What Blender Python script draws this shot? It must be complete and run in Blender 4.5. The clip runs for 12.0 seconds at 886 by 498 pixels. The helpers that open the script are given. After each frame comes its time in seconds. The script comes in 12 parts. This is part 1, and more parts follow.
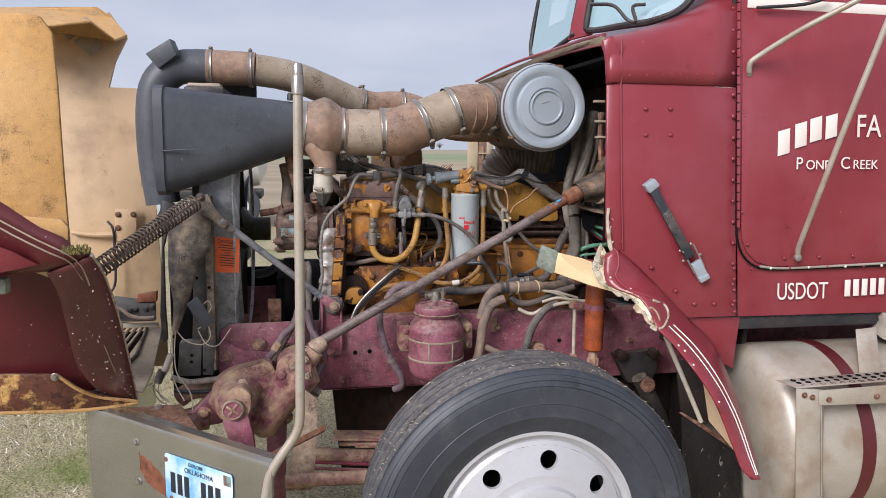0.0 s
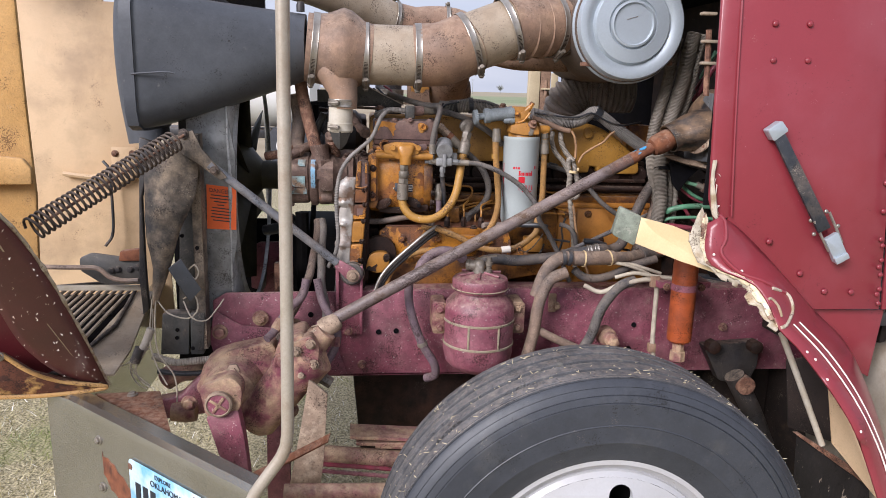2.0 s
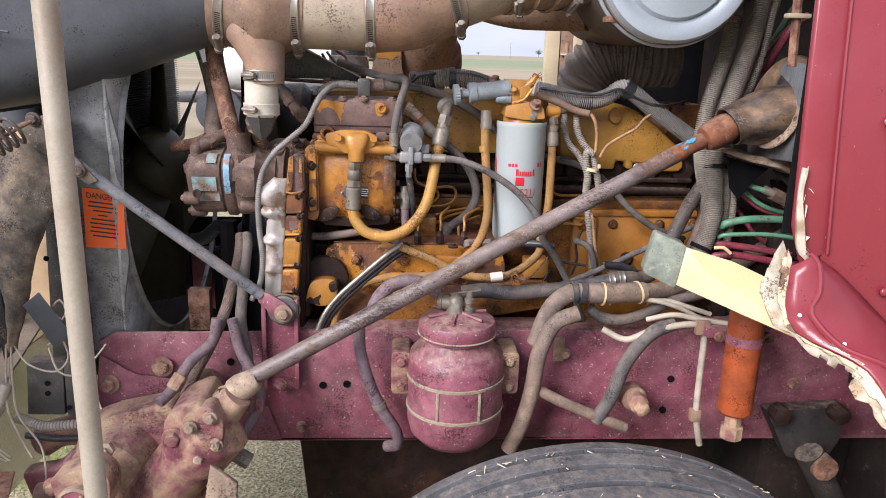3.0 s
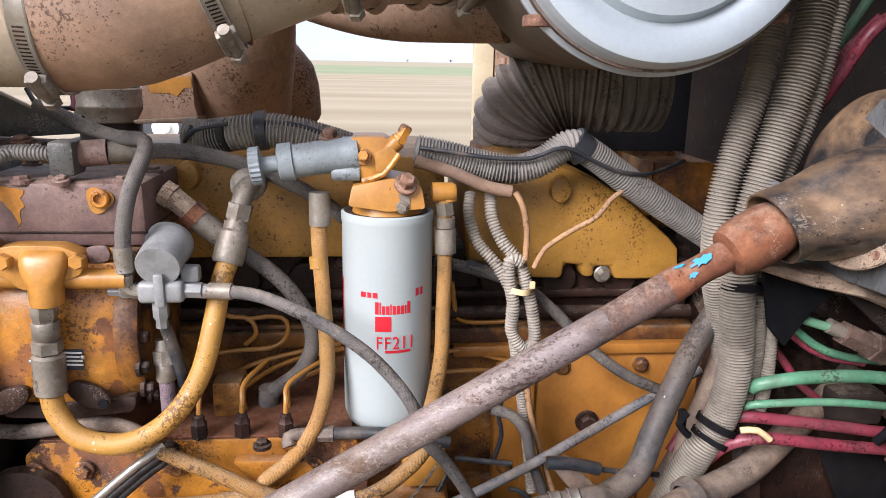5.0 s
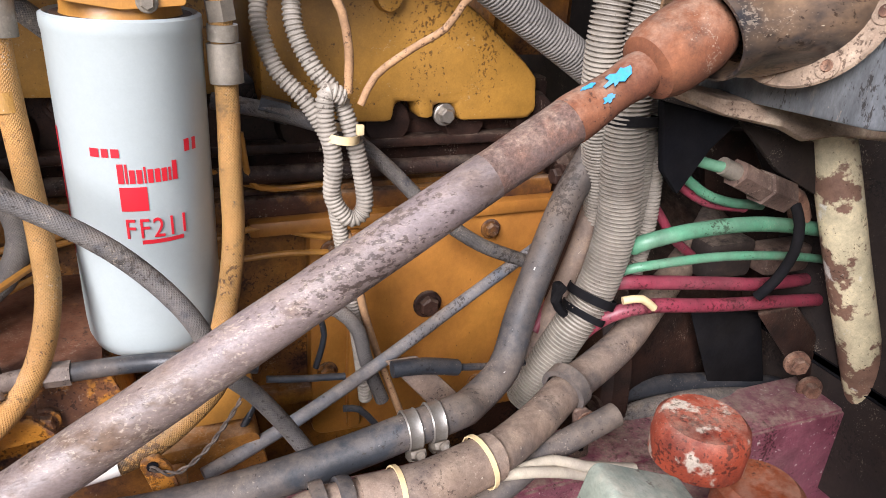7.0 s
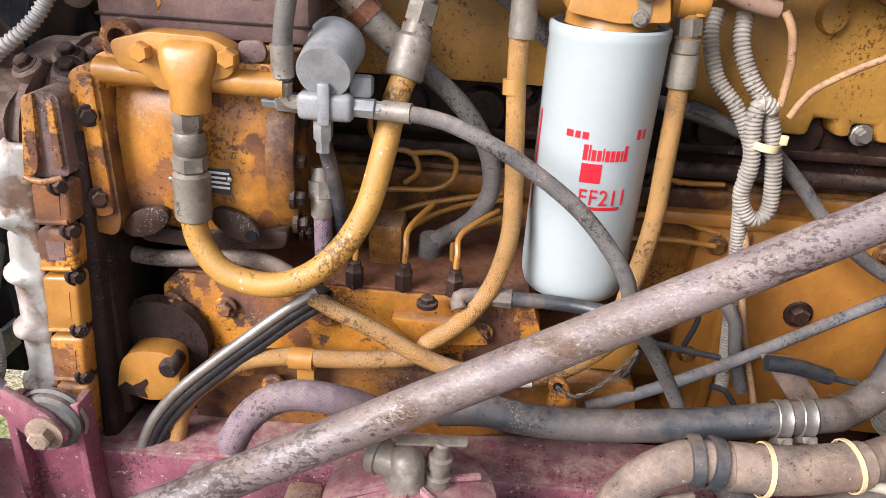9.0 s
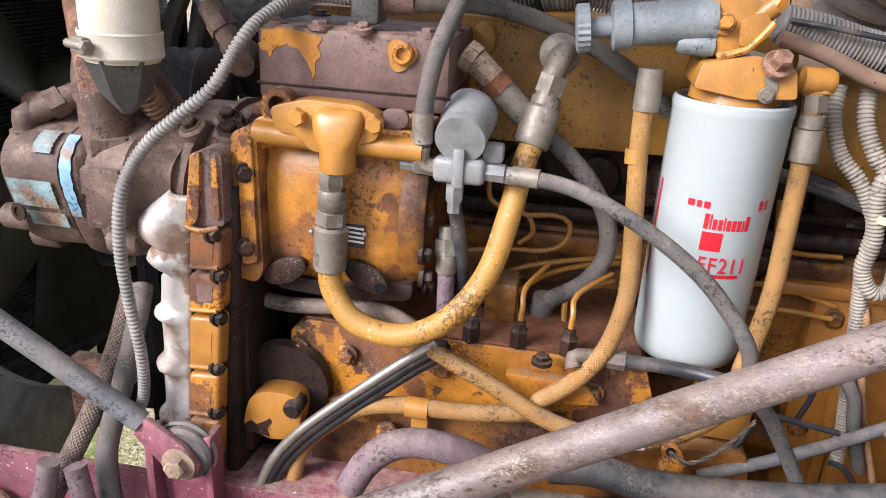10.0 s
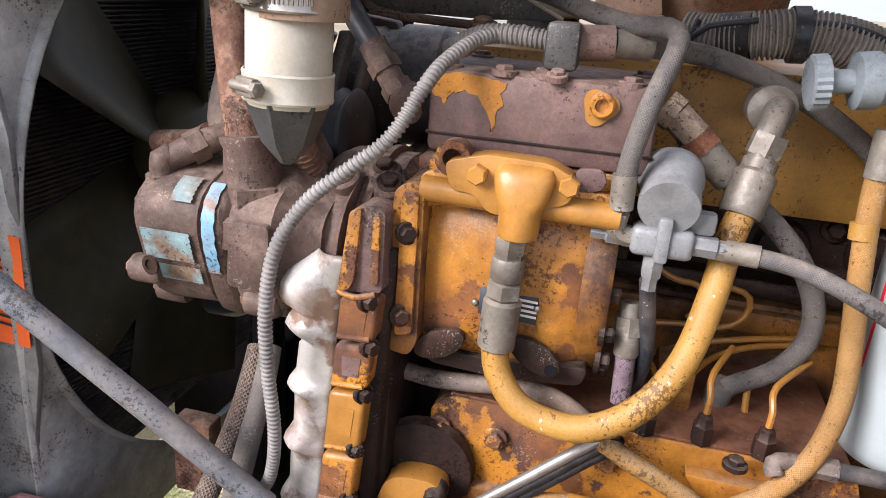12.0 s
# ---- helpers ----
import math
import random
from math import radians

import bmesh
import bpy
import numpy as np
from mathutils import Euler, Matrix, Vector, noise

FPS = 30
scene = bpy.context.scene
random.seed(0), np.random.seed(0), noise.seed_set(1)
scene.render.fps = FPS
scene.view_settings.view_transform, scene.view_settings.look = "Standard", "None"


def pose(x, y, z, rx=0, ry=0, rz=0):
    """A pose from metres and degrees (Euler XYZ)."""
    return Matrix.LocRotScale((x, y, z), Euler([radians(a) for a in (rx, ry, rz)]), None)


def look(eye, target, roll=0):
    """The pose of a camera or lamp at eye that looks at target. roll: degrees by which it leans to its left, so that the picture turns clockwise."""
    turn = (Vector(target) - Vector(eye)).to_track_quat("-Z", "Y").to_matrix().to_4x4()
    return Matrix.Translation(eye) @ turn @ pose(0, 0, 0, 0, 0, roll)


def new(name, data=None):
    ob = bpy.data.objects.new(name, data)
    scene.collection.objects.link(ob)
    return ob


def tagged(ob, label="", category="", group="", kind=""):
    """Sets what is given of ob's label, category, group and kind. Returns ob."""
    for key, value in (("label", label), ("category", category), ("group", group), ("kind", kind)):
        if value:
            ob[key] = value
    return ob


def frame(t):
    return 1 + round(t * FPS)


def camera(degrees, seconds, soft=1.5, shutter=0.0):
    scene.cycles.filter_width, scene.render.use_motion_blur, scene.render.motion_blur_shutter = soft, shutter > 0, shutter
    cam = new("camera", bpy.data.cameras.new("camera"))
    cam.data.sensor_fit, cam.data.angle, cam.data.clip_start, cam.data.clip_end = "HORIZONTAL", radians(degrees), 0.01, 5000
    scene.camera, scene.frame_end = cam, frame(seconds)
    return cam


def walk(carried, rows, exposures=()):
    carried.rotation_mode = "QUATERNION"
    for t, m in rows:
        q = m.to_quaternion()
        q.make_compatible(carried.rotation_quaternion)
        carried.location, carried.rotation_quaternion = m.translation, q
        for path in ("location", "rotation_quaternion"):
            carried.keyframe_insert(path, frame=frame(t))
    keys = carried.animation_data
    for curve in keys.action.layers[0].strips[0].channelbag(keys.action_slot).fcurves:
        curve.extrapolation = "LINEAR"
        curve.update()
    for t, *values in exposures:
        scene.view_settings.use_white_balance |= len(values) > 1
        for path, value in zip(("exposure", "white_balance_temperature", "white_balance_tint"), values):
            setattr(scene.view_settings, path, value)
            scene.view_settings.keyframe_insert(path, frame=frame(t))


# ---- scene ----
cam = camera(63.0, 12.0, soft=0.9)
PATH = [
    (0, (-0.519, -2.729, 1.739), (-0.144, -0.783, 1.466), 0.7),
    (0.5, (-0.522, -2.721, 1.734), (-0.183, -0.772, 1.442), 0.9),
    (1, (-0.477, -2.631, 1.735), (-0.185, -0.679, 1.409), 1.1),
    (1.5, (-0.4, -2.454, 1.733), (-0.149, -0.506, 1.353), 1.3),
    (2, (-0.381, -2.156, 1.7), (-0.161, -0.215, 1.272), 1.6),
    (2.5, (-0.271, -1.846, 1.676), (-0.083, 0.088, 1.201), 1.8),
    (2.7, (-0.218, -1.723, 1.702), (-0.049, 0.204, 1.194), 1.8),
    (4.3, (0.008, -0.937, 1.723), (-0.059, 0.988, 1.185), 1.0),
    (4.5, (0.048, -0.891, 1.736), (0.002, 1.04, 1.22), 1.0),
    (5, (0.114, -0.738, 1.746), (0.304, 1.189, 1.246), 1.1),
    (5.5, (0.071, -0.639, 1.7), (0.424, 1.269, 1.214), 0.1),
    (6, (0.049, -0.508, 1.624), (0.647, 1.341, 1.151), 1.3),
    (6.5, (0.119, -0.462, 1.629), (0.875, 1.271, 0.978), 3.0),
    (6.7, (0.134, -0.458, 1.634), (0.912, 1.223, 0.879), 3.5),
    (8.3, (0.066, -0.526, 1.668), (0.307, 1.229, 0.74), 3.8),
    (8.5, (0.041, -0.532, 1.671), (0.184, 1.239, 0.753), 3.8),
    (9, (0.009, -0.562, 1.667), (-0.056, 1.23, 0.781), 3.7),
    (9.5, (-0.014, -0.589, 1.667), (-0.218, 1.217, 0.832), 3.6),
    (10, (-0.036, -0.599, 1.679), (-0.321, 1.232, 0.927), 3.4),
    (10.5, (-0.052, -0.601, 1.711), (-0.374, 1.27, 1.082), 3.5),
    (11, (-0.053, -0.598, 1.728), (-0.397, 1.295, 1.182), 3.7),
    (11.5, (-0.054, -0.579, 1.705), (-0.438, 1.299, 1.133), 4.1),
    (12, (-0.184, -0.522, 1.672), (-0.594, 1.314, 0.992), 4.5),
]
walk(cam, [(t, look(eye, target, roll)) for t, eye, target, roll in PATH],
     [(0, 0.54, 6250, 17), (1.5, 0.62, 6250, 18), (2.5, 0.92, 6250, 18), (4.5, 1.33, 6250, 17), (5.5, 1.45, 6250, 17), (6.5, 1.52, 6250, 17), (9, 1.52, 6250, 16), (10.5, 1.42, 6250, 17), (12, 1.40, 6250, 17)])

# ---- light ----
world = bpy.data.worlds.new("overcast_sky")
scene.world = world
world.use_nodes = True
wn, wl = world.node_tree.nodes, world.node_tree.links
wn.clear()
sky = wn.new("ShaderNodeTexSky")
sky.sky_type = "NISHITA"
sky.sun_disc = False
sky.sun_elevation, sky.sun_rotation = radians(48), radians(200)
sky.air_density, sky.dust_density = 1.0, 2.0
geo = wn.new("ShaderNodeTexCoord")
stretch = wn.new("ShaderNodeMapping")
stretch.inputs["Scale"].default_value = (1.2, 1.2, 5.0)
clouds = wn.new("ShaderNodeTexNoise")
clouds.inputs["Scale"].default_value = 2.2
clouds.inputs["Detail"].default_value = 5
ramp = wn.new("ShaderNodeValToRGB")
ramp.color_ramp.elements[0].position, ramp.color_ramp.elements[0].color = 0.32, (4.0, 4.5, 5.35, 1)
ramp.color_ramp.elements[1].position, ramp.color_ramp.elements[1].color = 0.66, (5.4, 5.7, 6.3, 1)
blend = wn.new("ShaderNodeMix")
blend.data_type = "RGBA"
blend.inputs["Factor"].default_value = 0.88
back = wn.new("ShaderNodeBackground")
back.inputs["Strength"].default_value = 0.085
wout = wn.new("ShaderNodeOutputWorld")
wl.new(geo.outputs["Generated"], stretch.inputs["Vector"])
wl.new(stretch.outputs["Vector"], clouds.inputs["Vector"])
wl.new(clouds.outputs["Fac"], ramp.inputs["Fac"])
wl.new(sky.outputs["Color"], blend.inputs["A"])
wl.new(ramp.outputs["Color"], blend.inputs["B"])
wl.new(blend.outputs["Result"], back.inputs["Color"])
wl.new(back.outputs["Background"], wout.inputs["Surface"])

sun_data = bpy.data.lights.new("sun", "SUN")
sun_data.energy, sun_data.angle, sun_data.color = 2.85, radians(30), (1.0, 0.985, 0.965)
sun = new("sun", sun_data)
sun.matrix_world = look((-6.4, -6.4, 6.6), (0, 0.2, 1.2))


# ---- materials ----
def C(h):
    """Linear colour from a hex string."""
    v = [int(h[i:i + 2], 16) / 255 for i in (0, 2, 4)]
    return tuple(c / 12.92 if c <= 0.04045 else ((c + 0.055) / 1.055) ** 2.4 for c in v) + (1,)


def mat(name, base, second=None, amount=0.4, scale=9, edge=0.08, third=None, amount3=0.2, scale3=25, edge3=0.05,
        rough=0.6, rough2=None, metal=0.0, bump=0.25, fine=180, vary=0.25, stretch=(1, 1, 1), spec=0.5, bumpscale=0.002, speck=0.0, speck_col=None, grime=None, dust=None, braid=0.0, braid_amt=0.5, grit=None):
    """Painted, rusty or dusty surface: base colour, two kinds of patches with their own edges, fine grain, bump."""
    m = bpy.data.materials.new(name)
    m.use_nodes = True
    n, l = m.node_tree.nodes, m.node_tree.links
    p = n["Principled BSDF"]
    g = n.new("ShaderNodeNewGeometry")
    mp = n.new("ShaderNodeMapping")
    mp.inputs["Scale"].default_value = stretch
    l.new(g.outputs["Position"], mp.inputs["Vector"])

    def noise_node(s, detail=6, rough_=0.62, vec=mp):
        t = n.new("ShaderNodeTexNoise")
        t.inputs["Scale"].default_value, t.inputs["Detail"].default_value, t.inputs["Roughness"].default_value = s, detail, rough_
        l.new(vec.outputs["Vector"], t.inputs["Vector"])
        return t

    def mask(t, amt, soft):
        r = n.new("ShaderNodeMapRange")
        cut = 0.5 + (0.5 - amt) * 0.55
        r.inputs["From Min"].default_value, r.inputs["From Max"].default_value = cut - soft, cut + soft
        l.new(t.outputs["Fac"], r.inputs["Value"])
        return r

    def mix(fac, a, b, mode="MIX"):
        x = n.new("ShaderNodeMix")
        x.data_type, x.blend_type = "RGBA", mode
        for sock, val in (("Factor", fac), ("A", a), ("B", b)):
            if isinstance(val, bpy.types.NodeSocket):
                l.new(val, x.inputs[sock])
            else:
                x.inputs[sock].default_value = val
        return x.outputs["Result"]

    grain = noise_node(fine, 4, 0.7)
    broad = noise_node(scale * 0.35, 4, 0.55)
    lo = n.new("ShaderNodeMapRange")
    lo.inputs["To Min"].default_value, lo.inputs["To Max"].default_value = 1 - vary, 1 + vary
    lo.inputs["From Min"].default_value, lo.inputs["From Max"].default_value = 0.25, 0.75
    l.new(grain.outputs["Fac"], lo.inputs["Value"])
    lo2 = n.new("ShaderNodeMapRange")
    lo2.inputs["To Min"].default_value, lo2.inputs["To Max"].default_value = 1 - vary * 0.7, 1 + vary * 0.7
    lo2.inputs["From Min"].default_value, lo2.inputs["From Max"].default_value = 0.3, 0.7
    l.new(broad.outputs["Fac"], lo2.inputs["Value"])
    col = base
    height = grain.outputs["Fac"]
    rgh = rough
    if second:
        k = mask(noise_node(scale), amount, edge)
        col = mix(k.outputs["Result"], base, second)
        if rough2 is not None:
            rr = n.new("ShaderNodeMapRange")
            rr.inputs["To Min"].default_value, rr.inputs["To Max"].default_value = rough, rough2
            l.new(k.outputs["Result"], rr.inputs["Value"])
            rgh = rr.outputs["Result"]
        add = n.new("ShaderNodeMath")
        add.operation = "MULTIPLY_ADD"
        l.new(k.outputs["Result"], add.inputs[0])
        add.inputs[1].default_value = -0.5
        l.new(grain.outputs["Fac"], add.inputs[2])
        height = add.outputs["Value"]
    if third:
        off = n.new("ShaderNodeMapping")
        off.inputs["Location"].default_value = (3.7, 1.3, 8.1)
        l.new(mp.outputs["Vector"], off.inputs["Vector"])
        k3 = mask(noise_node(scale3, vec=off), amount3, edge3)
        col = mix(k3.outputs["Result"], col, third)
    def clustered(fine_scale, wide_scale, cut, shift):
        """Small sharp marks that gather in places."""
        at = n.new("ShaderNodeMapping")
        at.inputs["Location"].default_value = shift
        l.new(mp.outputs["Vector"], at.inputs["Vector"])
        k1 = n.new("ShaderNodeMath")
        k1.operation = "MULTIPLY"
        k1.inputs[1].default_value = 0.45
        l.new(noise_node(wide_scale, 4, 0.6, at).outputs["Fac"], k1.inputs[0])
        k2 = n.new("ShaderNodeMath")
        k2.operation = "MULTIPLY_ADD"
        k2.inputs[1].default_value = 0.55
        l.new(noise_node(fine_scale, 4, 0.68, at).outputs["Fac"], k2.inputs[0])
        l.new(k1.outputs["Value"], k2.inputs[2])
        r = n.new("ShaderNodeMapRange")
        r.inputs["From Min"].default_value, r.inputs["From Max"].default_value = cut - 0.010, cut + 0.012
        l.new(k2.outputs["Value"], r.inputs["Value"])
        return r.outputs["Result"]

    gr = grit if grit is not None else (1.0 if vary >= 0.12 else 0.0)
    if gr:  # dark pits and pale chips
        col = mix(clustered(240, 13, 0.655 - 0.075 * gr, (5.1, 2.2, 0.4)), col, mix(1.0, col, (0.34, 0.30, 0.28, 1), "MULTIPLY"))
        col = mix(clustered(420, 19, 0.692 - 0.075 * gr, (1.7, 9.3, 4.6)), col, mix(0.38, col, C("b5a592")))
    if speck:
        dots = mask(noise_node(170, 3, 0.5), speck, 0.02)
        col = mix(dots.outputs["Result"], col, speck_col or C("bfb09c"))
    weave = None
    if braid:  # crossed strands, wound round the hose along its own length
        uv = n.new("ShaderNodeUVMap")
        sep = n.new("ShaderNodeSeparateXYZ")
        l.new(uv.outputs["UV"], sep.inputs["Vector"])
        waves = []
        for op in ("ADD", "SUBTRACT"):
            m1 = n.new("ShaderNodeMath")
            m1.operation = op
            l.new(sep.outputs["X"], m1.inputs[0])
            l.new(sep.outputs["Y"], m1.inputs[1])
            m2 = n.new("ShaderNodeMath")
            m2.operation = "MULTIPLY"
            m2.inputs[1].default_value = 2 * math.pi / braid
            l.new(m1.outputs["Value"], m2.inputs[0])
            m3 = n.new("ShaderNodeMath")
            m3.operation = "SINE"
            l.new(m2.outputs["Value"], m3.inputs[0])
            waves.append(m3)
        wv = n.new("ShaderNodeMath")
        wv.operation = "MAXIMUM"
        l.new(waves[0].outputs["Value"], wv.inputs[0])
        l.new(waves[1].outputs["Value"], wv.inputs[1])
        worn = n.new("ShaderNodeMapRange")
        worn.inputs["From Min"].default_value, worn.inputs["From Max"].default_value = 0.48, 0.60
        worn.inputs["To Min"].default_value = 0.10
        l.new(noise_node(30, 5, 0.65).outputs["Fac"], worn.inputs["Value"])
        weave = wv.outputs["Value"]
        wr = n.new("ShaderNodeMapRange")
        wr.inputs["From Min"].default_value, wr.inputs["From Max"].default_value = -0.4, 0.9
        wr.inputs["To Min"].default_value, wr.inputs["To Max"].default_value = 1 - braid_amt, 1 + braid_amt * 0.35
        l.new(weave, wr.inputs["Value"])
        wc = n.new("ShaderNodeCombineColor")
        for s in ("Red", "Green", "Blue"):
            l.new(wr.outputs["Result"], wc.inputs[s])
        col = mix(worn.outputs["Result"], col, mix(1.0, col, wc.outputs["Color"], "MULTIPLY"))
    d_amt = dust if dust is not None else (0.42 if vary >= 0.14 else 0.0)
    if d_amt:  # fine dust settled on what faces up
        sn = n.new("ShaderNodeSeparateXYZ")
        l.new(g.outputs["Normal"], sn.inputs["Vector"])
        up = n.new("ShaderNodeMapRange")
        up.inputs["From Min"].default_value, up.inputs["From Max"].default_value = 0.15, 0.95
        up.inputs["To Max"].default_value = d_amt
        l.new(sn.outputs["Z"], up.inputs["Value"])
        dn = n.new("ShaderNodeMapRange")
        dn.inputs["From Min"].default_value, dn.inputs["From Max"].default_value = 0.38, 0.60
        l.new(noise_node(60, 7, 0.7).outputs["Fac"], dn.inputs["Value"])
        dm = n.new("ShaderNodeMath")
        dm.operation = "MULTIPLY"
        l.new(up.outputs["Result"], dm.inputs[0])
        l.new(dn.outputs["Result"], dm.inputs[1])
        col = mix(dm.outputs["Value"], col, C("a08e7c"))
    g_amt = 0.6 * (grime if grime is not None else (0.46 if vary >= 0.12 else 0.0))
    if g_amt:
        gm = n.new("ShaderNodeMapRange")
        gm.inputs["From Min"].default_value, gm.inputs["From Max"].default_value = 0.36, 0.60
        gm.inputs["To Min"].default_value, gm.inputs["To Max"].default_value = 1 - g_amt, 1.06
        l.new(noise_node(30, 5, 0.6).outputs["Fac"], gm.inputs["Value"])
        gc = n.new("ShaderNodeCombineColor")
        for s in ("Red", "Green", "Blue"):
            l.new(gm.outputs["Result"], gc.inputs[s])
        col = mix(1.0, col, gc.outputs["Color"], "MULTIPLY")
    micro = n.new("ShaderNodeMapRange")
    micro.inputs["From Min"].default_value, micro.inputs["From Max"].default_value = 0.3, 0.7
    micro.inputs["To Min"].default_value, micro.inputs["To Max"].default_value = 1 - vary * 0.75, 1 + vary * 0.6
    l.new(noise_node(620, 3, 0.65).outputs["Fac"], micro.inputs["Value"])
    fine_both = n.new("ShaderNodeMath")
    fine_both.operation = "MULTIPLY"
    l.new(lo.outputs["Result"], fine_both.inputs[0])
    l.new(micro.outputs["Result"], fine_both.inputs[1])
    both = n.new("ShaderNodeMath")
    both.operation = "MULTIPLY"
    l.new(fine_both.outputs["Value"], both.inputs[0])
    l.new(lo2.outputs["Result"], both.inputs[1])
    grey = n.new("ShaderNodeCombineColor")
    for s in ("Red", "Green", "Blue"):
        l.new(both.outputs["Value"], grey.inputs[s])
    col = mix(1.0, col, grey.outputs["Color"], "MULTIPLY")
    l.new(col, p.inputs["Base Color"])
    if isinstance(rgh, bpy.types.NodeSocket):
        l.new(rgh, p.inputs["Roughness"])
    else:
        p.inputs["Roughness"].default_value = rgh
    p.inputs["Metallic"].default_value = metal
    p.inputs["Specular IOR Level"].default_value = spec
    if bump:
        b = n.new("ShaderNodeBump")
        b.inputs["Strength"].default_value, b.inputs["Distance"].default_value = bump * 0.7, bumpscale
        if weave is not None:
            hs = n.new("ShaderNodeMath")
            hs.operation = "ADD"
            l.new(weave, hs.inputs[0])
            l.new(height, hs.inputs[1])
            height = hs.outputs["Value"]
        l.new(height, b.inputs["Height"])
        l.new(b.outputs["Normal"], p.inputs["Normal"])
    return m


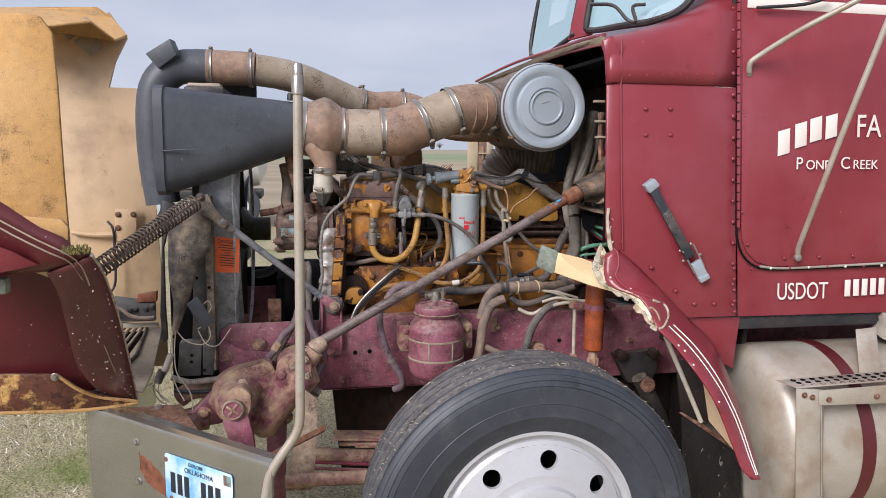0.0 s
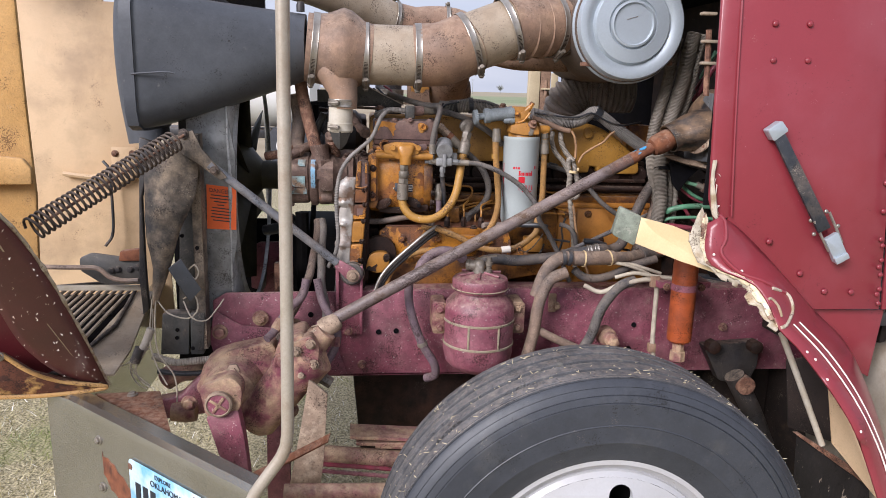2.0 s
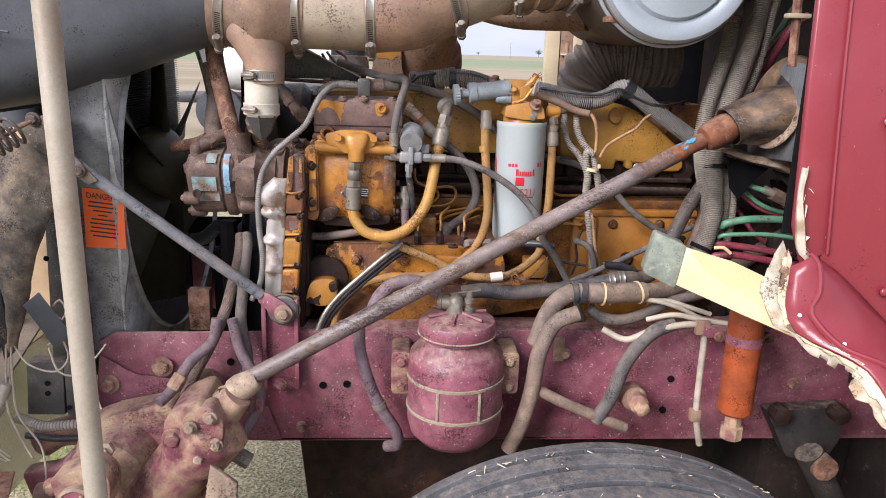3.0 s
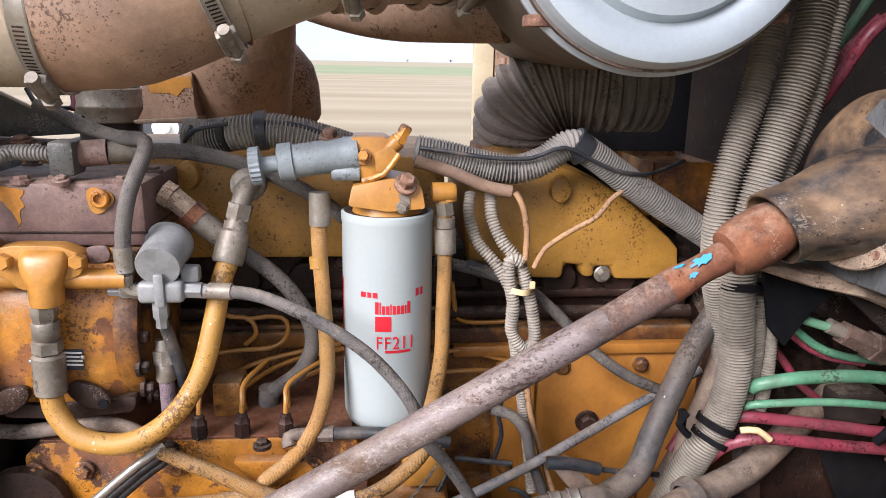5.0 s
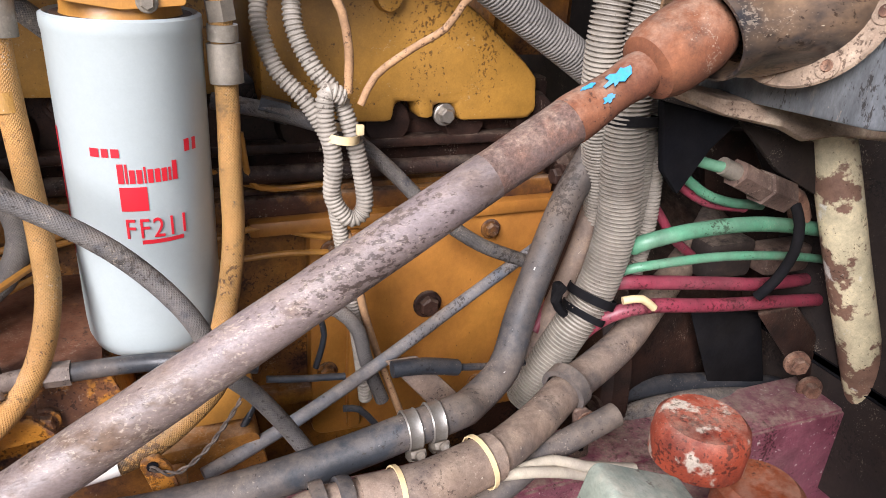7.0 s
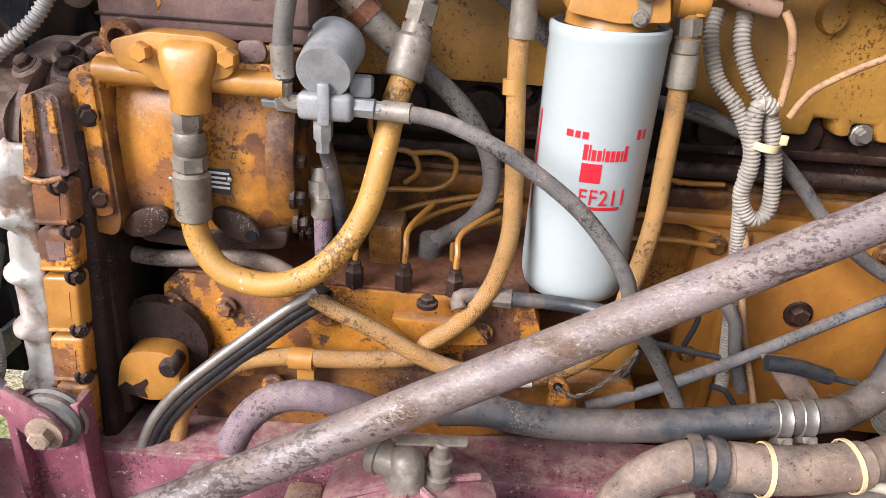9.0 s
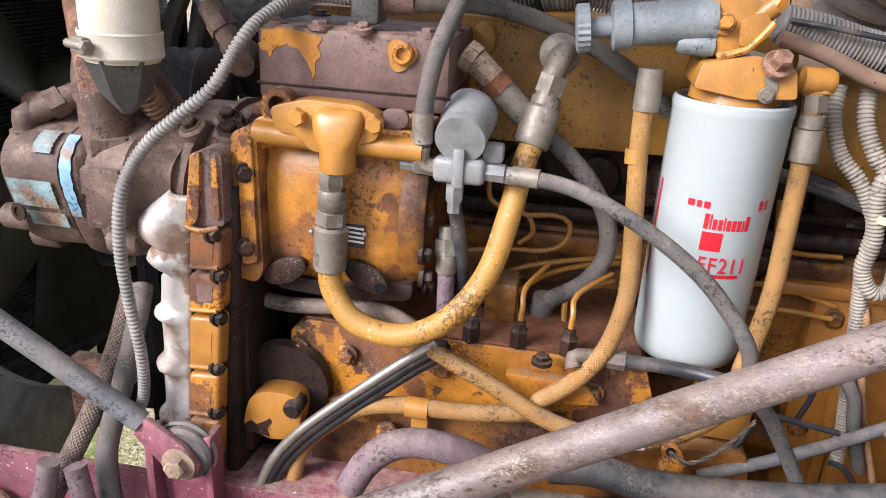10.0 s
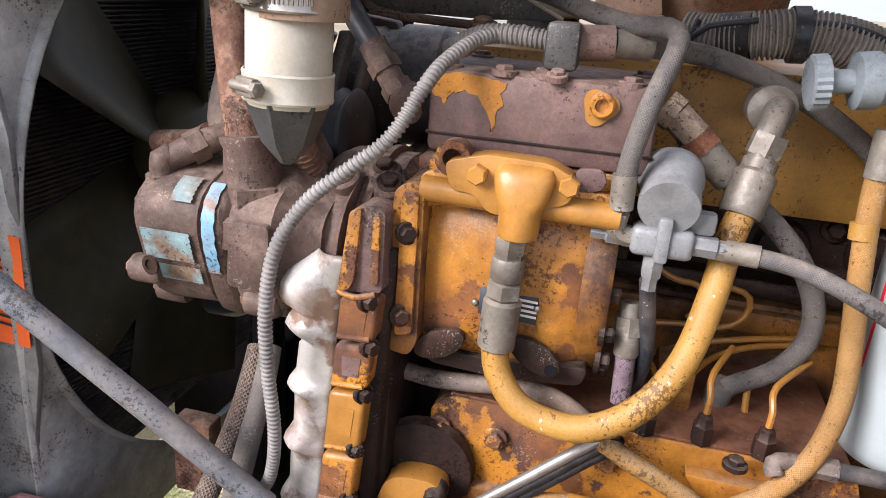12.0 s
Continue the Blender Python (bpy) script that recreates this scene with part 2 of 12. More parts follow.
DIRT = C("6b5647")
RUST = C("6a3f28")
M = dict(
    maroon=mat("maroon_paint", C("88343b"), C("7c2d35"), 0.5, 3, 0.3, third=C("965059"), amount3=0.16, scale3=2.2, edge3=0.25, speck=0.012, speck_col=C("c9aeb0"), rough=0.28, bump=0.03, vary=0.05, grit=0.35, fine=300, spec=0.45),
    # darker than the cab's maroon: shade of down-turned skin in the colour, plus wear
    hood_maroon=mat("worn_shaded_maroon", C("5e2125"), C("4c191d"), 0.5, 4, 0.2, third=C("cdbfae"), amount3=0.14, scale3=60, edge3=0.01, rough=0.38, bump=0.1, vary=0.10, speck=0.03, speck_col=C("d6c8b8")),
    lip_maroon=mat("chipped_shaded_maroon", C("5a2a2c"), C("4c2224"), 0.5, 5, 0.2, third=C("d2c4b2"), amount3=0.12, scale3=75, edge3=0.010, rough=0.5, bump=0.1, vary=0.10, speck=0.05, speck_col=C("d6c8b8")),
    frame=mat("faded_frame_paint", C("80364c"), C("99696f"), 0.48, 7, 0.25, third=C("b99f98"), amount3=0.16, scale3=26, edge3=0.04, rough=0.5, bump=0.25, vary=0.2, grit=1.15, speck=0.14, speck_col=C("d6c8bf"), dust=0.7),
    frame_dirty=mat("dusty_frame_paint", C("7c3f4c"), C("b39678"), 0.55, 12, 0.12, third=C("5b2230"), amount3=0.3, scale3=14, edge3=0.08, rough=0.75, bump=0.3, vary=0.2, speck=0.08),
    yellow=mat("engine_yellow", C("c4832f"), C("5a3a2b"), 0.43, 12, 0.014, third=C("8f5828"), amount3=0.36, scale3=9, edge3=0.12, rough=0.38, rough2=0.8, bump=0.4, vary=0.16, grit=1.2, speck=0.10, speck_col=C("50301f"), grime=0.4),
    yellow_clean=mat("engine_yellow_clean", C("b07c38"), C("9d6a2c"), 0.4, 7, 0.25, third=C("6f4726"), amount3=0.13, scale3=36, edge3=0.03, rough=0.38, bump=0.2, vary=0.10, speck=0.07, speck_col=C("5a3820"), grime=0.3),
    yellow_dark=mat("oily_engine_yellow", C("8f5d24"), C("472a1c"), 0.46, 8, 0.08, third=C("ae752b"), amount3=0.26, scale3=13, edge3=0.1, rough=0.45, rough2=0.7, bump=0.35, vary=0.22, spec=0.4, speck=0.06, speck_col=C("3a2218")),
    cover=mat("valve_cover_yellow", C("a67831"), C("946c2e"), 0.45, 5, 0.3, third=C("6a4a22"), amount3=0.15, scale3=12, edge3=0.15, rough=0.5, bump=0.12, vary=0.12, speck=0.05, speck_col=C("5f4324"), grime=0.18),
    brown=mat("brown_primer", C("5c4643"), C("745a50"), 0.45, 9, 0.12, third=C("c28f31"), amount3=0.07, scale3=11, edge3=0.012, rough=0.6, bump=0.3, vary=0.2, speck=0.05, speck_col=C("8c6a52"), grime=0.4),
    oily=mat("oily_brown_iron", C("291c18"), C("40291f"), 0.4, 12, 0.15, third=C("1c1512"), amount3=0.34, scale3=20, edge3=0.1, rough=0.62, bump=0.4, vary=0.3, spec=0.25, dust=0.2),
    rusty=mat("rusty_steel", C("6e4a3a"), C("8d6a55"), 0.45, 30, 0.12, third=C("43291f"), amount3=0.3, scale3=45, edge3=0.08, rough=0.85, bump=0.7, vary=0.3),
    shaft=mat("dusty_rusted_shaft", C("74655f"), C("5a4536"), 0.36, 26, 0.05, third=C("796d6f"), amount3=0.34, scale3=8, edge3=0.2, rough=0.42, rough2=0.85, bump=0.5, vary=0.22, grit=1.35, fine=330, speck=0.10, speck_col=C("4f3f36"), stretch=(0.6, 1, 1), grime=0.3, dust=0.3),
    white=mat("white_enamel", C("a5acac"), C("9ea5a3"), 0.5, 12, 0.3, third=C("9d9584"), amount3=0.06, scale3=90, edge3=0.02, rough=0.36, bump=0.02, vary=0.03),
    tan_white=mat("dusty_white_rubber", C("bdb6a8"), C("a5977f"), 0.4, 16, 0.2, third=C("8a7a64"), amount3=0.15, scale3=60, edge3=0.05, rough=0.65, bump=0.15, vary=0.08),
    pipe=mat("beige_pipe_paint", C("a99c8a"), C("8f7b64"), 0.45, 7, 0.25, third=C("5d4838"), amount3=0.08, scale3=60, edge3=0.02, rough=0.5, bump=0.12, vary=0.12, speck=0.07, speck_col=C("5d4534"), grime=0.15),
    boot=mat("dusty_brown_rubber", C("94745e"), C("6c5c52"), 0.42, 5, 0.22, third=C("a98a70"), amount3=0.3, scale3=12, edge3=0.15, rough=0.62, bump=0.15, vary=0.14, speck=0.06, speck_col=C("453429"), grime=0.25),
    boot_dark=mat("dusty_dark_rubber", C("4d4845"), C("7a6250"), 0.4, 6, 0.25, rough=0.7, bump=0.15, vary=0.15, grime=0.22),
    plastic=mat("weathered_black_plastic", C("3a3d42"), C("54575c"), 0.4, 5, 0.3, third=C("6d6c6a"), amount3=0.1, scale3=40, edge3=0.05, rough=0.5, bump=0.1, vary=0.12, grit=0.55, grime=0.12),
    dark_steel=mat("dark_painted_steel", C("3b3d3e"), C("5a544c"), 0.4, 7, 0.25, third=C("6d5e50"), amount3=0.15, scale3=30, edge3=0.06, rough=0.5, bump=0.2, vary=0.2),
    blacksteel=mat("black_dirty_steel", C("26262a"), C("3a332d"), 0.4, 9, 0.2, rough=0.55, bump=0.25, vary=0.25),
    # near-black, for black parts and for shade painted as sheets in recesses
    void=mat("black_and_shade", C("141418"), C("1c1917"), 0.4, 8, 0.2, rough=0.9, bump=0.2, vary=0.2, grit=0.0, spec=0.1, dust=0.0),
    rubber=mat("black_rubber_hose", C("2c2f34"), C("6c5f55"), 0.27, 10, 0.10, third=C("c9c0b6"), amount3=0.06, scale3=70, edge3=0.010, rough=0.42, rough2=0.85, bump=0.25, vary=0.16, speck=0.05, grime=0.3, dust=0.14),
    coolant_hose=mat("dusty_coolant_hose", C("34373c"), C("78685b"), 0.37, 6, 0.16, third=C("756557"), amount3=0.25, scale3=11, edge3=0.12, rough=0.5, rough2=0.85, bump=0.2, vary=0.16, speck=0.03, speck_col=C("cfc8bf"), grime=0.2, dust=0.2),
    grey_hose=mat("dusty_grey_hose", C("565250"), C("766e66"), 0.4, 16, 0.2, third=C("3c3c42"), amount3=0.26, scale3=26, edge3=0.06, rough=0.7, bump=0.5, vary=0.18, fine=420, braid=0.0026, braid_amt=0.40, grime=0.3),
    tan_hose=mat("dusty_tan_hose", C("846f60"), C("55504f"), 0.36, 9, 0.14, third=C("a28a74"), amount3=0.25, scale3=22, edge3=0.12, rough=0.75, bump=0.35, vary=0.2, speck=0.08, grime=0.35),
    purple_hose=mat("dusty_purple_hose", C("6f5c66"), C("7d6a68"), 0.4, 16, 0.2, rough=0.75, bump=0.4, vary=0.2, braid=0.0036, braid_amt=0.3),
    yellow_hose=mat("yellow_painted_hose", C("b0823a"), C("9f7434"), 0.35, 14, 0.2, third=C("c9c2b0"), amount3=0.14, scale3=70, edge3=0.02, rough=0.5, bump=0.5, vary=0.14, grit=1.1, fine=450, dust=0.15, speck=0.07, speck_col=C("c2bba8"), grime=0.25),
    braid_hose=mat("yellow_brown_braid", C("a5773f"), C("97733f"), 0.42, 18, 0.15, third=C("5a462c"), amount3=0.2, scale3=50, edge3=0.06, rough=0.7, bump=0.6, vary=0.2, fine=500, braid=0.0026, braid_amt=0.32, speck=0.06, speck_col=C("5f4a36"), grime=0.25),
    loom=mat("grey_split_loom", C("9c9488"), C("857c72"), 0.4, 10, 0.25, third=C("6a5f56"), amount3=0.25, scale3=25, edge3=0.12, rough=0.6, bump=0.1, vary=0.12, grit=0.6, grime=0.34, dust=0.15),
    loom_dark=mat("dark_split_loom", C("8c8782"), C("6f6963"), 0.4, 12, 0.25, rough=0.6, bump=0.1, vary=0.12, grit=0.6),
    shroud=mat("grey_sheet_steel", C("b6b8b9"), C("97958f"), 0.45, 4, 0.25, third=C("5a524a"), amount3=0.22, scale3=11, edge3=0.2, rough=0.45, metal=0.15, bump=0.12, vary=0.12),
    shroud_side=mat("dull_grey_sheet_steel", C("8f9192"), C("6f6e6c"), 0.45, 5, 0.25, third=C("4a443e"), amount3=0.2, scale3=12, edge3=0.2, rough=0.36, metal=0.2, bump=0.12, vary=0.12),
    valve=mat("grey_zinc_valve", C("8b8c8c"), C("757371"), 0.4, 12, 0.25, third=C("a5a19c"), amount3=0.15, scale3=50, edge3=0.08, rough=0.5, metal=0.15, bump=0.2, vary=0.12, grit=0.4),
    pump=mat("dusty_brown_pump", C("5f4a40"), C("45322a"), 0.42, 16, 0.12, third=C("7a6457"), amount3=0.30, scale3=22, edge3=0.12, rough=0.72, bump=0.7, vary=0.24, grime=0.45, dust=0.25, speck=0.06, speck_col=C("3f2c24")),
    flaky=mat("flaking_cream_paint", C("dccda8"), C("866553"), 0.42, 11, 0.012, third=C("ece6da"), amount3=0.25, scale3=22, edge3=0.03, rough=0.7, bump=0.5, vary=0.15),
    orange_flake=mat("flaking_orange_paint", C("a8472c"), C("7c3526"), 0.4, 20, 0.1, third=C("cbbcab"), amount3=0.34, scale3=34, edge3=0.03, rough=0.7, bump=0.6, vary=0.2),
    toe=mat("grey_firewall_paint", C("6f7377"), C("565452"), 0.45, 9, 0.2, third=C("9c9288"), amount3=0.16, scale3=30, edge3=0.06, rough=0.55, bump=0.25, vary=0.22, stretch=(1, 1, 0.35)),
    tan_dust=mat("tan_dusty_steel", C("a38d78"), C("86705f"), 0.45, 18, 0.15, third=C("c0ab94"), amount3=0.25, scale3=26, edge3=0.1, rough=0.85, bump=0.6, vary=0.22),
    bootflex=mat("dusty_black_boot", C("2d2c2e"), C("9c7d60"), 0.50, 8, 0.10, third=C("232325"), amount3=0.25, scale3=10, edge3=0.1, rough=0.38, bump=0.1, vary=0.12, speck=0.07, stretch=(0.6, 1, 1)),
    shaft_rust=mat("rust_and_mauve_shaft", C("644638"), C("5e4e4a"), 0.5, 12, 0.12, third=C("7a5340"), amount3=0.25, scale3=40, edge3=0.1, rough=0.75, bump=1.0, vary=0.35, fine=240, speck=0.05, speck_col=C("94705e")),
    braid_grey=mat("dusty_brown_braid", C("6f625a"), C("8a7060"), 0.45, 18, 0.15, third=C("3a3532"), amount3=0.3, scale3=120, edge3=0.05, rough=0.8, bump=1.0, vary=0.35, fine=480, braid=0.005, braid_amt=0.55),
    ochre=mat("streaked_ochre_paint", C("ad7532"), C("935d2a"), 0.40, 5, 0.25, third=C("6b3d22"), amount3=0.24, scale3=6, edge3=0.2, rough=0.36, bump=0.12, vary=0.10, speck=0.05, speck_col=C("5a3722"), stretch=(1, 1, 0.8), grime=0.2),
    spring=mat("dusty_spring_steel", C("55483f"), C("3a3330"), 0.45, 20, 0.15, third=C("7d6a5a"), amount3=0.25, scale3=40, edge3=0.08, rough=0.7, bump=0.4, vary=0.2),
    primer=mat("blue_grey_primer", C("858d90"), C("747a7c"), 0.4, 8, 0.25, third=C("9c9c96"), amount3=0.15, scale3=40, edge3=0.08, rough=0.5, bump=0.15, vary=0.12),
    duct=mat("grey_brown_duct", C("8a8279"), C("6b5f57"), 0.45, 6, 0.25, rough=0.7, bump=0.15, vary=0.14, grime=0.2),
    # wood of far trees and poles, paled by distance haze mixed into the colour
    haze=mat("hazed_far_wood", C("8f928e"), C("858a86"), 0.4, 2, 0.3, rough=0.9, bump=0, vary=0.05),
    neck=mat("tan_brown_rubber", C("a2826a"), C("8b6d57"), 0.45, 5, 0.25, third=C("6f665f"), amount3=0.25, scale3=7, edge3=0.2, rough=0.6, bump=0.1, vary=0.12, grime=0.22, speck=0.05, speck_col=C("4a3a30")),
    fitting=mat("grey_fitting", C("857d71"), C("6e6459"), 0.4, 22, 0.2, third=C("a7a29b"), amount3=0.2, scale3=50, edge3=0.1, rough=0.5, metal=0.25, bump=0.2, vary=0.15, grit=0.6),
    zinc=mat("galvanised_lid", C("b4bdc3"), C("a6afb6"), 0.5, 6, 0.3, rough=0.38, metal=0.4, bump=0.03, vary=0.05),
    alu=mat("dull_aluminium", C("b9b1a4"), C("9c907e"), 0.4, 5, 0.25, third=C("8c7156"), amount3=0.20, scale3=7, edge3=0.18, rough=0.42, metal=0.25, bump=0.1, vary=0.1),
    silver=mat("silver_paint", C("b4ada5"), C("7c6250"), 0.43, 15, 0.03, third=C("cfccc7"), amount3=0.36, scale3=8, edge3=0.12, rough=0.38, rough2=0.75, metal=0.15, bump=0.25, vary=0.10, grime=0.3),
    chrome=mat("worn_chrome_bumper", C("b5b3aa"), C("a29e92"), 0.4, 5, 0.3, third=C("6e5f4e"), amount3=0.05, scale3=80, edge3=0.03, rough=0.25, metal=0.85, bump=0.04, vary=0.06),
    bright=mat("bright_clamp_steel", C("aaa49c"), C("8d8377"), 0.4, 30, 0.2, rough=0.35, metal=0.7, bump=0.1, vary=0.1),
    rust=mat("bare_rust", C("6d3f2a"), C("8a5638"), 0.4, 20, 0.2, third=C("45261b"), amount3=0.25, scale3=30, edge3=0.1, rough=0.85, bump=0.4, vary=0.2),
    tyre=mat("tyre_rubber", C("33363c"), C("3f4248"), 0.4, 4, 0.3, third=C("565656"), amount3=0.10, scale3=9, edge3=0.15, rough=0.5, bump=0.15, vary=0.12, grit=0.6, dust=0.0, grime=0.18),
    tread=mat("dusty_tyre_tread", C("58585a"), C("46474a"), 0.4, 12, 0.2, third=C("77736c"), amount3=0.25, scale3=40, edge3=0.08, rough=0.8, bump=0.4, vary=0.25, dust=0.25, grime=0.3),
    rim=mat("white_rim_paint", C("bcbcbe"), C("b0aeac"), 0.4, 8, 0.3, third=C("8d8378"), amount3=0.06, scale3=60, edge3=0.04, rough=0.35, metal=0.15, bump=0.03, vary=0.04),
    fibre_yellow=mat("rough_yellow_fibreglass", C("cfa66e"), C("c08f4c"), 0.5, 2.2, 0.25, third=C("5f4428"), amount3=0.13, scale3=70, edge3=0.010, rough=0.7, bump=0.5, vary=0.14, fine=150, bumpscale=0.006, grime=0.1),
    fibre_tan=mat("tan_fibreglass", C("d2b692"), C("c2a27c"), 0.45, 3, 0.3, third=C("8b755e"), amount3=0.20, scale3=4, edge3=0.2, rough=0.6, bump=0.15, vary=0.08, grit=0.5),
    orange=mat("orange_decal", C("ee6a2c"), C("e4602a"), 0.4, 8, 0.3, rough=0.5, bump=0.05, vary=0.05),
    orange_rust=mat("orange_rust_paint", C("a84f24"), C("7c3f28"), 0.4, 14, 0.2, rough=0.5, bump=0.2, vary=0.15),
    red=mat("red_print", C("c41f2c"), rough=0.4, bump=0, vary=0.02),
    ink=mat("dark_print", C("22262e"), rough=0.5, bump=0, vary=0.02),
    letter=mat("cream_lettering", C("e0d6cc"), rough=0.5, bump=0, vary=0.04),
    stripe=mat("worn_blue_stripe", C("77a2bd"), C("7e6a5e"), 0.36, 46, 0.06, third=C("8fb0c0"), amount3=0.3, scale3=30, edge3=0.1, rough=0.65, bump=0.2, vary=0.14),
    blue=mat("blue_paint_mark", C("3a94c6"), C("5a8aa6"), 0.4, 60, 0.1, rough=0.6, bump=0.2, vary=0.1),
    pale_blue=mat("pale_blue_paint", C("7d9698"), C("75604f"), 0.47, 34, 0.07, third=C("93a9a8"), amount3=0.2, scale3=40, edge3=0.1, rough=0.65, bump=0.3, vary=0.18),
    green_hose=mat("green_air_line", C("569070"), C("6b7f6c"), 0.35, 20, 0.2, rough=0.45, bump=0.1, vary=0.12),
    red_hose=mat("red_air_line", C("8f3848"), C("7a464c"), 0.35, 20, 0.2, rough=0.45, bump=0.1, vary=0.12),
    rod=mat("blue_grey_rod", C("6c7178"), C("857c76"), 0.4, 14, 0.2, third=C("9a2f4a"), amount3=0.05, scale3=15, edge3=0.03, rough=0.5, bump=0.3, vary=0.15),
    strap=mat("beige_strap", C("dcc498"), C("c9ad7c"), 0.4, 8, 0.3, rough=0.6, bump=0.1, vary=0.06),
    block_green=mat("grey_green_rubber", C("8b9384"), C("6d7266"), 0.4, 25, 0.15, third=C("b2b0a2"), amount3=0.2, scale3=40, edge3=0.1, rough=0.75, bump=0.3, vary=0.15),
    felt=mat("torn_insulation", C("aa9c86"), C("85765f"), 0.45, 30, 0.15, rough=0.9, bump=0.8, vary=0.25),
    mudflap=mat("splashed_black_rubber", C("1d1b1c"), C("2b2726"), 0.4, 10, 0.2, third=C("857b70"), amount3=0.22, scale3=60, edge3=0.02, rough=0.5, bump=0.5, vary=0.25, dust=0.0, spec=0.3, stretch=(1, 1, 0.4)),
    rust_yellow=mat("rust_eaten_yellow_edge", C("c79c5c"), C("5f3522"), 0.6, 9, 0.04, third=C("3d2218"), amount3=0.25, scale3=24, edge3=0.05, rough=0.8, bump=0.5, vary=0.2),
    torn=mat("torn_white_fibreglass", C("bdb29e"), C("9a8568"), 0.4, 26, 0.08, third=C("8a5a58"), amount3=0.2, scale3=40, edge3=0.04, rough=0.8, bump=0.3, vary=0.12),
    underbody=mat("dark_brown_steel", C("33261f"), C("221a17"), 0.5, 6, 0.2, third=C("4d3a2e"), amount3=0.2, scale3=14, edge3=0.1, rough=0.8, bump=0.3, vary=0.25),
    flap=mat("dusty_rubber_flap", C("4c4640"), C("978570"), 0.52, 9, 0.12, third=C("262628"), amount3=0.34, scale3=9, edge3=0.1, rough=0.8, bump=0.6, vary=0.3, speck=0.06),
    beige=mat("beige_post_paint", C("c3b494"), C("a8977a"), 0.4, 6, 0.25, rough=0.6, bump=0.15, vary=0.1),
    plate=mat("plate_blue_white", C("cfe2ee"), C("6db1dc"), 0.52, 9, 0.10, rough=0.35, bump=0, vary=0.02),
    bark=mat("bark", C("4d4238"), C("5d5045"), 0.4, 9, 0.2, rough=0.9, bump=0.4),
    farwhite=mat("white_tank_paint", C("dedede"), C("cfcfcb"), 0.4, 2, 0.3, rough=0.4, bump=0, vary=0.03),
    moss=mat("dry_green_moss", C("6f6a38"), C("8a7a4c"), 0.4, 60, 0.2, rough=0.95, bump=1.0, vary=0.3),
    straw=mat("straw_chips", C("cfc2a4"), C("a99a7c"), 0.4, 80, 0.2, rough=0.9, bump=0, vary=0.1),
    bare_wire=mat("pale_wire", C("b7ac98"), C("91867a"), 0.4, 30, 0.2, rough=0.6, bump=0, vary=0.1),
    brown_wire=mat("brown_cloth_wire", C("a9825c"), C("8a684c"), 0.4, 40, 0.2, rough=0.8, bump=0.3, vary=0.2),
    brown_top=mat("oily_brown_top", C("7a4c36"), C("5c3626"), 0.42, 10, 0.15, third=C("a7783a"), amount3=0.16, scale3=18, edge3=0.06, rough=0.42, bump=0.3, vary=0.2, dust=0.15),
    olive=mat("dark_olive_fan", C("3e3820"), C("302c1b"), 0.4, 6, 0.2, third=C("2f2b1e"), amount3=0.3, scale3=9, edge3=0.2, rough=0.6, bump=0.1, vary=0.12, grit=0.3, dust=0.0),
    hot=mat("rust_brown_casting", C("927763"), C("7d604c"), 0.45, 6, 0.2, third=C("5a4032"), amount3=0.12, scale3=38, edge3=0.06, rough=0.85, bump=0.35, vary=0.18, fine=120, speck=0.05, speck_col=C("5a4032"), dust=0.2, grime=0.25),
)
# tinted glass; its pale base colour stands in for daylight seen through the cab
glass = bpy.data.materials.new("windscreen_glass")
glass.use_nodes = True
gp = glass.node_tree.nodes["Principled BSDF"]
gp.inputs["Base Color"].default_value = (0.42, 0.60, 0.64, 1)
gp.inputs["Roughness"].default_value = 0.06
gp.inputs["Transmission Weight"].default_value = 0.35
M["glass"] = glass


# ---- mesh helpers ----
ORIGIN = {}


def thing(name, base, label, category, group="", kind=""):
    """An Empty at the thing's base."""
    ob = new(name)
    ob.location = base
    ob.empty_display_size = 0.05
    ORIGIN[ob.name] = Vector(base)
    return tagged(ob, label, category, group, kind)


def part(name, bm, material, parent=None, label="", smooth=40):
    """Links a bmesh, given in world places, as one mesh under a thing or a part."""
    mesh = bpy.data.meshes.new(name)
    bmesh.ops.recalc_face_normals(bm, faces=bm.faces)
    if parent is not None:
        bmesh.ops.translate(bm, verts=bm.verts, vec=-ORIGIN[parent.name])
    bm.to_mesh(mesh)
    bm.free()
    mesh.shade_smooth()
    mesh.set_sharp_from_angle(angle=radians(smooth))
    mesh.materials.append(material if not isinstance(material, str) else M[material])
    ob = new(name, mesh)
    ORIGIN[ob.name] = ORIGIN[parent.name] if parent is not None else Vector()
    if parent is not None:
        ob.parent = parent
    if label:
        ob["label"] = label
    return ob


def frame_of(d):
    d = Vector(d).normalized()
    a = Vector((0, 0, 1)) if abs(d.z) < 0.9 else Vector((1, 0, 0))
    u = a.cross(d).normalized()
    return u, d.cross(u).normalized(), d


def lathe(profile, origin, axis, seg=32, cap=True, bm=None, squash=1.0, spin=0.0):
    """Turns (radius, height) pairs round the axis."""
    bm = bm or bmesh.new()
    u, v, d = frame_of(axis)
    o = Vector(origin)
    rings = []
    for r, h in profile:
        rings.append([bm.verts.new(o + d * h + (u * math.cos(a) + v * squash * math.sin(a)) * r)
                      for a in (2 * math.pi * k / seg + spin for k in range(seg))])
    for A, B in zip(rings, rings[1:]):
        for k in range(seg):
            bm.faces.new((A[k], A[(k + 1) % seg], B[(k + 1) % seg], B[k]))
    if cap:
        for R in (rings[0], rings[-1]):
            try:
                bm.faces.new(R)
            except ValueError:
                pass
    return bm


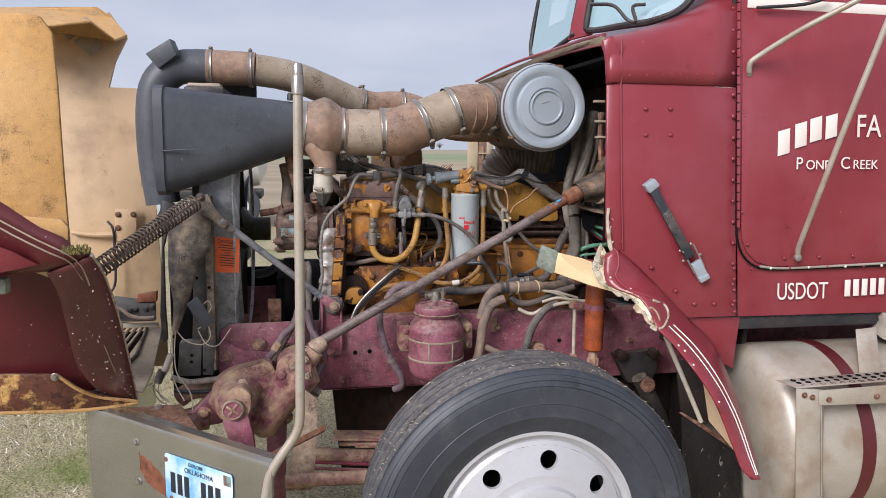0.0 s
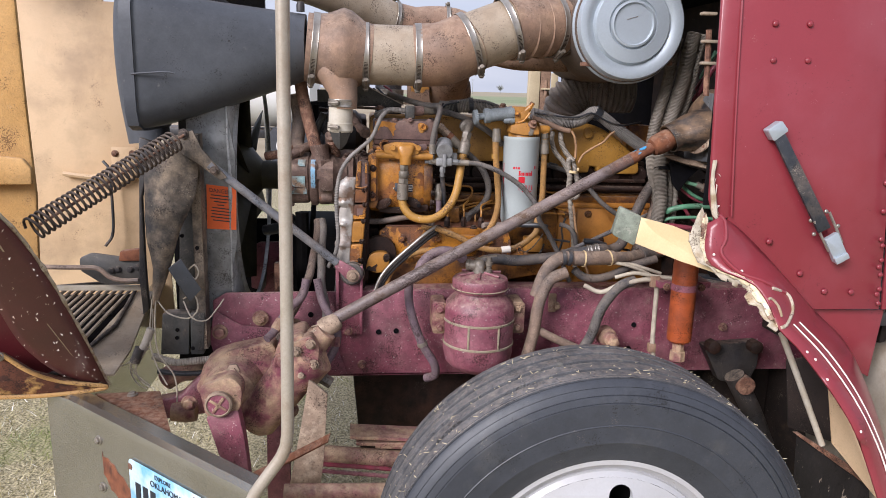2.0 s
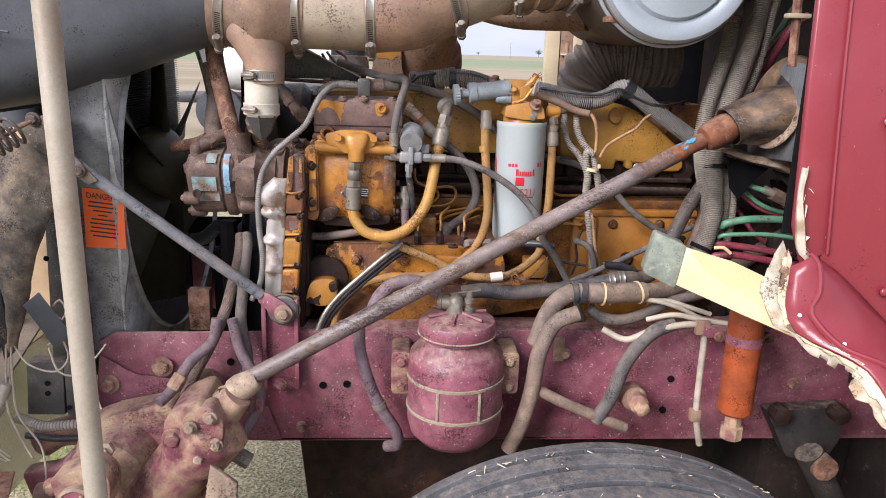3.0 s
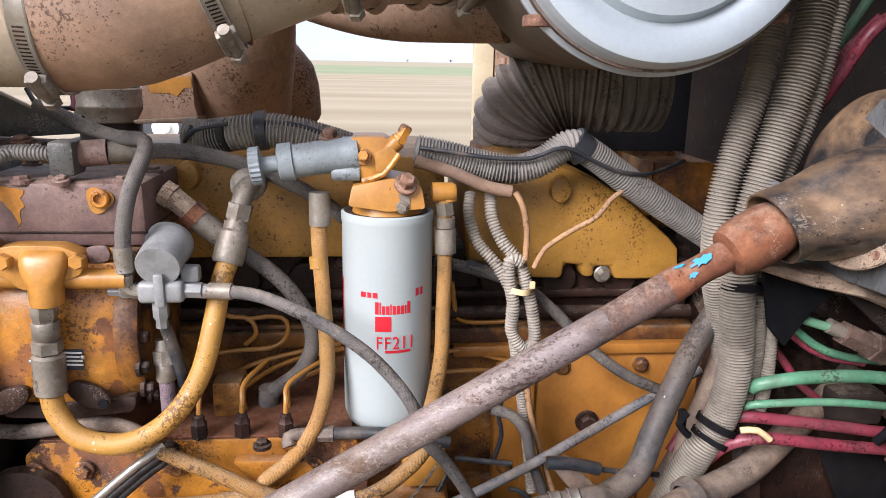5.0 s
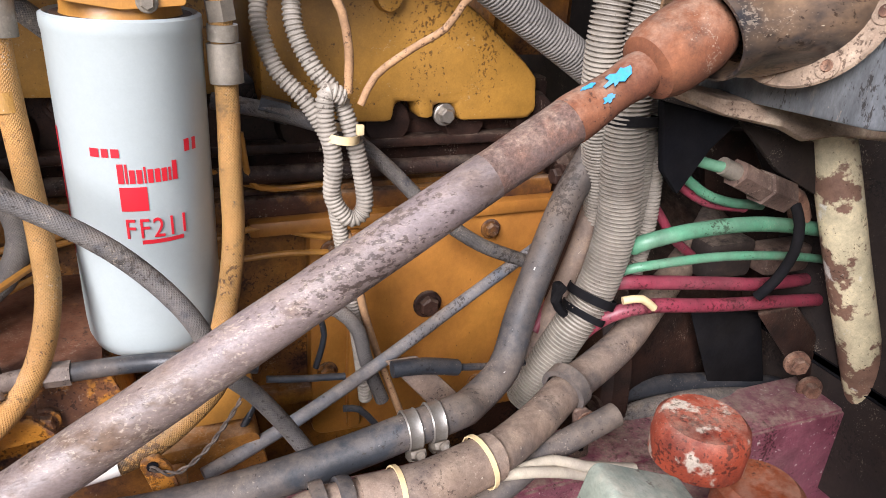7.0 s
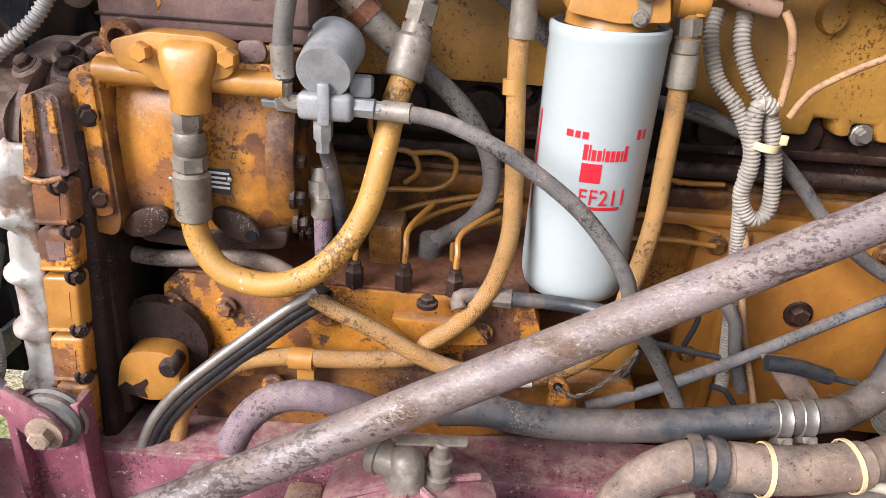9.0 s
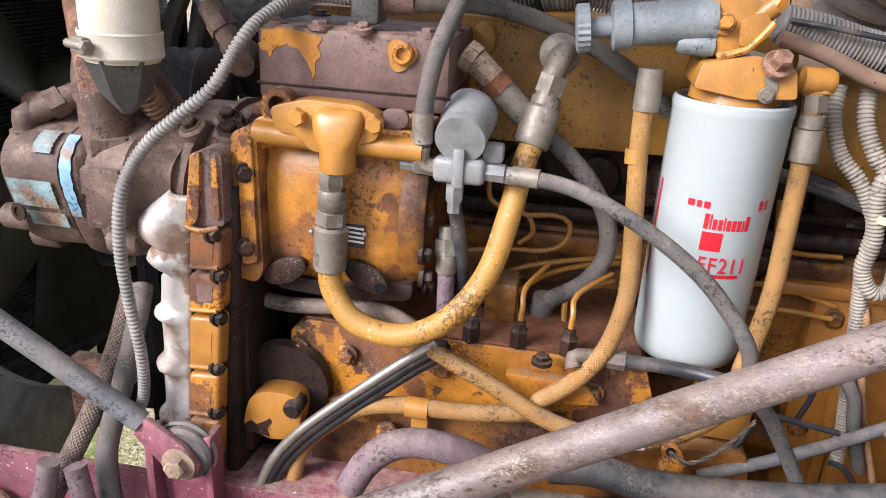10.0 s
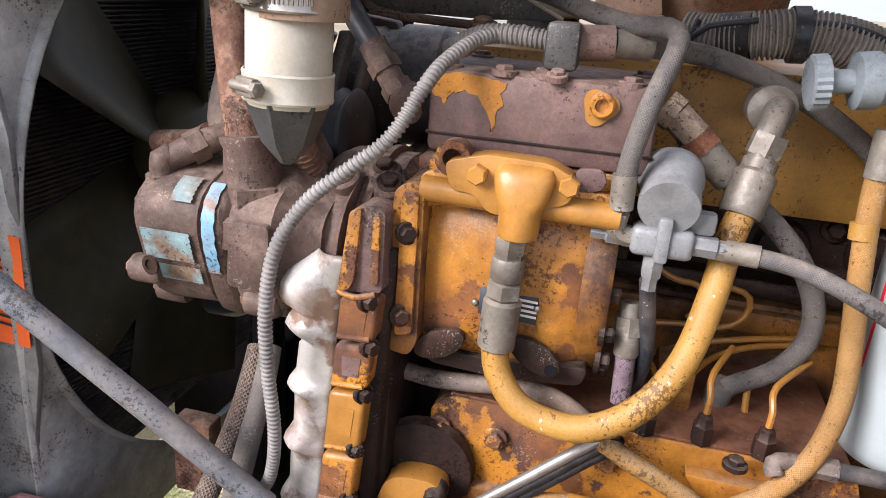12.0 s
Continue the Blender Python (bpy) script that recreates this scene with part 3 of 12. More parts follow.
def spline(points, step):
    """Points along a smooth curve through the given ones."""
    P = [Vector(p) for p in points]
    if len(P) == 2:
        n = max(1, int((P[1] - P[0]).length / step))
        return [P[0].lerp(P[1], i / n) for i in range(n + 1)]
    E = [2 * P[0] - P[1]] + P + [2 * P[-1] - P[-2]]
    out = []
    for a, b, c, d in zip(E, E[1:], E[2:], E[3:]):
        n = max(2, int((c - b).length / step))
        for i in range(n):
            t = i / n
            out.append(0.5 * (2 * b + (c - a) * t + (2 * a - 5 * b + 4 * c - d) * t * t + (3 * b - a - 3 * c + d) * t ** 3))
    return out + [P[-1]]


def tube(points, r, sides=12, step=0.012, ridge=0.0, period=0.0, bm=None, r_end=None, jitter=0.0, cap=True):
    """A swept round tube; ridge and period make it corrugated."""
    bm = bm or bmesh.new()
    if period:
        step = period / 4
    S = spline(points, step)
    if period:  # even spacing along the curve, so that the corrugations keep one width
        L = [0.0]
        for a, b in zip(S, S[1:]):
            L.append(L[-1] + (b - a).length)
        n = max(4, int(L[-1] / step))
        Q, j = [], 0
        for i in range(n + 1):
            s = L[-1] * i / n
            while j < len(L) - 2 and L[j + 1] < s:
                j += 1
            Q.append(S[j].lerp(S[j + 1], (s - L[j]) / max(1e-9, L[j + 1] - L[j])))
        S = Q
    t0 = (S[1] - S[0]).normalized()
    u, v, _ = frame_of(t0)
    rings, prev = [], t0
    for i, p in enumerate(S):
        t = (S[min(i + 1, len(S) - 1)] - S[max(i - 1, 0)])
        t = t.normalized() if t.length > 1e-9 else prev
        q = prev.rotation_difference(t)
        u = (q @ u)
        u = (u - t * u.dot(t)).normalized()
        v = t.cross(u)
        prev = t
        f = i / max(1, len(S) - 1)
        rr = r if r_end is None else r + (r_end - r) * f
        if period:
            rr *= 1 + (ridge if (i // 2) % 2 else -ridge) * 0.5
        if jitter:
            rr *= 1 + jitter * noise.noise(p * 30)
        rings.append([bm.verts.new(p + (u * math.cos(a) + v * math.sin(a)) * rr)
                      for a in (2 * math.pi * k / sides for k in range(sides))])
    uvl = bm.loops.layers.uv.verify()
    run, arc = 0.0, 2 * math.pi * r / sides
    for i, (A, B) in enumerate(zip(rings, rings[1:])):
        far = run + (S[i + 1] - S[i]).length
        for k in range(sides):
            f = bm.faces.new((A[k], A[(k + 1) % sides], B[(k + 1) % sides], B[k]))
            for lp, uvv in zip(f.loops, ((k * arc, run), ((k + 1) * arc, run), ((k + 1) * arc, far), (k * arc, far))):
                lp[uvl].uv = uvv
        run = far
    if cap:
        bm.faces.new(rings[0])
        bm.faces.new(rings[-1])
    return bm


def box(lo, hi, bevel=0.003, turn=None, pivot=None, bm=None, seg=2):
    """A box between two corners, bevelled; turn: degrees about x, y, z round the pivot."""
    own = bmesh.new()
    bmesh.ops.create_cube(own, size=1)
    a, b = Vector(lo), Vector(hi)
    for v in own.verts:
        v.co = Vector(((a.x + b.x) / 2 + v.co.x * (b.x - a.x), (a.y + b.y) / 2 + v.co.y * (b.y - a.y), (a.z + b.z) / 2 + v.co.z * (b.z - a.z)))
    if bevel:
        bmesh.ops.bevel(own, geom=own.edges[:], offset=bevel, segments=seg, affect="EDGES", profile=0.5)
    if turn:
        bmesh.ops.rotate(own, verts=own.verts, cent=Vector(pivot or (a + b) / 2), matrix=Euler([radians(x) for x in turn]).to_matrix())
    return join(bm, own)


def join(bm, own):
    if bm is None:
        return own
    mesh = bpy.data.meshes.new("tmp")
    own.to_mesh(mesh)
    own.free()
    bm.from_mesh(mesh)
    bpy.data.meshes.remove(mesh)
    return bm


def prism(outline, depth, bevel=0.003, bm=None, seg=2):
    """A flat outline of world points, thickened by the vector depth."""
    own = bmesh.new()
    A = [own.verts.new(p) for p in outline]
    B = [own.verts.new(Vector(p) + Vector(depth)) for p in outline]
    n = len(A)
    own.faces.new(A)
    own.faces.new(B[::-1])
    for k in range(n):
        own.faces.new((A[k], B[k], B[(k + 1) % n], A[(k + 1) % n]))
    bmesh.ops.recalc_face_normals(own, faces=own.faces)
    if bevel:
        bmesh.ops.bevel(own, geom=own.edges[:], offset=bevel, segments=seg, affect="EDGES", profile=0.5, clamp_overlap=True)
    return join(bm, own)


def rounded(pts, r, n=4):
    """The same outline with its corners rounded."""
    P = [Vector(p) for p in pts]
    out = []
    for a, b, c in zip(P[-1:] + P[:-1], P, P[1:] + P[:1]):
        e, f = (a - b), (c - b)
        k = min(r, e.length * 0.45, f.length * 0.45)
        p, q = b + e.normalized() * k, b + f.normalized() * k
        for i in range(n + 1):
            t = i / n
            out.append((1 - t) ** 2 * p + 2 * t * (1 - t) * b + t * t * q)
    return out


def plate_at(center, u, w, wid, hei, thick, bevel=0.002, corner=0.0, bm=None):
    """A flat plate spanned by the directions u and w."""
    u, w = Vector(u).normalized(), Vector(w).normalized()
    c, nrm = Vector(center), u.cross(w).normalized()
    P = [c - u * wid / 2 - w * hei / 2, c + u * wid / 2 - w * hei / 2, c + u * wid / 2 + w * hei / 2, c - u * wid / 2 + w * hei / 2]
    if corner:
        P = rounded(P, corner)
    return prism([p - nrm * thick / 2 for p in P], nrm * thick, bevel, bm)


def ring_section(center, y_half, z_half, square, n=40):
    """A closed section across x: square 0 is an ellipse, 1 is close to a rectangle."""
    out = []
    for k in range(n):
        a = 2 * math.pi * k / n
        cy, sz = math.cos(a), math.sin(a)
        p = 2 / (1 - square * 0.85)
        q = (abs(cy) ** p + abs(sz) ** p) ** (-1 / p)
        out.append(Vector((center[0], center[1] + y_half * cy * q, center[2] + z_half * sz * q)))
    return out


def loft(sections, cap=True):
    bm = bmesh.new()
    R = [[bm.verts.new(p) for p in s] for s in sections]
    n = len(R[0])
    for A, B in zip(R, R[1:]):
        for k in range(n):
            bm.faces.new((A[k], A[(k + 1) % n], B[(k + 1) % n], B[k]))
    if cap:
        bm.faces.new(R[0])
        bm.faces.new(R[-1])
    return bm


BOLTS = {}


def sheet(edge_a, edge_b, n=36, k=6, crown=(0, 0, 0), step=0.02):
    """A skin between two edges, a little crowned."""
    A, B = spline(edge_a, step), spline(edge_b, step)
    bm = bmesh.new()
    rows = []
    for i in range(n + 1):
        a, b = A[round(i / n * (len(A) - 1))], B[round(i / n * (len(B) - 1))]
        rows.append([bm.verts.new(a.lerp(b, j / k) + Vector(crown) * math.sin(math.pi * j / k)) for j in range(k + 1)])
    for R, S in zip(rows, rows[1:]):
        for j in range(k):
            bm.faces.new((R[j], R[j + 1], S[j + 1], S[j]))
    return bm


def bolt(parent, place, axis=(0, -1, 0), r=0.009, h=0.007, material="rusty", name="bolt", washer=True):
    """A hexagon head on its washer; alike ones share a mesh."""
    key = (round(r, 4), round(h, 4), material, washer)
    if key not in BOLTS:
        bm = bmesh.new()
        if washer:
            lathe([(r * 1.45, -0.004), (r * 1.45, 0.0008), (r * 1.3, 0.0016)], (0, 0, 0), (0, 0, 1), 16, bm=bm)
        lathe([(r, -0.003), (r, h * 0.8), (r * 0.82, h)], (0, 0, 0), (0, 0, 1), 6, bm=bm)
        bmesh.ops.recalc_face_normals(bm, faces=bm.faces)
        mesh = bpy.data.meshes.new("bolt")
        bm.to_mesh(mesh)
        bm.free()
        mesh.materials.append(M[material])
        BOLTS[key] = mesh
    ob = new(name, BOLTS[key])
    ORIGIN[ob.name] = ORIGIN[parent.name]
    ob.parent = parent
    u, v, d = frame_of(axis)
    spin = (place[0] * 37 + place[2] * 53) % 1.0
    ob.matrix_basis = Matrix.Translation(Vector(place) - ORIGIN[parent.name]) @ Matrix((u, v, d)).transposed().to_4x4() @ pose(0, 0, 0, 0, 0, 60 * spin)
    return ob


RIVETS = {}


def rivet(parent, place, axis, r, material):
    """A small domed rivet head."""
    key = (round(r, 4), material)
    if key not in RIVETS:
        bm = lathe([(r, -0.001), (r * 0.92, r * 0.3), (r * 0.6, r * 0.55), (r * 0.2, r * 0.66)], (0, 0, 0), (0, 0, 1), 10)
        bmesh.ops.recalc_face_normals(bm, faces=bm.faces)
        mesh = bpy.data.meshes.new("rivet")
        bm.to_mesh(mesh)
        bm.free()
        mesh.shade_smooth()
        mesh.materials.append(M[material])
        RIVETS[key] = mesh
    ob = new("rivet", RIVETS[key])
    ORIGIN[ob.name] = ORIGIN[parent.name]
    ob.parent = parent
    u, v, d = frame_of(axis)
    ob.matrix_basis = Matrix.Translation(Vector(place) - ORIGIN[parent.name]) @ Matrix((u, v, d)).transposed().to_4x4()
    return ob


def text(words, place, u, w, size, material, parent, thick=0.0006, name="lettering", squeeze=1.0, shear=0.0, space=1.0):
    """Raised lettering in the built-in font, with its baseline along u."""
    cu = bpy.data.curves.new("words", "FONT")
    cu.body, cu.size, cu.extrude, cu.shear, cu.space_character = words, size, thick, shear, space
    tmp = bpy.data.objects.new("words", cu)
    scene.collection.objects.link(tmp)
    mesh = bpy.data.meshes.new_from_object(tmp.evaluated_get(bpy.context.evaluated_depsgraph_get()))
    bpy.data.objects.remove(tmp)
    bm = bmesh.new()
    bm.from_mesh(mesh)
    u, w = Vector(u).normalized(), Vector(w).normalized()
    m = Matrix((u * squeeze, w, u.cross(w))).transposed().to_4x4()
    m.translation = Vector(place)
    bmesh.ops.transform(bm, matrix=m, verts=bm.verts)
    return part(name, bm, material, parent)


def clamp(parent, center, axis, r, width=0.012, material="bright", screw=(0, -0.3, -1), name="clamp", size=1.0):
    """A band clamp with its screw housing; a large one has its worm slots cut in the band."""
    bm = lathe([(r, -width / 2), (r + 0.0012, -width / 2), (r + 0.0020, -width * 0.42), (r + 0.0014, -width * 0.36), (r + 0.0014, width * 0.36), (r + 0.0020, width * 0.42), (r + 0.0012, width / 2), (r, width / 2)], center, axis, 48, cap=False)
    d = Vector(axis).normalized()
    s = Vector(screw)
    s = (s - d * s.dot(d)).normalized()
    t = d.cross(s)
    k = Vector(center) + s * (r + 0.001)
    w = min(0.0075 * size, width * 0.55)
    own = part(name, bm, material, parent)
    g = size
    sc = prism([k - d * w - t * 0.011 * g, k + d * w - t * 0.011 * g, k + d * w + t * 0.011 * g, k - d * w + t * 0.011 * g], s * 0.007 * g, 0.0015 * g)
    lathe([(0.0042 * g, -0.016 * g), (0.0042 * g, 0.012 * g), (0.003 * g, 0.014 * g)], k + s * 0.0055 * g, t, 10, bm=sc)
    lathe([(0.0062 * g, 0.012 * g), (0.0062 * g, 0.018 * g), (0.004 * g, 0.019 * g)], k + s * 0.0055 * g, t, 6, bm=sc)
    part("clamp_screw", sc, "fitting", own)
    if size > 1.2:
        bm = bmesh.new()
        for i in range(-16, 17):
            if abs(i) < 4:
                continue
            a = i * 0.0042 / r
            p = Vector(center) + (s * math.cos(a) + t * math.sin(a)) * (r + 0.0019)
            e = (-s * math.sin(a) + t * math.cos(a)) * 0.0009
            f = d * width * 0.26
            bm.faces.new([bm.verts.new(q) for q in (p - f - e, p + f - e * 0.2, p + f + e * 1.8, p - f + e)])
        tagged(part("worm_thread", bm, "oily", own), kind="stuff")
    return own


def hose(points, r, material, label, name="hose", category="hose", ends=(), fit_r=1.45, fit_len=0.035, sides=14, group="", fit_material="fitting", **kw):
    """One hose as a thing: its body and, at the ends named, a hexagon coupling with its sleeve."""
    P = [Vector(p) for p in points]
    th = thing(name, P[0], label, category, group)
    part("hose_body", tube(P, r, sides, **kw), material, th)
    for e in ends:
        a, b = (P[0], P[1]) if e == 0 else (P[-1], P[-2])
        d = (b - a).normalized()
        bm = lathe([(r * fit_r, -0.002), (r * fit_r, fit_len * 0.45)], a, d, 6)
        lathe([(r * 1.22, fit_len * 0.45), (r * 1.25, fit_len * 0.5), (r * 1.25, fit_len), (r * 1.12, fit_len * 1.06)], a, d, 18, bm=bm)
        lathe([(r * 0.95, -fit_len * 0.45), (r * 1.05, -fit_len * 0.4), (r * 1.05, 0)], a, d, 14, bm=bm)
        part("coupling", bm, fit_material, th)
    return th


def wrap(parent, center, axis, r, width=0.006, material="blacksteel", name="cable_tie"):
    """A tie round a bundle."""
    return part(name, lathe([(r, -width / 2), (r * 1.06, -width / 2), (r * 1.06, width / 2), (r, width / 2)], center, axis, 20, cap=False), material, parent)


# ---- ground and distance ----
def field_material():
    m = bpy.data.materials.new("dry_field")
    m.use_nodes = True
    n, l = m.node_tree.nodes, m.node_tree.links
    p = n["Principled BSDF"]
    g = n.new("ShaderNodeNewGeometry")

    def tex(scale, stretch=(1, 1, 1), detail=6):
        mp = n.new("ShaderNodeMapping")
        mp.inputs["Scale"].default_value = stretch
        t = n.new("ShaderNodeTexNoise")
        t.inputs["Scale"].default_value, t.inputs["Detail"].default_value = scale, detail
        l.new(g.outputs["Position"], mp.inputs["Vector"])
        l.new(mp.outputs["Vector"], t.inputs["Vector"])
        return t.outputs["Fac"]

    def ramp_of(fac, a, b, lo, hi):
        r = n.new("ShaderNodeValToRGB")
        r.color_ramp.elements[0].position, r.color_ramp.elements[0].color = lo, a
        r.color_ramp.elements[1].position, r.color_ramp.elements[1].color = hi, b
        l.new(fac, r.inputs["Fac"])
        return r.outputs["Color"]

    def mix(f, a, b):
        x = n.new("ShaderNodeMix")
        x.data_type = "RGBA"
        l.new(f, x.inputs["Factor"])
        l.new(a, x.inputs["A"])
        l.new(b, x.inputs["B"])
        return x.outputs["Result"]

    def band(lo, hi, noisy):
        """1 between two distances along y."""
        sep = n.new("ShaderNodeSeparateXYZ")
        l.new(g.outputs["Position"], sep.inputs["Vector"])
        out = None
        for a, b in ((lo, lo * 1.25), (hi * 1.25, hi)):
            r = n.new("ShaderNodeMapRange")
            r.inputs["From Min"].default_value, r.inputs["From Max"].default_value = a, b
            l.new(sep.outputs["Y"], r.inputs["Value"])
            if out is None:
                out = r.outputs["Result"]
            else:
                k = n.new("ShaderNodeMath")
                k.operation = "MULTIPLY"
                l.new(out, k.inputs[0])
                l.new(r.outputs["Result"], k.inputs[1])
                out = k.outputs["Value"]
        return out

    dry = ramp_of(tex(90), C("625b40"), C("c2b592"), 0.34, 0.64)
    green = ramp_of(tex(45), C("5d6a34"), C("8c8d55"), 0.35, 0.65)
    patch = ramp_of(tex(1.4), (0, 0, 0, 1), (1, 1, 1, 1), 0.55, 0.68)
    near = mix(patch, dry, green)
    stubble = ramp_of(tex(0.15, (0.3, 1.5, 1)), C("93846a"), C("a89980"), 0.35, 0.65)
    crop = ramp_of(tex(0.05), C("7d8863"), C("8f9474"), 0.3, 0.7)
    far = ramp_of(tex(0.01, (0.2, 1.5, 1)), C("a3957a"), C("938a74"), 0.35, 0.65)
    col = mix(band(12, 90, 0), near, stubble)
    col = mix(band(90, 260, 0), col, crop)
    col = mix(band(260, 9000, 0), col, far)
    l.new(col, p.inputs["Base Color"])
    p.inputs["Roughness"].default_value = 0.95
    b = n.new("ShaderNodeBump")
    b.inputs["Strength"].default_value, b.inputs["Distance"].default_value = 0.6, 0.03
    l.new(tex(40), b.inputs["Height"])
    l.new(b.outputs["Normal"], p.inputs["Normal"])
    return m


def make_ground():
    bm = bmesh.new()
    xs = [-4000, -600, -80, -12, -4, -2, 0, 2, 4, 12, 80, 600, 4000]
    V = [[bm.verts.new((x, y, 0.02 * noise.noise(Vector((x, y, 0)) * 0.7) if abs(x) < 20 and abs(y) < 20 else 0)) for x in xs] for y in xs]
    for j in range(len(xs) - 1):
        for i in range(len(xs) - 1):
            bm.faces.new((V[j][i], V[j][i + 1], V[j + 1][i + 1], V[j + 1][i]))
    ob = part("ground", bm, field_material())
    tagged(ob, "dry straw-coloured field with faint green patches", "ground", kind="structure")


def grass_material():
    m = bpy.data.materials.new("dry_grass_blades")
    m.use_nodes = True
    n, l = m.node_tree.nodes, m.node_tree.links
    g = n.new("ShaderNodeNewGeometry")
    r = n.new("ShaderNodeValToRGB")
    for pos, col in ((0.02, "655f3c"), (0.4, "a89d72"), (0.8, "cfc4a2")):
        e = r.color_ramp.elements.new(pos)
        e.color = C(col)
    t = n.new("ShaderNodeTexNoise")
    t.inputs["Scale"].default_value = 1.4
    l.new(g.outputs["Position"], t.inputs["Vector"])
    k = n.new("ShaderNodeMapRange")
    k.inputs["From Min"].default_value, k.inputs["From Max"].default_value = 0.50, 0.64
    l.new(t.outputs["Fac"], k.inputs["Value"])
    x = n.new("ShaderNodeMix")
    x.data_type = "RGBA"
    x.inputs["B"].default_value = C("72803c")
    l.new(k.outputs["Result"], x.inputs["Factor"])
    l.new(g.outputs["Random Per Island"], r.inputs["Fac"])
    l.new(r.outputs["Color"], x.inputs["A"])
    l.new(x.outputs["Result"], n["Principled BSDF"].inputs["Base Color"])
    n["Principled BSDF"].inputs["Roughness"].default_value = 0.9
    return m


def make_grass():
    rng = random.Random(4)
    V, F = [], []
    for i in range(75000):
        x, y = rng.uniform(-4.2, 1.4), rng.uniform(-1.6, 4.5)
        h, a = rng.uniform(0.012, 0.045), rng.uniform(0, 6.28)
        w = rng.uniform(0.0015, 0.003)
        lean = rng.uniform(0.4, 1.8) * h
        b = rng.uniform(0, 6.28)
        k = len(V)
        V += [(x - w * math.cos(a), y - w * math.sin(a), 0), (x + w * math.cos(a), y + w * math.sin(a), 0),
              (x + lean * math.cos(b), y + lean * math.sin(b), h)]
        F.append((k, k + 1, k + 2))
    mesh = bpy.data.meshes.new("grass")
    mesh.from_pydata(V, [], F)
    mesh.materials.append(grass_material())
    tagged(new("grass", mesh), "short dry straw-coloured grass on the field", "grass", kind="stuff")


make_ground()
make_grass()


def make_tree(place, height, seed):
    rng = random.Random(seed)
    th = thing("tree", place, "bare leafless tree far off on the horizon", "tree")
    bm = bmesh.new()
    o = Vector(place)
    tube([o, o + Vector((0, 0, height * 0.35)), o + Vector((height * 0.03, 0, height * 0.6))], height * 0.04, 6, height * 0.2, bm=bm, r_end=height * 0.015)
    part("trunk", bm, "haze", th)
    bm = bmesh.new()
    for i in range(150):
        a, e = rng.uniform(0, 6.28), rng.uniform(0.15, 1.3)
        L = height * rng.uniform(0.25, 0.55) * (1.25 - 0.45 * e)
        s = o + Vector((0, 0, height * rng.uniform(0.25, 0.55)))
        d = Vector((math.cos(a) * math.cos(e), math.sin(a) * math.cos(e), math.sin(e)))
        mid = s + d * L * 0.5 + Vector((0, 0, L * 0.05))
        tube([s, mid, s + d * L + Vector((0, 0, L * 0.12))], height * 0.011, 3, L, bm=bm, r_end=height * 0.004)
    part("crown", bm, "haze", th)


make_tree((177, 951, 0), 13, 3)
for tx, ty, thh in ((120, 1150, 8), (-560, 900, 8), (60, 1300, 7)):
    make_tree((tx, ty, 0), thh, int(tx))


def make_pole_far(place, h):
    th = thing("utility_pole", place, "thin wooden utility pole far off in the field", "pole", "far utility poles")
    o = Vector(place)
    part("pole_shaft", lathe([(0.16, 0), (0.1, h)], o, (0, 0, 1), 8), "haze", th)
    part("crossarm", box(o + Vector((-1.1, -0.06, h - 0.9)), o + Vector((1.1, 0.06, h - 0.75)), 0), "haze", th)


make_pole_far((62, 420, 0), 9)
make_pole_far((170, 470, 0), 9)


def make_implement(place, s):
    """A low rusty farm machine standing out in the field."""
    th = thing("farm_implement", place, "low rusty farm implement standing in the stubble", "farm machine", "field machines")
    o = Vector(place)
    bm = bmesh.new()
    for dx in (-1.0, -0.3, 0.5, 1.1):
        tube([o + Vector((dx * s, 0, 0.1)), o + Vector((dx * s + 0.2, 0, 0.9 * s)), o + Vector((dx * s + 0.6, 0, 0.6))], 0.09 * s, 6, 0.4, bm=bm)
    part("tine_frame", bm, "rust", th)
    part("toolbar", box(o + Vector((-1.5 * s, -0.1, 0.6 * s)), o + Vector((1.6 * s, 0.1, 0.8 * s)), 0.02), "rust", th)
    for dx in (-1.2, 1.2):
        part("wheel", lathe([(0.4 * s, -0.1), (0.45 * s, 0), (0.4 * s, 0.1)], o + Vector((dx * s, -0.3, 0.42 * s)), (0, 1, 0), 16), "rust", th)


make_implement((9.767, 52.000, -0.005)[:2] + (0,), 0.32)
make_implement((12.625, 55.000, 0.129)[:2] + (0,), 0.32)


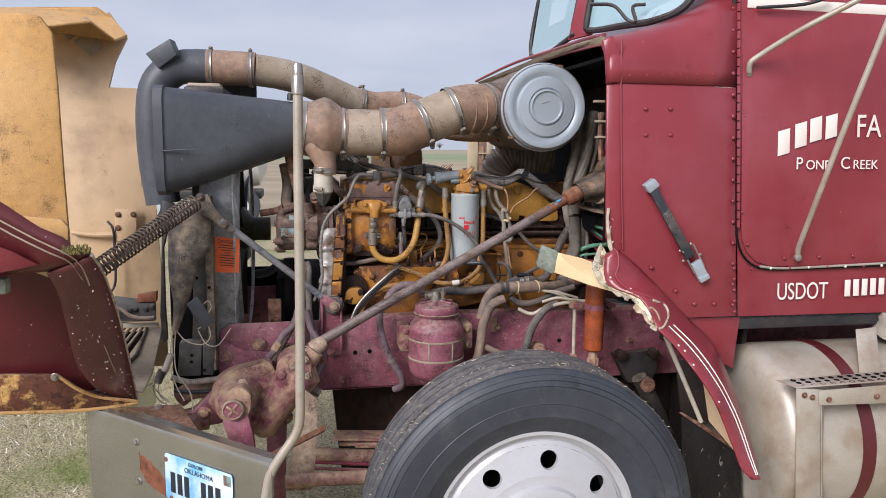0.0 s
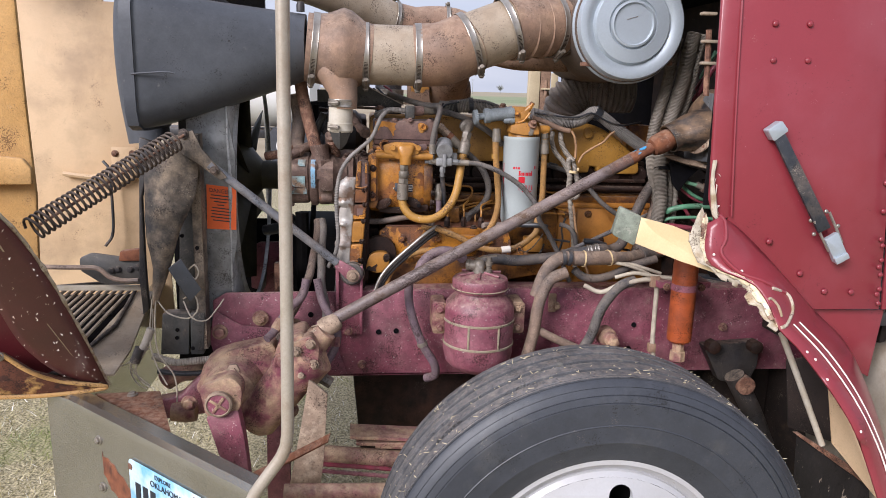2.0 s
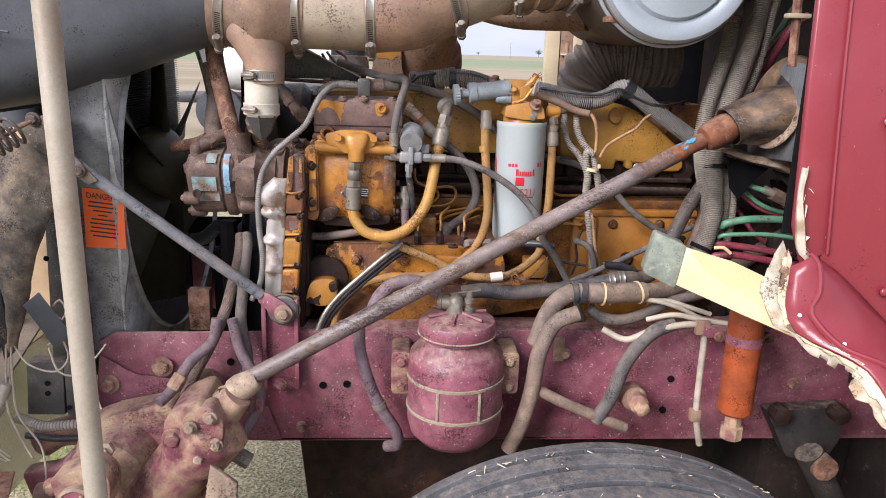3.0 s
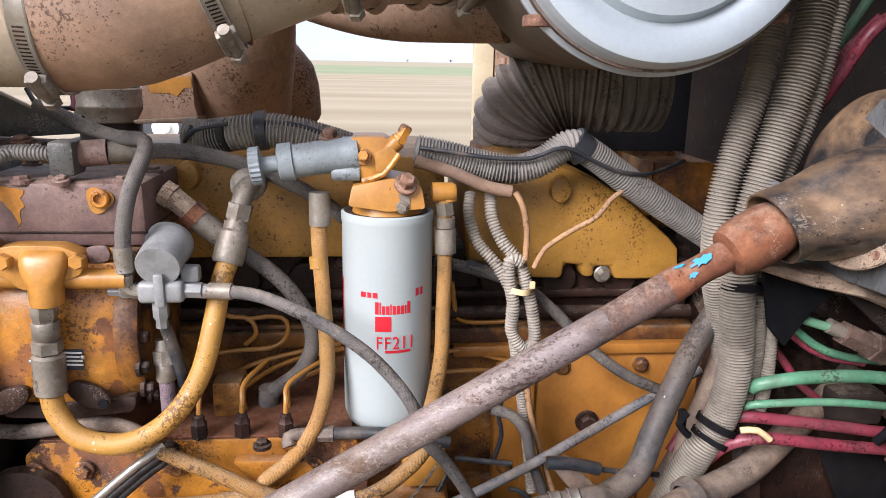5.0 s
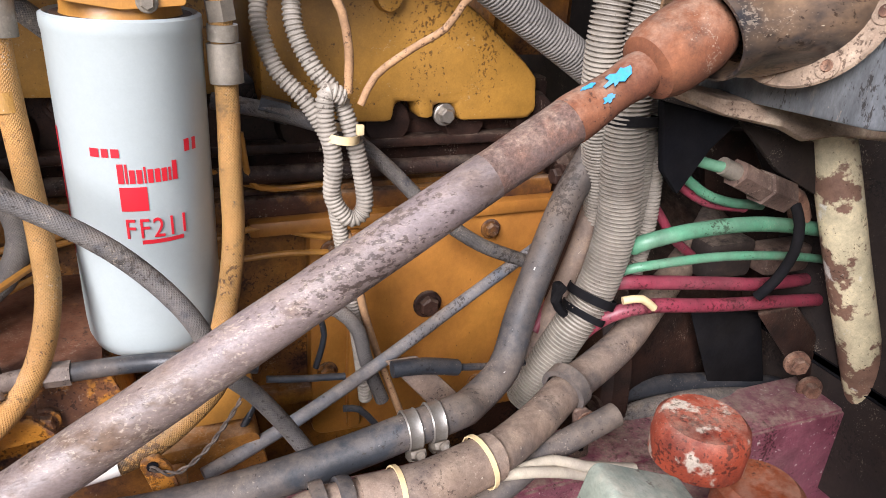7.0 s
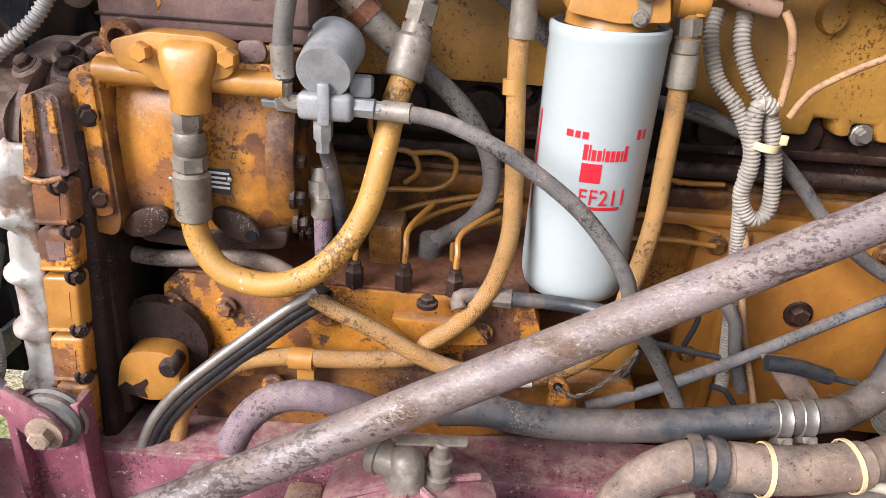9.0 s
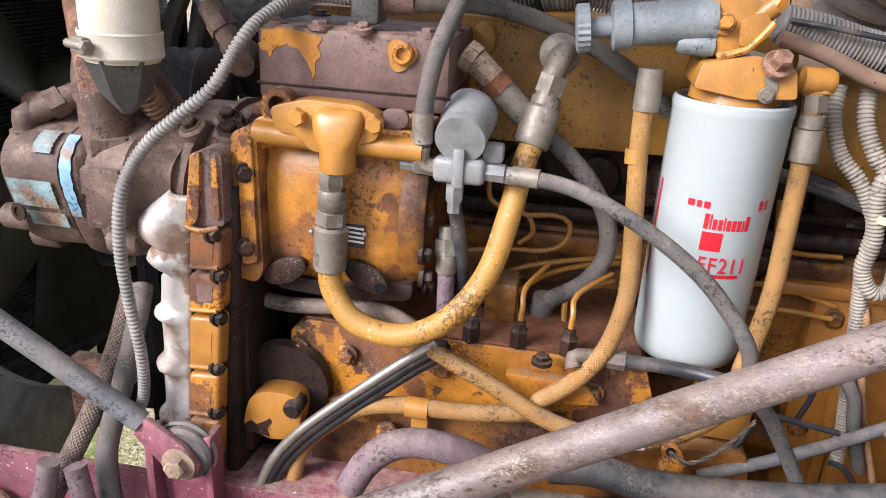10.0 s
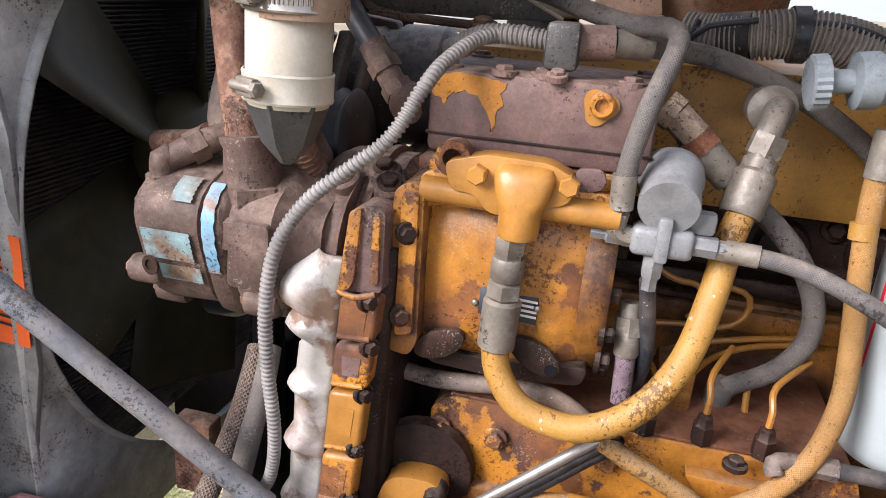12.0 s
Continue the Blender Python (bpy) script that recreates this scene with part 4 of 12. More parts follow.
def make_tank_trailer():
    """White nurse tank on wheels, behind the truck."""
    a = (-3.881, 14.000, 1.537)
    th = thing("tank_trailer", (a[0], 14, 0), "white tank trailer with a small red placard, standing behind the truck", "trailer")
    o = Vector((a[0] + 0.35, 14, 0))
    bm = lathe([(0.05, -1.75), (0.5, -1.68), (0.72, -1.45), (0.78, -1.0), (0.78, 0.55), (0.72, 0.85), (0.4, 1.0)], o + Vector((1.2, 0, 1.62)), (1, 0, 0), 28)
    part("tank", bm, "farwhite", th)
    part("placard", box(o + Vector((-0.42, -0.74, 1.55)), o + Vector((-0.10, -0.70, 1.87)), 0.01, bm=None), "red", th, "small red placard")
    part("undercarriage", box(o + Vector((-1.2, -0.5, 0.62)), o + Vector((2.1, 0.5, 0.8)), 0.03), "blacksteel", th)
    for dx in (-0.2, 1.6):
        w = part("wheel", lathe([(0.30, -0.14), (0.46, -0.13), (0.48, 0), (0.46, 0.13), (0.3, 0.14)], o + Vector((dx, -0.62, 0.48)), (0, 1, 0), 28), "tyre", th)
        part("rim", lathe([(0.28, -0.02), (0.12, 0.03), (0.1, 0.06)], o + Vector((dx, -0.77, 0.48)), (0, -1, 0), 20), "farwhite", w)


make_tank_trailer()


# ---- chassis ----
def make_chassis():
    th = thing("chassis_frame", (0, 0.43, 0.8), "dusty faded maroon steel truck frame with side rails", "truck frame")
    for y, s in ((0.045, 1), (0.815, -1)):
        P = [(-0.84, y, 0.88), (-0.84, y, 1.050), (-0.80, y, 1.074), (0.1, y, 1.084), (2.6, y, 1.075), (2.6, y, 0.81), (-0.45, y, 0.795), (-0.62, y, 0.80)]
        bm = prism(P, (0, 0.009 * s, 0), 0.003)
        join(bm, prism([(-0.44, y + 0.004 * s, 1.080), (0.1, y + 0.004 * s, 1.087), (2.6, y + 0.004 * s, 1.078), (2.6, y + 0.004 * s, 1.068), (0.1, y + 0.004 * s, 1.077), (-0.44, y + 0.004 * s, 1.070)], (0, 0.081 * s, 0), 0.003))
        box((-0.45, min(y, y + 0.085 * s), 0.796), (2.6, max(y, y + 0.085 * s), 0.806), 0.003, bm=bm)
        rail = part("side_rail", bm, "frame", th)
        if s == 1:
            near = rail
    # added sheet, near-black to stand in for the deep shade beyond
    part("far_dark_sheet", box((-1.16, 0.872, 0.52), (-0.40, 0.880, 1.16), 0.002), "void", th, "near-black sheet closing the view to the far side")
    for x in (1.3, 2.2):
        part("crossmember", box((x, 0.056, 0.86), (x + 0.1, 0.80, 1.05), 0.01), "frame", th)
    # reinforcing plates riveted on the rail
    part("rail_plate", prism([(-0.836, 0.039, 1.022), (-0.758, 0.039, 0.974), (-0.625, 0.039, 0.958), (-0.459, 0.039, 0.891), (-0.430, 0.039, 0.806), (-0.826, 0.039, 0.811), (-0.852, 0.039, 0.926)], (0, -0.005, 0), 0.002), "frame", near)
    part("bracket_plate", prism([(-0.465, 0.033, 1.154), (-0.383, 0.033, 1.161), (-0.385, 0.033, 0.939), (-0.464, 0.033, 0.940)], (0, 0.010, 0), 0.002), "frame", near)
    holes = [(-0.543, 0.042, 1.003), (-0.331, 0.042, 0.944), (-0.275, 0.042, 0.947), (0.510, 0.042, 0.961), (0.498, 0.042, 0.878)]
    for h in holes:
        part("rail_hole", lathe([(0.0085, -0.002), (0.0085, 0.001)], h, (0, -1, 0), 16), "void", near, "dark bolt hole")
    for p in [(-0.820, 0.031, 0.952), (-0.696, 0.031, 0.996), (-0.427, 0.031, 0.952), (-0.154, 0.031, 1.000), (0.242, 0.039, 1.028), (0.819, 0.039, 0.952), (0.922, 0.035, 0.883), (-0.383, 0.039, 0.836)]:
        bolt(near, p, (0, -1, 0), 0.017 if p[0] < -0.5 else 0.010, 0.014, "frame_dirty")
    bolt(near, (-0.594, 0.015, 0.959), (0, -1, 0), 0.028, 0.03, "frame_dirty")
    # strut bracket bolt with its cushion
    a = (-0.414, 0.025, 1.142)
    part("cushion", lathe([(0.034, -0.004), (0.034, 0.012), (0.03, 0.016)], a, (0, -1, 0), 24), "grey_hose", near)
    part("cushion_ring", lathe([(0.036, 0.0), (0.038, 0.004), (0.036, 0.008)], a, (0, -1, 0), 28, cap=False), "bright", near)
    part("flange_lip", prism([(-0.463, 0.015, 1.159), (-0.453, 0.015, 1.159), (-0.456, 0.015, 0.947), (-0.467, 0.015, 0.947)], (0, 0.03, 0), 0.002), "frame", near)
    part("flange_lip", prism([(-0.390, 0.015, 1.166), (-0.381, 0.015, 1.166), (-0.382, 0.015, 0.946), (-0.391, 0.015, 0.946)], (0, 0.03, 0), 0.002), "frame", near)
    part("rail_clip", box((0.215, 0.033, 1.01), (0.24, 0.043, 1.07), 0.002), "frame_dirty", near)
    return th


chassis = make_chassis()


def make_axle():
    th = thing("front_axle", (0.2, 0.43, 0.3), "dusty pink-brown front axle beam with leaf springs", "axle")
    part("beam", box((0.12, -0.42, 0.40), (0.24, 1.3, 0.50), 0.02), "frame_dirty", th)
    bm = bmesh.new()
    for k, (w, z) in enumerate(((0.62, 0.60), (0.60, 0.588), (0.54, 0.576))):
        P = [Vector((0.2 + w * s, -0.02, z + (0.03 if k == 0 else 0.02) * s * s)) for s in (-1, -0.5, 0, 0.5, 1)]
        for a, b in zip(P, P[1:]):
            prism([a + Vector((0, -0.045, 0)), b + Vector((0, -0.045, 0)), b + Vector((0, -0.045, 0.010)), a + Vector((0, -0.045, 0.010))], (0, 0.09, 0), 0.001, bm=bm, seg=1)
    part("leaf_spring", bm, "frame_dirty", th)
    part("tie_rod", tube([(-0.597, -0.300, 0.594), (-0.213, -0.300, 0.585)], 0.024, 16), "frame_dirty", th)
    part("drag_link", tube([(-0.529, -0.060, 0.581), (-0.139, -0.060, 0.538)], 0.030, 16), "frame_dirty", th)
    for dy in (0.0, 0.03):
        part("brake_line", tube([(-0.519, -0.100, 0.569), (-0.275, -0.100, 0.542)], 0.007, 8), "red_hose", th)
        break
    part("brake_line", tube([(-0.520, -0.100, 0.547), (-0.275, -0.100, 0.517)], 0.007, 8), "frame", th)


make_axle()


def make_oil_pan():
    th = thing("oil_pan", (0.1, 0.43, 0.5), "oily dark brown engine oil pan below the frame rail", "oil pan")
    part("sump", prism(rounded([(-0.42, 0.20, 0.80), (0.70, 0.20, 0.80), (0.70, 0.20, 0.38), (-0.38, 0.20, 0.38)], 0.03), (0, 0.46, 0), 0.015), "oily", th)
    part("pan_flange", box((-0.46, 0.17, 0.80), (0.6, 0.69, 0.825), 0.004), "oily", th)
    for i in range(9):
        bolt(th, (-0.42 + i * 0.11, 0.185, 0.798), (0, -0.3, -1), 0.009, 0.012, "oily")


make_oil_pan()


def make_underbody():
    th = thing("cab_underbody", (1.3, 0.3, 0.8), "dark brown underside of the cab behind the wheel", "underbody")
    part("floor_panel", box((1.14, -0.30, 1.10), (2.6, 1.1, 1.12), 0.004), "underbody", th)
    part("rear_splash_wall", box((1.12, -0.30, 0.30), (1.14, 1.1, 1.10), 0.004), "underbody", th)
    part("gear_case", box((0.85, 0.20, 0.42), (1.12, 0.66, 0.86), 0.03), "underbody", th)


make_underbody()


# ---- wheel ----
def make_wheel():
    c = Vector((0.190, -0.555, 0.538))
    ax = (0, -1, 0)
    carcass = [(0.318, -0.10), (0.335, -0.118), (0.39, -0.140), (0.45, -0.145), (0.50, -0.138), (0.522, -0.128), (0.531, -0.114), (0.512, -0.112), (0.512, 0.112), (0.5365, 0.1135),
               (0.5365, 0.116), (0.5345, 0.116), (0.531, 0.122), (0.521, 0.1285), (0.5195, 0.1275), (0.517, 0.130), (0.505, 0.136), (0.5035, 0.1335), (0.5015, 0.1365),
               (0.488, 0.141), (0.4865, 0.1385), (0.4845, 0.1418), (0.45, 0.145), (0.40, 0.142), (0.39, 0.143), (0.385, 0.139), (0.36, 0.132), (0.335, 0.118), (0.318, 0.10)]
    tread = [(0.513, -0.1118), (0.5345, -0.1118)]
    for g in (-0.072, -0.024, 0.024, 0.072):
        tread += [(0.5440 - abs(g - 0.008) * 0.03, g - 0.0080), (0.5428 - abs(g - 0.008) * 0.03, g - 0.0072), (0.518, g - 0.0058), (0.518, g + 0.0058), (0.5428 - abs(g + 0.008) * 0.03, g + 0.0072), (0.5440 - abs(g + 0.008) * 0.03, g + 0.0080)]
    tread += [(0.5405, 0.104), (0.5395, 0.106), (0.534, 0.1065), (0.534, 0.1085), (0.5395, 0.109), (0.5385, 0.1128), (0.513, 0.1128)]
    rim_bm = lathe([(0.300, -0.09), (0.322, -0.10), (0.327, 0.094), (0.336, 0.104), (0.334, 0.116), (0.322, 0.117), (0.316, 0.108), (0.300, 0.098)], c, ax, 96, cap=False)
    # disc with hand holes
    bm = bmesh.new()
    u, v, d = frame_of(ax)
    N, K = 8, 24
    off = math.atan2(0.242, 0.030)

    def at(r, a, h):
        return c + d * h + Vector((math.cos(a), 0, math.sin(a))) * r

    r1, r2, rc, rh = 0.200, 0.290, 0.246, 0.029

    def height(r):
        return 0.112 + (0.300 - r) * 0.38 if r > 0.262 else 0.1264 + (0.262 - r) * 0.30

    for s in range(N):
        a0 = off + 2 * math.pi * s / N
        outer, inner, deep = [], [], []
        for k in range(K):
            t = 2 * math.pi * k / K
            x, y = math.cos(t), math.sin(t)
            q = 1 / max(abs(x), abs(y))
            r = rc + (r2 - rc if x > 0 else rc - r1) * x * q
            a = a0 + math.pi / N * y * q
            outer.append(at(r, a, height(r)))
            ri, ai = rc + rh * x, a0 + rh * y / rc
            inner.append(at(ri, ai, height(ri)))
            deep.append(at(ri, ai, height(ri) - 0.016))
        V = [[bm.verts.new(p) for p in L] for L in (outer, inner, deep)]
        for A, B in zip(V, V[1:]):
            for k in range(K):
                bm.faces.new((A[k], A[(k + 1) % K], B[(k + 1) % K], B[k]))
    bmesh.ops.remove_doubles(bm, verts=bm.verts, dist=0.0004)
    lathe([(0.305, 0.090), (0.301, 0.108), (0.290, height(0.290))], c, ax, 96, cap=False, bm=bm)
    lathe([(0.200, height(0.200)), (0.188, 0.146), (0.172, 0.150), (0.165, 0.164), (0.145, 0.170), (0.11, 0.172), (0.108, 0.185), (0.02, 0.19)], c, ax, 96, bm=bm)
    th = part("wheel", bm, "rim", chassis, "white disc wheel with round hand holes and a highway tyre")
    part("tyre", lathe(carcass, c, ax, 120, cap=False), "tyre", th, "black highway tyre", smooth=28)
    part("tread", lathe(tread, c, ax, 120, cap=False), "tread", th, "dusty grey ribbed tread", smooth=28)
    part("moulded_rib", lathe([(0.431, 0.1440), (0.433, 0.1462), (0.435, 0.1445)], c, ax, 120, cap=False), "tyre", th)
    part("rim", rim_bm, "rim", th, "white painted rim")
    part("brake_drum", lathe([(0.27, -0.16), (0.28, -0.02), (0.26, 0.02), (0.1, 0.05)], c, ax, 48), "void", th)
    # chips of straw caught in the grooves
    rng = random.Random(11)
    bm = bmesh.new()
    for i in range(230):
        a = rng.uniform(0.35, 2.9)
        g = rng.choice((-0.075, -0.026, 0.026, 0.075, 0.095, 0.05))
        p = at(0.541, a, g + rng.uniform(-0.012, 0.012))
        e = Vector((rng.uniform(-1, 1), rng.uniform(-1, 1), rng.uniform(-0.3, 0.3))).normalized() * rng.uniform(0.003, 0.009)
        tube([p - e, p + e], 0.0011, 3, 0.05, bm=bm)
    tagged(part("straw_chips", bm, "straw", th), kind="stuff")


make_wheel()


# ---- bumper, pole, plate ----
BA, BB = Vector((-1.105, -0.285, 0)), Vector((-0.622, -0.72, 0))
BU = (BB - BA).normalized()
BN = Vector((BU.y, -BU.x, 0))


def make_bumper():
    th = thing("front_bumper", (-1.1, 0.2, 0.44), "worn chrome steel front bumper with rusted dents", "bumper")
    plan = [Vector((-1.30, 1.1, 0)), Vector((-1.30, -0.05, 0)), Vector((-1.26, -0.16, 0)), BA.lerp(BB, -0.16), BA, BA.lerp(BB, 0.5), BB]
    bm = bmesh.new()
    sect = [(0.0, 0.42), (0.0, 0.825), (-0.006, 0.842), (-0.020, 0.850), (-0.060, 0.846), (-0.060, 0.842), (-0.022, 0.845), (-0.012, 0.838), (-0.009, 0.825), (-0.009, 0.42)]
    rings = []
    for i, p in enumerate(plan):
        t = (plan[min(i + 1, len(plan) - 1)] - plan[max(i - 1, 0)]).normalized()
        nn = Vector((t.y, -t.x, 0))
        if nn.dot(Vector((-1, -1, 0))) < 0:
            nn = -nn
        rings.append([bm.verts.new(p + nn * a + Vector((0, 0, z))) for a, z in sect])
    for A, B in zip(rings, rings[1:]):
        for k in range(len(sect)):
            bm.faces.new((A[k], A[(k + 1) % len(sect)], B[(k + 1) % len(sect)], B[k]))
    for R in (rings[0], rings[-1]):
        bm.faces.new(R)
    face = part("bumper_face", bm, "chrome", th, smooth=30)

    def on(s, z, out=0.0):
        return BA + BU * s + Vector((0, 0, z)) + (BN if BN.y < 0 else -BN) * out
    # ragged rust patches where the chrome has peeled
    rng = random.Random(2)
    for pts in ([(0.05, 0.74), (0.11, 0.725), (0.16, 0.69), (0.215, 0.68), (0.225, 0.61), (0.15, 0.625), (0.09, 0.645), (0.075, 0.66), (0.055, 0.69)],
                [(0.52, 0.70), (0.60, 0.72), (0.62, 0.62), (0.56, 0.60)]):
        outline = []
        for (a, z), (a2, z2) in zip(pts, pts[1:] + pts[:1]):
            for k in range(4):
                t = k / 4
                outline.append(on(a + (a2 - a) * t + rng.uniform(-0.006, 0.006), z + (z2 - z) * t + rng.uniform(-0.006, 0.006), 0.0012))
        part("rust_patch", prism(outline, (BN if BN.y > 0 else -BN) * 0.002, 0), "rust", face, "brown rust where the chrome has peeled")
    for s, z in ((0.045, 0.775), (0.05, 0.64), (0.20, 0.755), (0.22, 0.63)):
        bolt(th, on(s, z, 0.002), BN if BN.y < 0 else -BN, 0.009, 0.008, "bright" if s < 0.1 else "rusty")
    part("deck_plate", prism([(-1.133, -0.153, 0.836), (-0.958, -0.143, 0.836), (-0.854, -0.430, 0.836), (-0.914, -0.406, 0.836)], (0, 0, -0.005), 0.001), "rust", th, "rusty brown deck plate")
    part("end_bracket", prism([(-0.641, -0.660, 0.832), (-0.593, -0.620, 0.838), (-0.465, -0.500, 0.849), (-0.459, -0.500, 0.871), (-0.626, -0.620, 0.840)], (0, 0.004, -0.006), 0), "rust", th)
    bolt(th, (-1.027, -0.169, 0.838), (0, 0, 1), 0.010, 0.008, "bright")
    # number plate
    pl = thing("number_plate", on(0.31, 0.70), "pale blue and white licence plate on the bumper", "licence plate")
    nn = BN if BN.y < 0 else -BN
    base = part("plate", plate_at(on(0.345, 0.70, 0.006), BU, (0, 0, 1), 0.305, 0.152, 0.0015, 0.0005, 0.012), "plate", pl)
    text("EXPLORE", on(0.305, 0.757, 0.0075), BU, (0, 0, 1), 0.016, "ink", pl)
    text("OKLAHOMA", on(0.285, 0.733, 0.0075), BU, (0, 0, 1), 0.023, "ink", pl)
    for k, s in enumerate((0.23, 0.262, 0.294, 0.37, 0.402, 0.434)):
        part("character_bar", plate_at(on(s, 0.685, 0.0075), BU, (0, 0, 1), 0.022, 0.068, 0.001, 0.0003), "ink", pl)
    part("sticker", plate_at(on(0.475, 0.752, 0.0075), BU, (0, 0, 1), 0.03, 0.032, 0.001, 0.0003), "pale_blue", pl)
    # tall guide pole on the bumper's end
    pt = thing("guide_pole", (-0.623, -0.705, 0.822), "tall bright steel guide pole with a capped top", "pole")
    P = [(-0.641, -0.700, 0.735), (-0.626, -0.705, 0.808), (-0.597, -0.710, 0.860), (-0.551, -0.710, 0.928), (-0.540, -0.710, 0.974), (-0.538, -0.710, 1.058), (-0.535, -0.710, 1.368), (-0.534, -0.710, 1.680), (-0.532, -0.710, 1.921)]
    part("pole_shaft", tube(P, 0.0135, 18, 0.02), "alu", pt)
    part("pole_cap", lathe([(0.0175, -0.045), (0.0175, 0.0), (0.0155, 0.004), (0.0145, 0.004), (0.0145, 0.028), (0.011, 0.036)], (-0.532, -0.710, 1.926), (0, 0, 1), 18), "bright", pt)


make_bumper()


# ---- cab ----
def make_cab():
    th = thing("truck_cab", (1.2, 0.43, 1.1), "maroon riveted truck cab side and cowl", "truck cab")
    # cowl shell: stations along x, each a section from the near side over the top to the far side
    bm = bmesh.new()
    xs = [0.50, 0.515, 0.54, 0.60, 0.68, 0.78, 0.88, 0.985]
    top = [2.115, 2.125, 2.135, 2.15, 2.17, 2.20, 2.25, 2.32]
    rings = []
    for x, z in zip(xs, top):
        inn = 0.012 if x == 0.50 else 0.0
        half = [(-0.362 + inn, 1.972), (-0.362 + inn, 2.02), (-0.355 + inn, z - 0.075), (-0.335 + inn, z - 0.04), (-0.30, z - 0.015), (-0.24, z - inn), (0.0, z + 0.01 - inn), (0.43, z + 0.015 - inn)]
        sec = half + [(0.86 - y, zz) for y, zz in half[-2::-1]]
        rings.append([bm.verts.new((x, y, zz)) for y, zz in sec])
    for A, B in zip(rings, rings[1:]):
        for k in range(len(A) - 1):
            bm.faces.new((A[k], A[k + 1], B[k + 1], B[k]))
    shell = part("cowl_top", bm, "maroon", th, smooth=60)
    sol = shell.modifiers.new("thickness", "SOLIDIFY")
    sol.thickness, sol.offset = 0.006, 1
    # side panel below the seam
    side = part("cowl_panel", prism([(0.551, -0.362, 1.975), (0.983, -0.362, 1.988), (1.006, -0.420, 1.155), (0.820, -0.420, 1.155), (0.735, -0.413, 1.212), (0.648, -0.408, 1.292), (0.560, -0.400, 1.370)], (0, 0.006, 0), 0.0015), "maroon", th)
    part("seam_bead", tube([(0.554, -0.364, 1.981), (0.982, -0.364, 1.994)], 0.0025, 6), "maroon", side)
    part("lower_panel", prism([(0.800, -0.402, 1.150), (1.036, -0.402, 1.148), (1.030, -0.402, 1.082), (1.020, -0.402, 0.953), (0.930, -0.402, 1.000)], (0, 0.006, 0), 0.0015), "maroon", th)
    # rolled front edge of the cowl
    part("front_flange", prism([(0.504, -0.350, 1.966), (0.551, -0.363, 1.975), (0.560, -0.380, 1.678), (0.566, -0.401, 1.402), (0.528, -0.395, 1.381), (0.510, -0.385, 1.444), (0.506, -0.370, 1.678)], (0, 0.012, 0), 0.004), "maroon", th)
    part("front_flange", prism([(0.504, -0.350, 1.966), (0.495, -0.350, 2.060), (0.485, -0.340, 2.113), (0.519, -0.350, 2.131), (0.538, -0.362, 2.078), (0.551, -0.363, 1.975)], (0, 0.012, 0), 0.004), "maroon", th)
    part("flange_bead", tube([(0.545, -0.362, 2.116), (0.548, -0.366, 1.975), (0.556, -0.383, 1.678), (0.565, -0.404, 1.402)], 0.003, 6), "maroon", th)
    rng = random.Random(8)
    for k in range(7):
        a = Vector((0.521, -0.390, 1.533)).lerp(Vector((0.527, -0.398, 1.406)), k / 6)
        part("paint_chip", prism([a + Vector((rng.uniform(-.010, .010), -0.001, rng.uniform(-.016, .016))) for _ in range(3)], (0, -0.001, 0), 0), "letter", th)
    part("torn_flange", tube([(0.512, -0.390, 1.545), (0.508, -0.394, 1.500), (0.514, -0.398, 1.450), (0.522, -0.402, 1.405), (0.540, -0.408, 1.392)], 0.007, 7, 0.008, jitter=0.5), "torn", th, "flange edge torn to white glass fibre")
    # rear skin of the cab with the door let into it
    cab = part("cab_side", prism([(0.975, -0.352, 2.268), (1.015, -0.420, 1.154), (3.2, -0.42, 1.14), (3.2, -0.33, 2.9), (1.0, -0.33, 2.9)], (0, 0.008, 0), 0.001), "maroon", th)
    part("cab_floor", box((0.98, -0.40, 1.10), (3.2, 1.26, 1.14), 0.004), "blacksteel", th)
    part("far_side", box((0.72, 1.235, 1.1), (3.2, 1.245, 2.0), 0.002), "maroon", th)
    # door, a little proud
    outline = [(0.990, -0.350, 2.383), (1.009, -0.412, 1.482)]
    arc = [(1.016, -0.414, 1.432), (1.036, -0.416, 1.385), (1.073, -0.418, 1.352), (1.124, -0.418, 1.336), (1.216, -0.418, 1.332)]
    door = part("door", prism(outline + arc + [(3.0, -0.418, arc[-1][2] + 0.01), (3.0, -0.34, 2.8), (1.05, -0.34, 2.8)], (0, 0.008, 0), 0.002), "maroon", th)
    part("door_seal", tube([(0.973, -0.352, 2.306), (0.985, -0.375, 1.880), (0.989, -0.410, 1.502), (0.994, -0.417, 1.432), (1.018, -0.420, 1.377), (1.062, -0.422, 1.340), (1.122, -0.422, 1.325), (1.259, -0.423, 1.324), (1.686, -0.425, 1.333)], 0.004, 8), "void", door)
    part("door_trim", tube([(1.086, -0.424, 1.336), (1.166, -0.424, 1.328), (1.304, -0.425, 1.330), (1.734, -0.425, 1.343)], 0.0045, 8), "alu", door)
    # piano hinge with its knuckles
    A, B = Vector((0.974, -0.358, 2.286)), Vector((0.994, -0.418, 1.473))
    for k in range(26):
        a, b = A.lerp(B, k / 26), A.lerp(B, (k + 0.86) / 26)
        part("hinge_knuckle", lathe([(0.006, 0), (0.006, (b - a).length)], a, b - a, 8), "maroon", door)
    ax = (0, -1, 0.06)
    for k in range(15):
        rivet(th, Vector((0.958, -0.356, 2.238)).lerp(Vector((0.989, -0.424, 1.198)), k / 14), ax, 0.0075, "maroon")
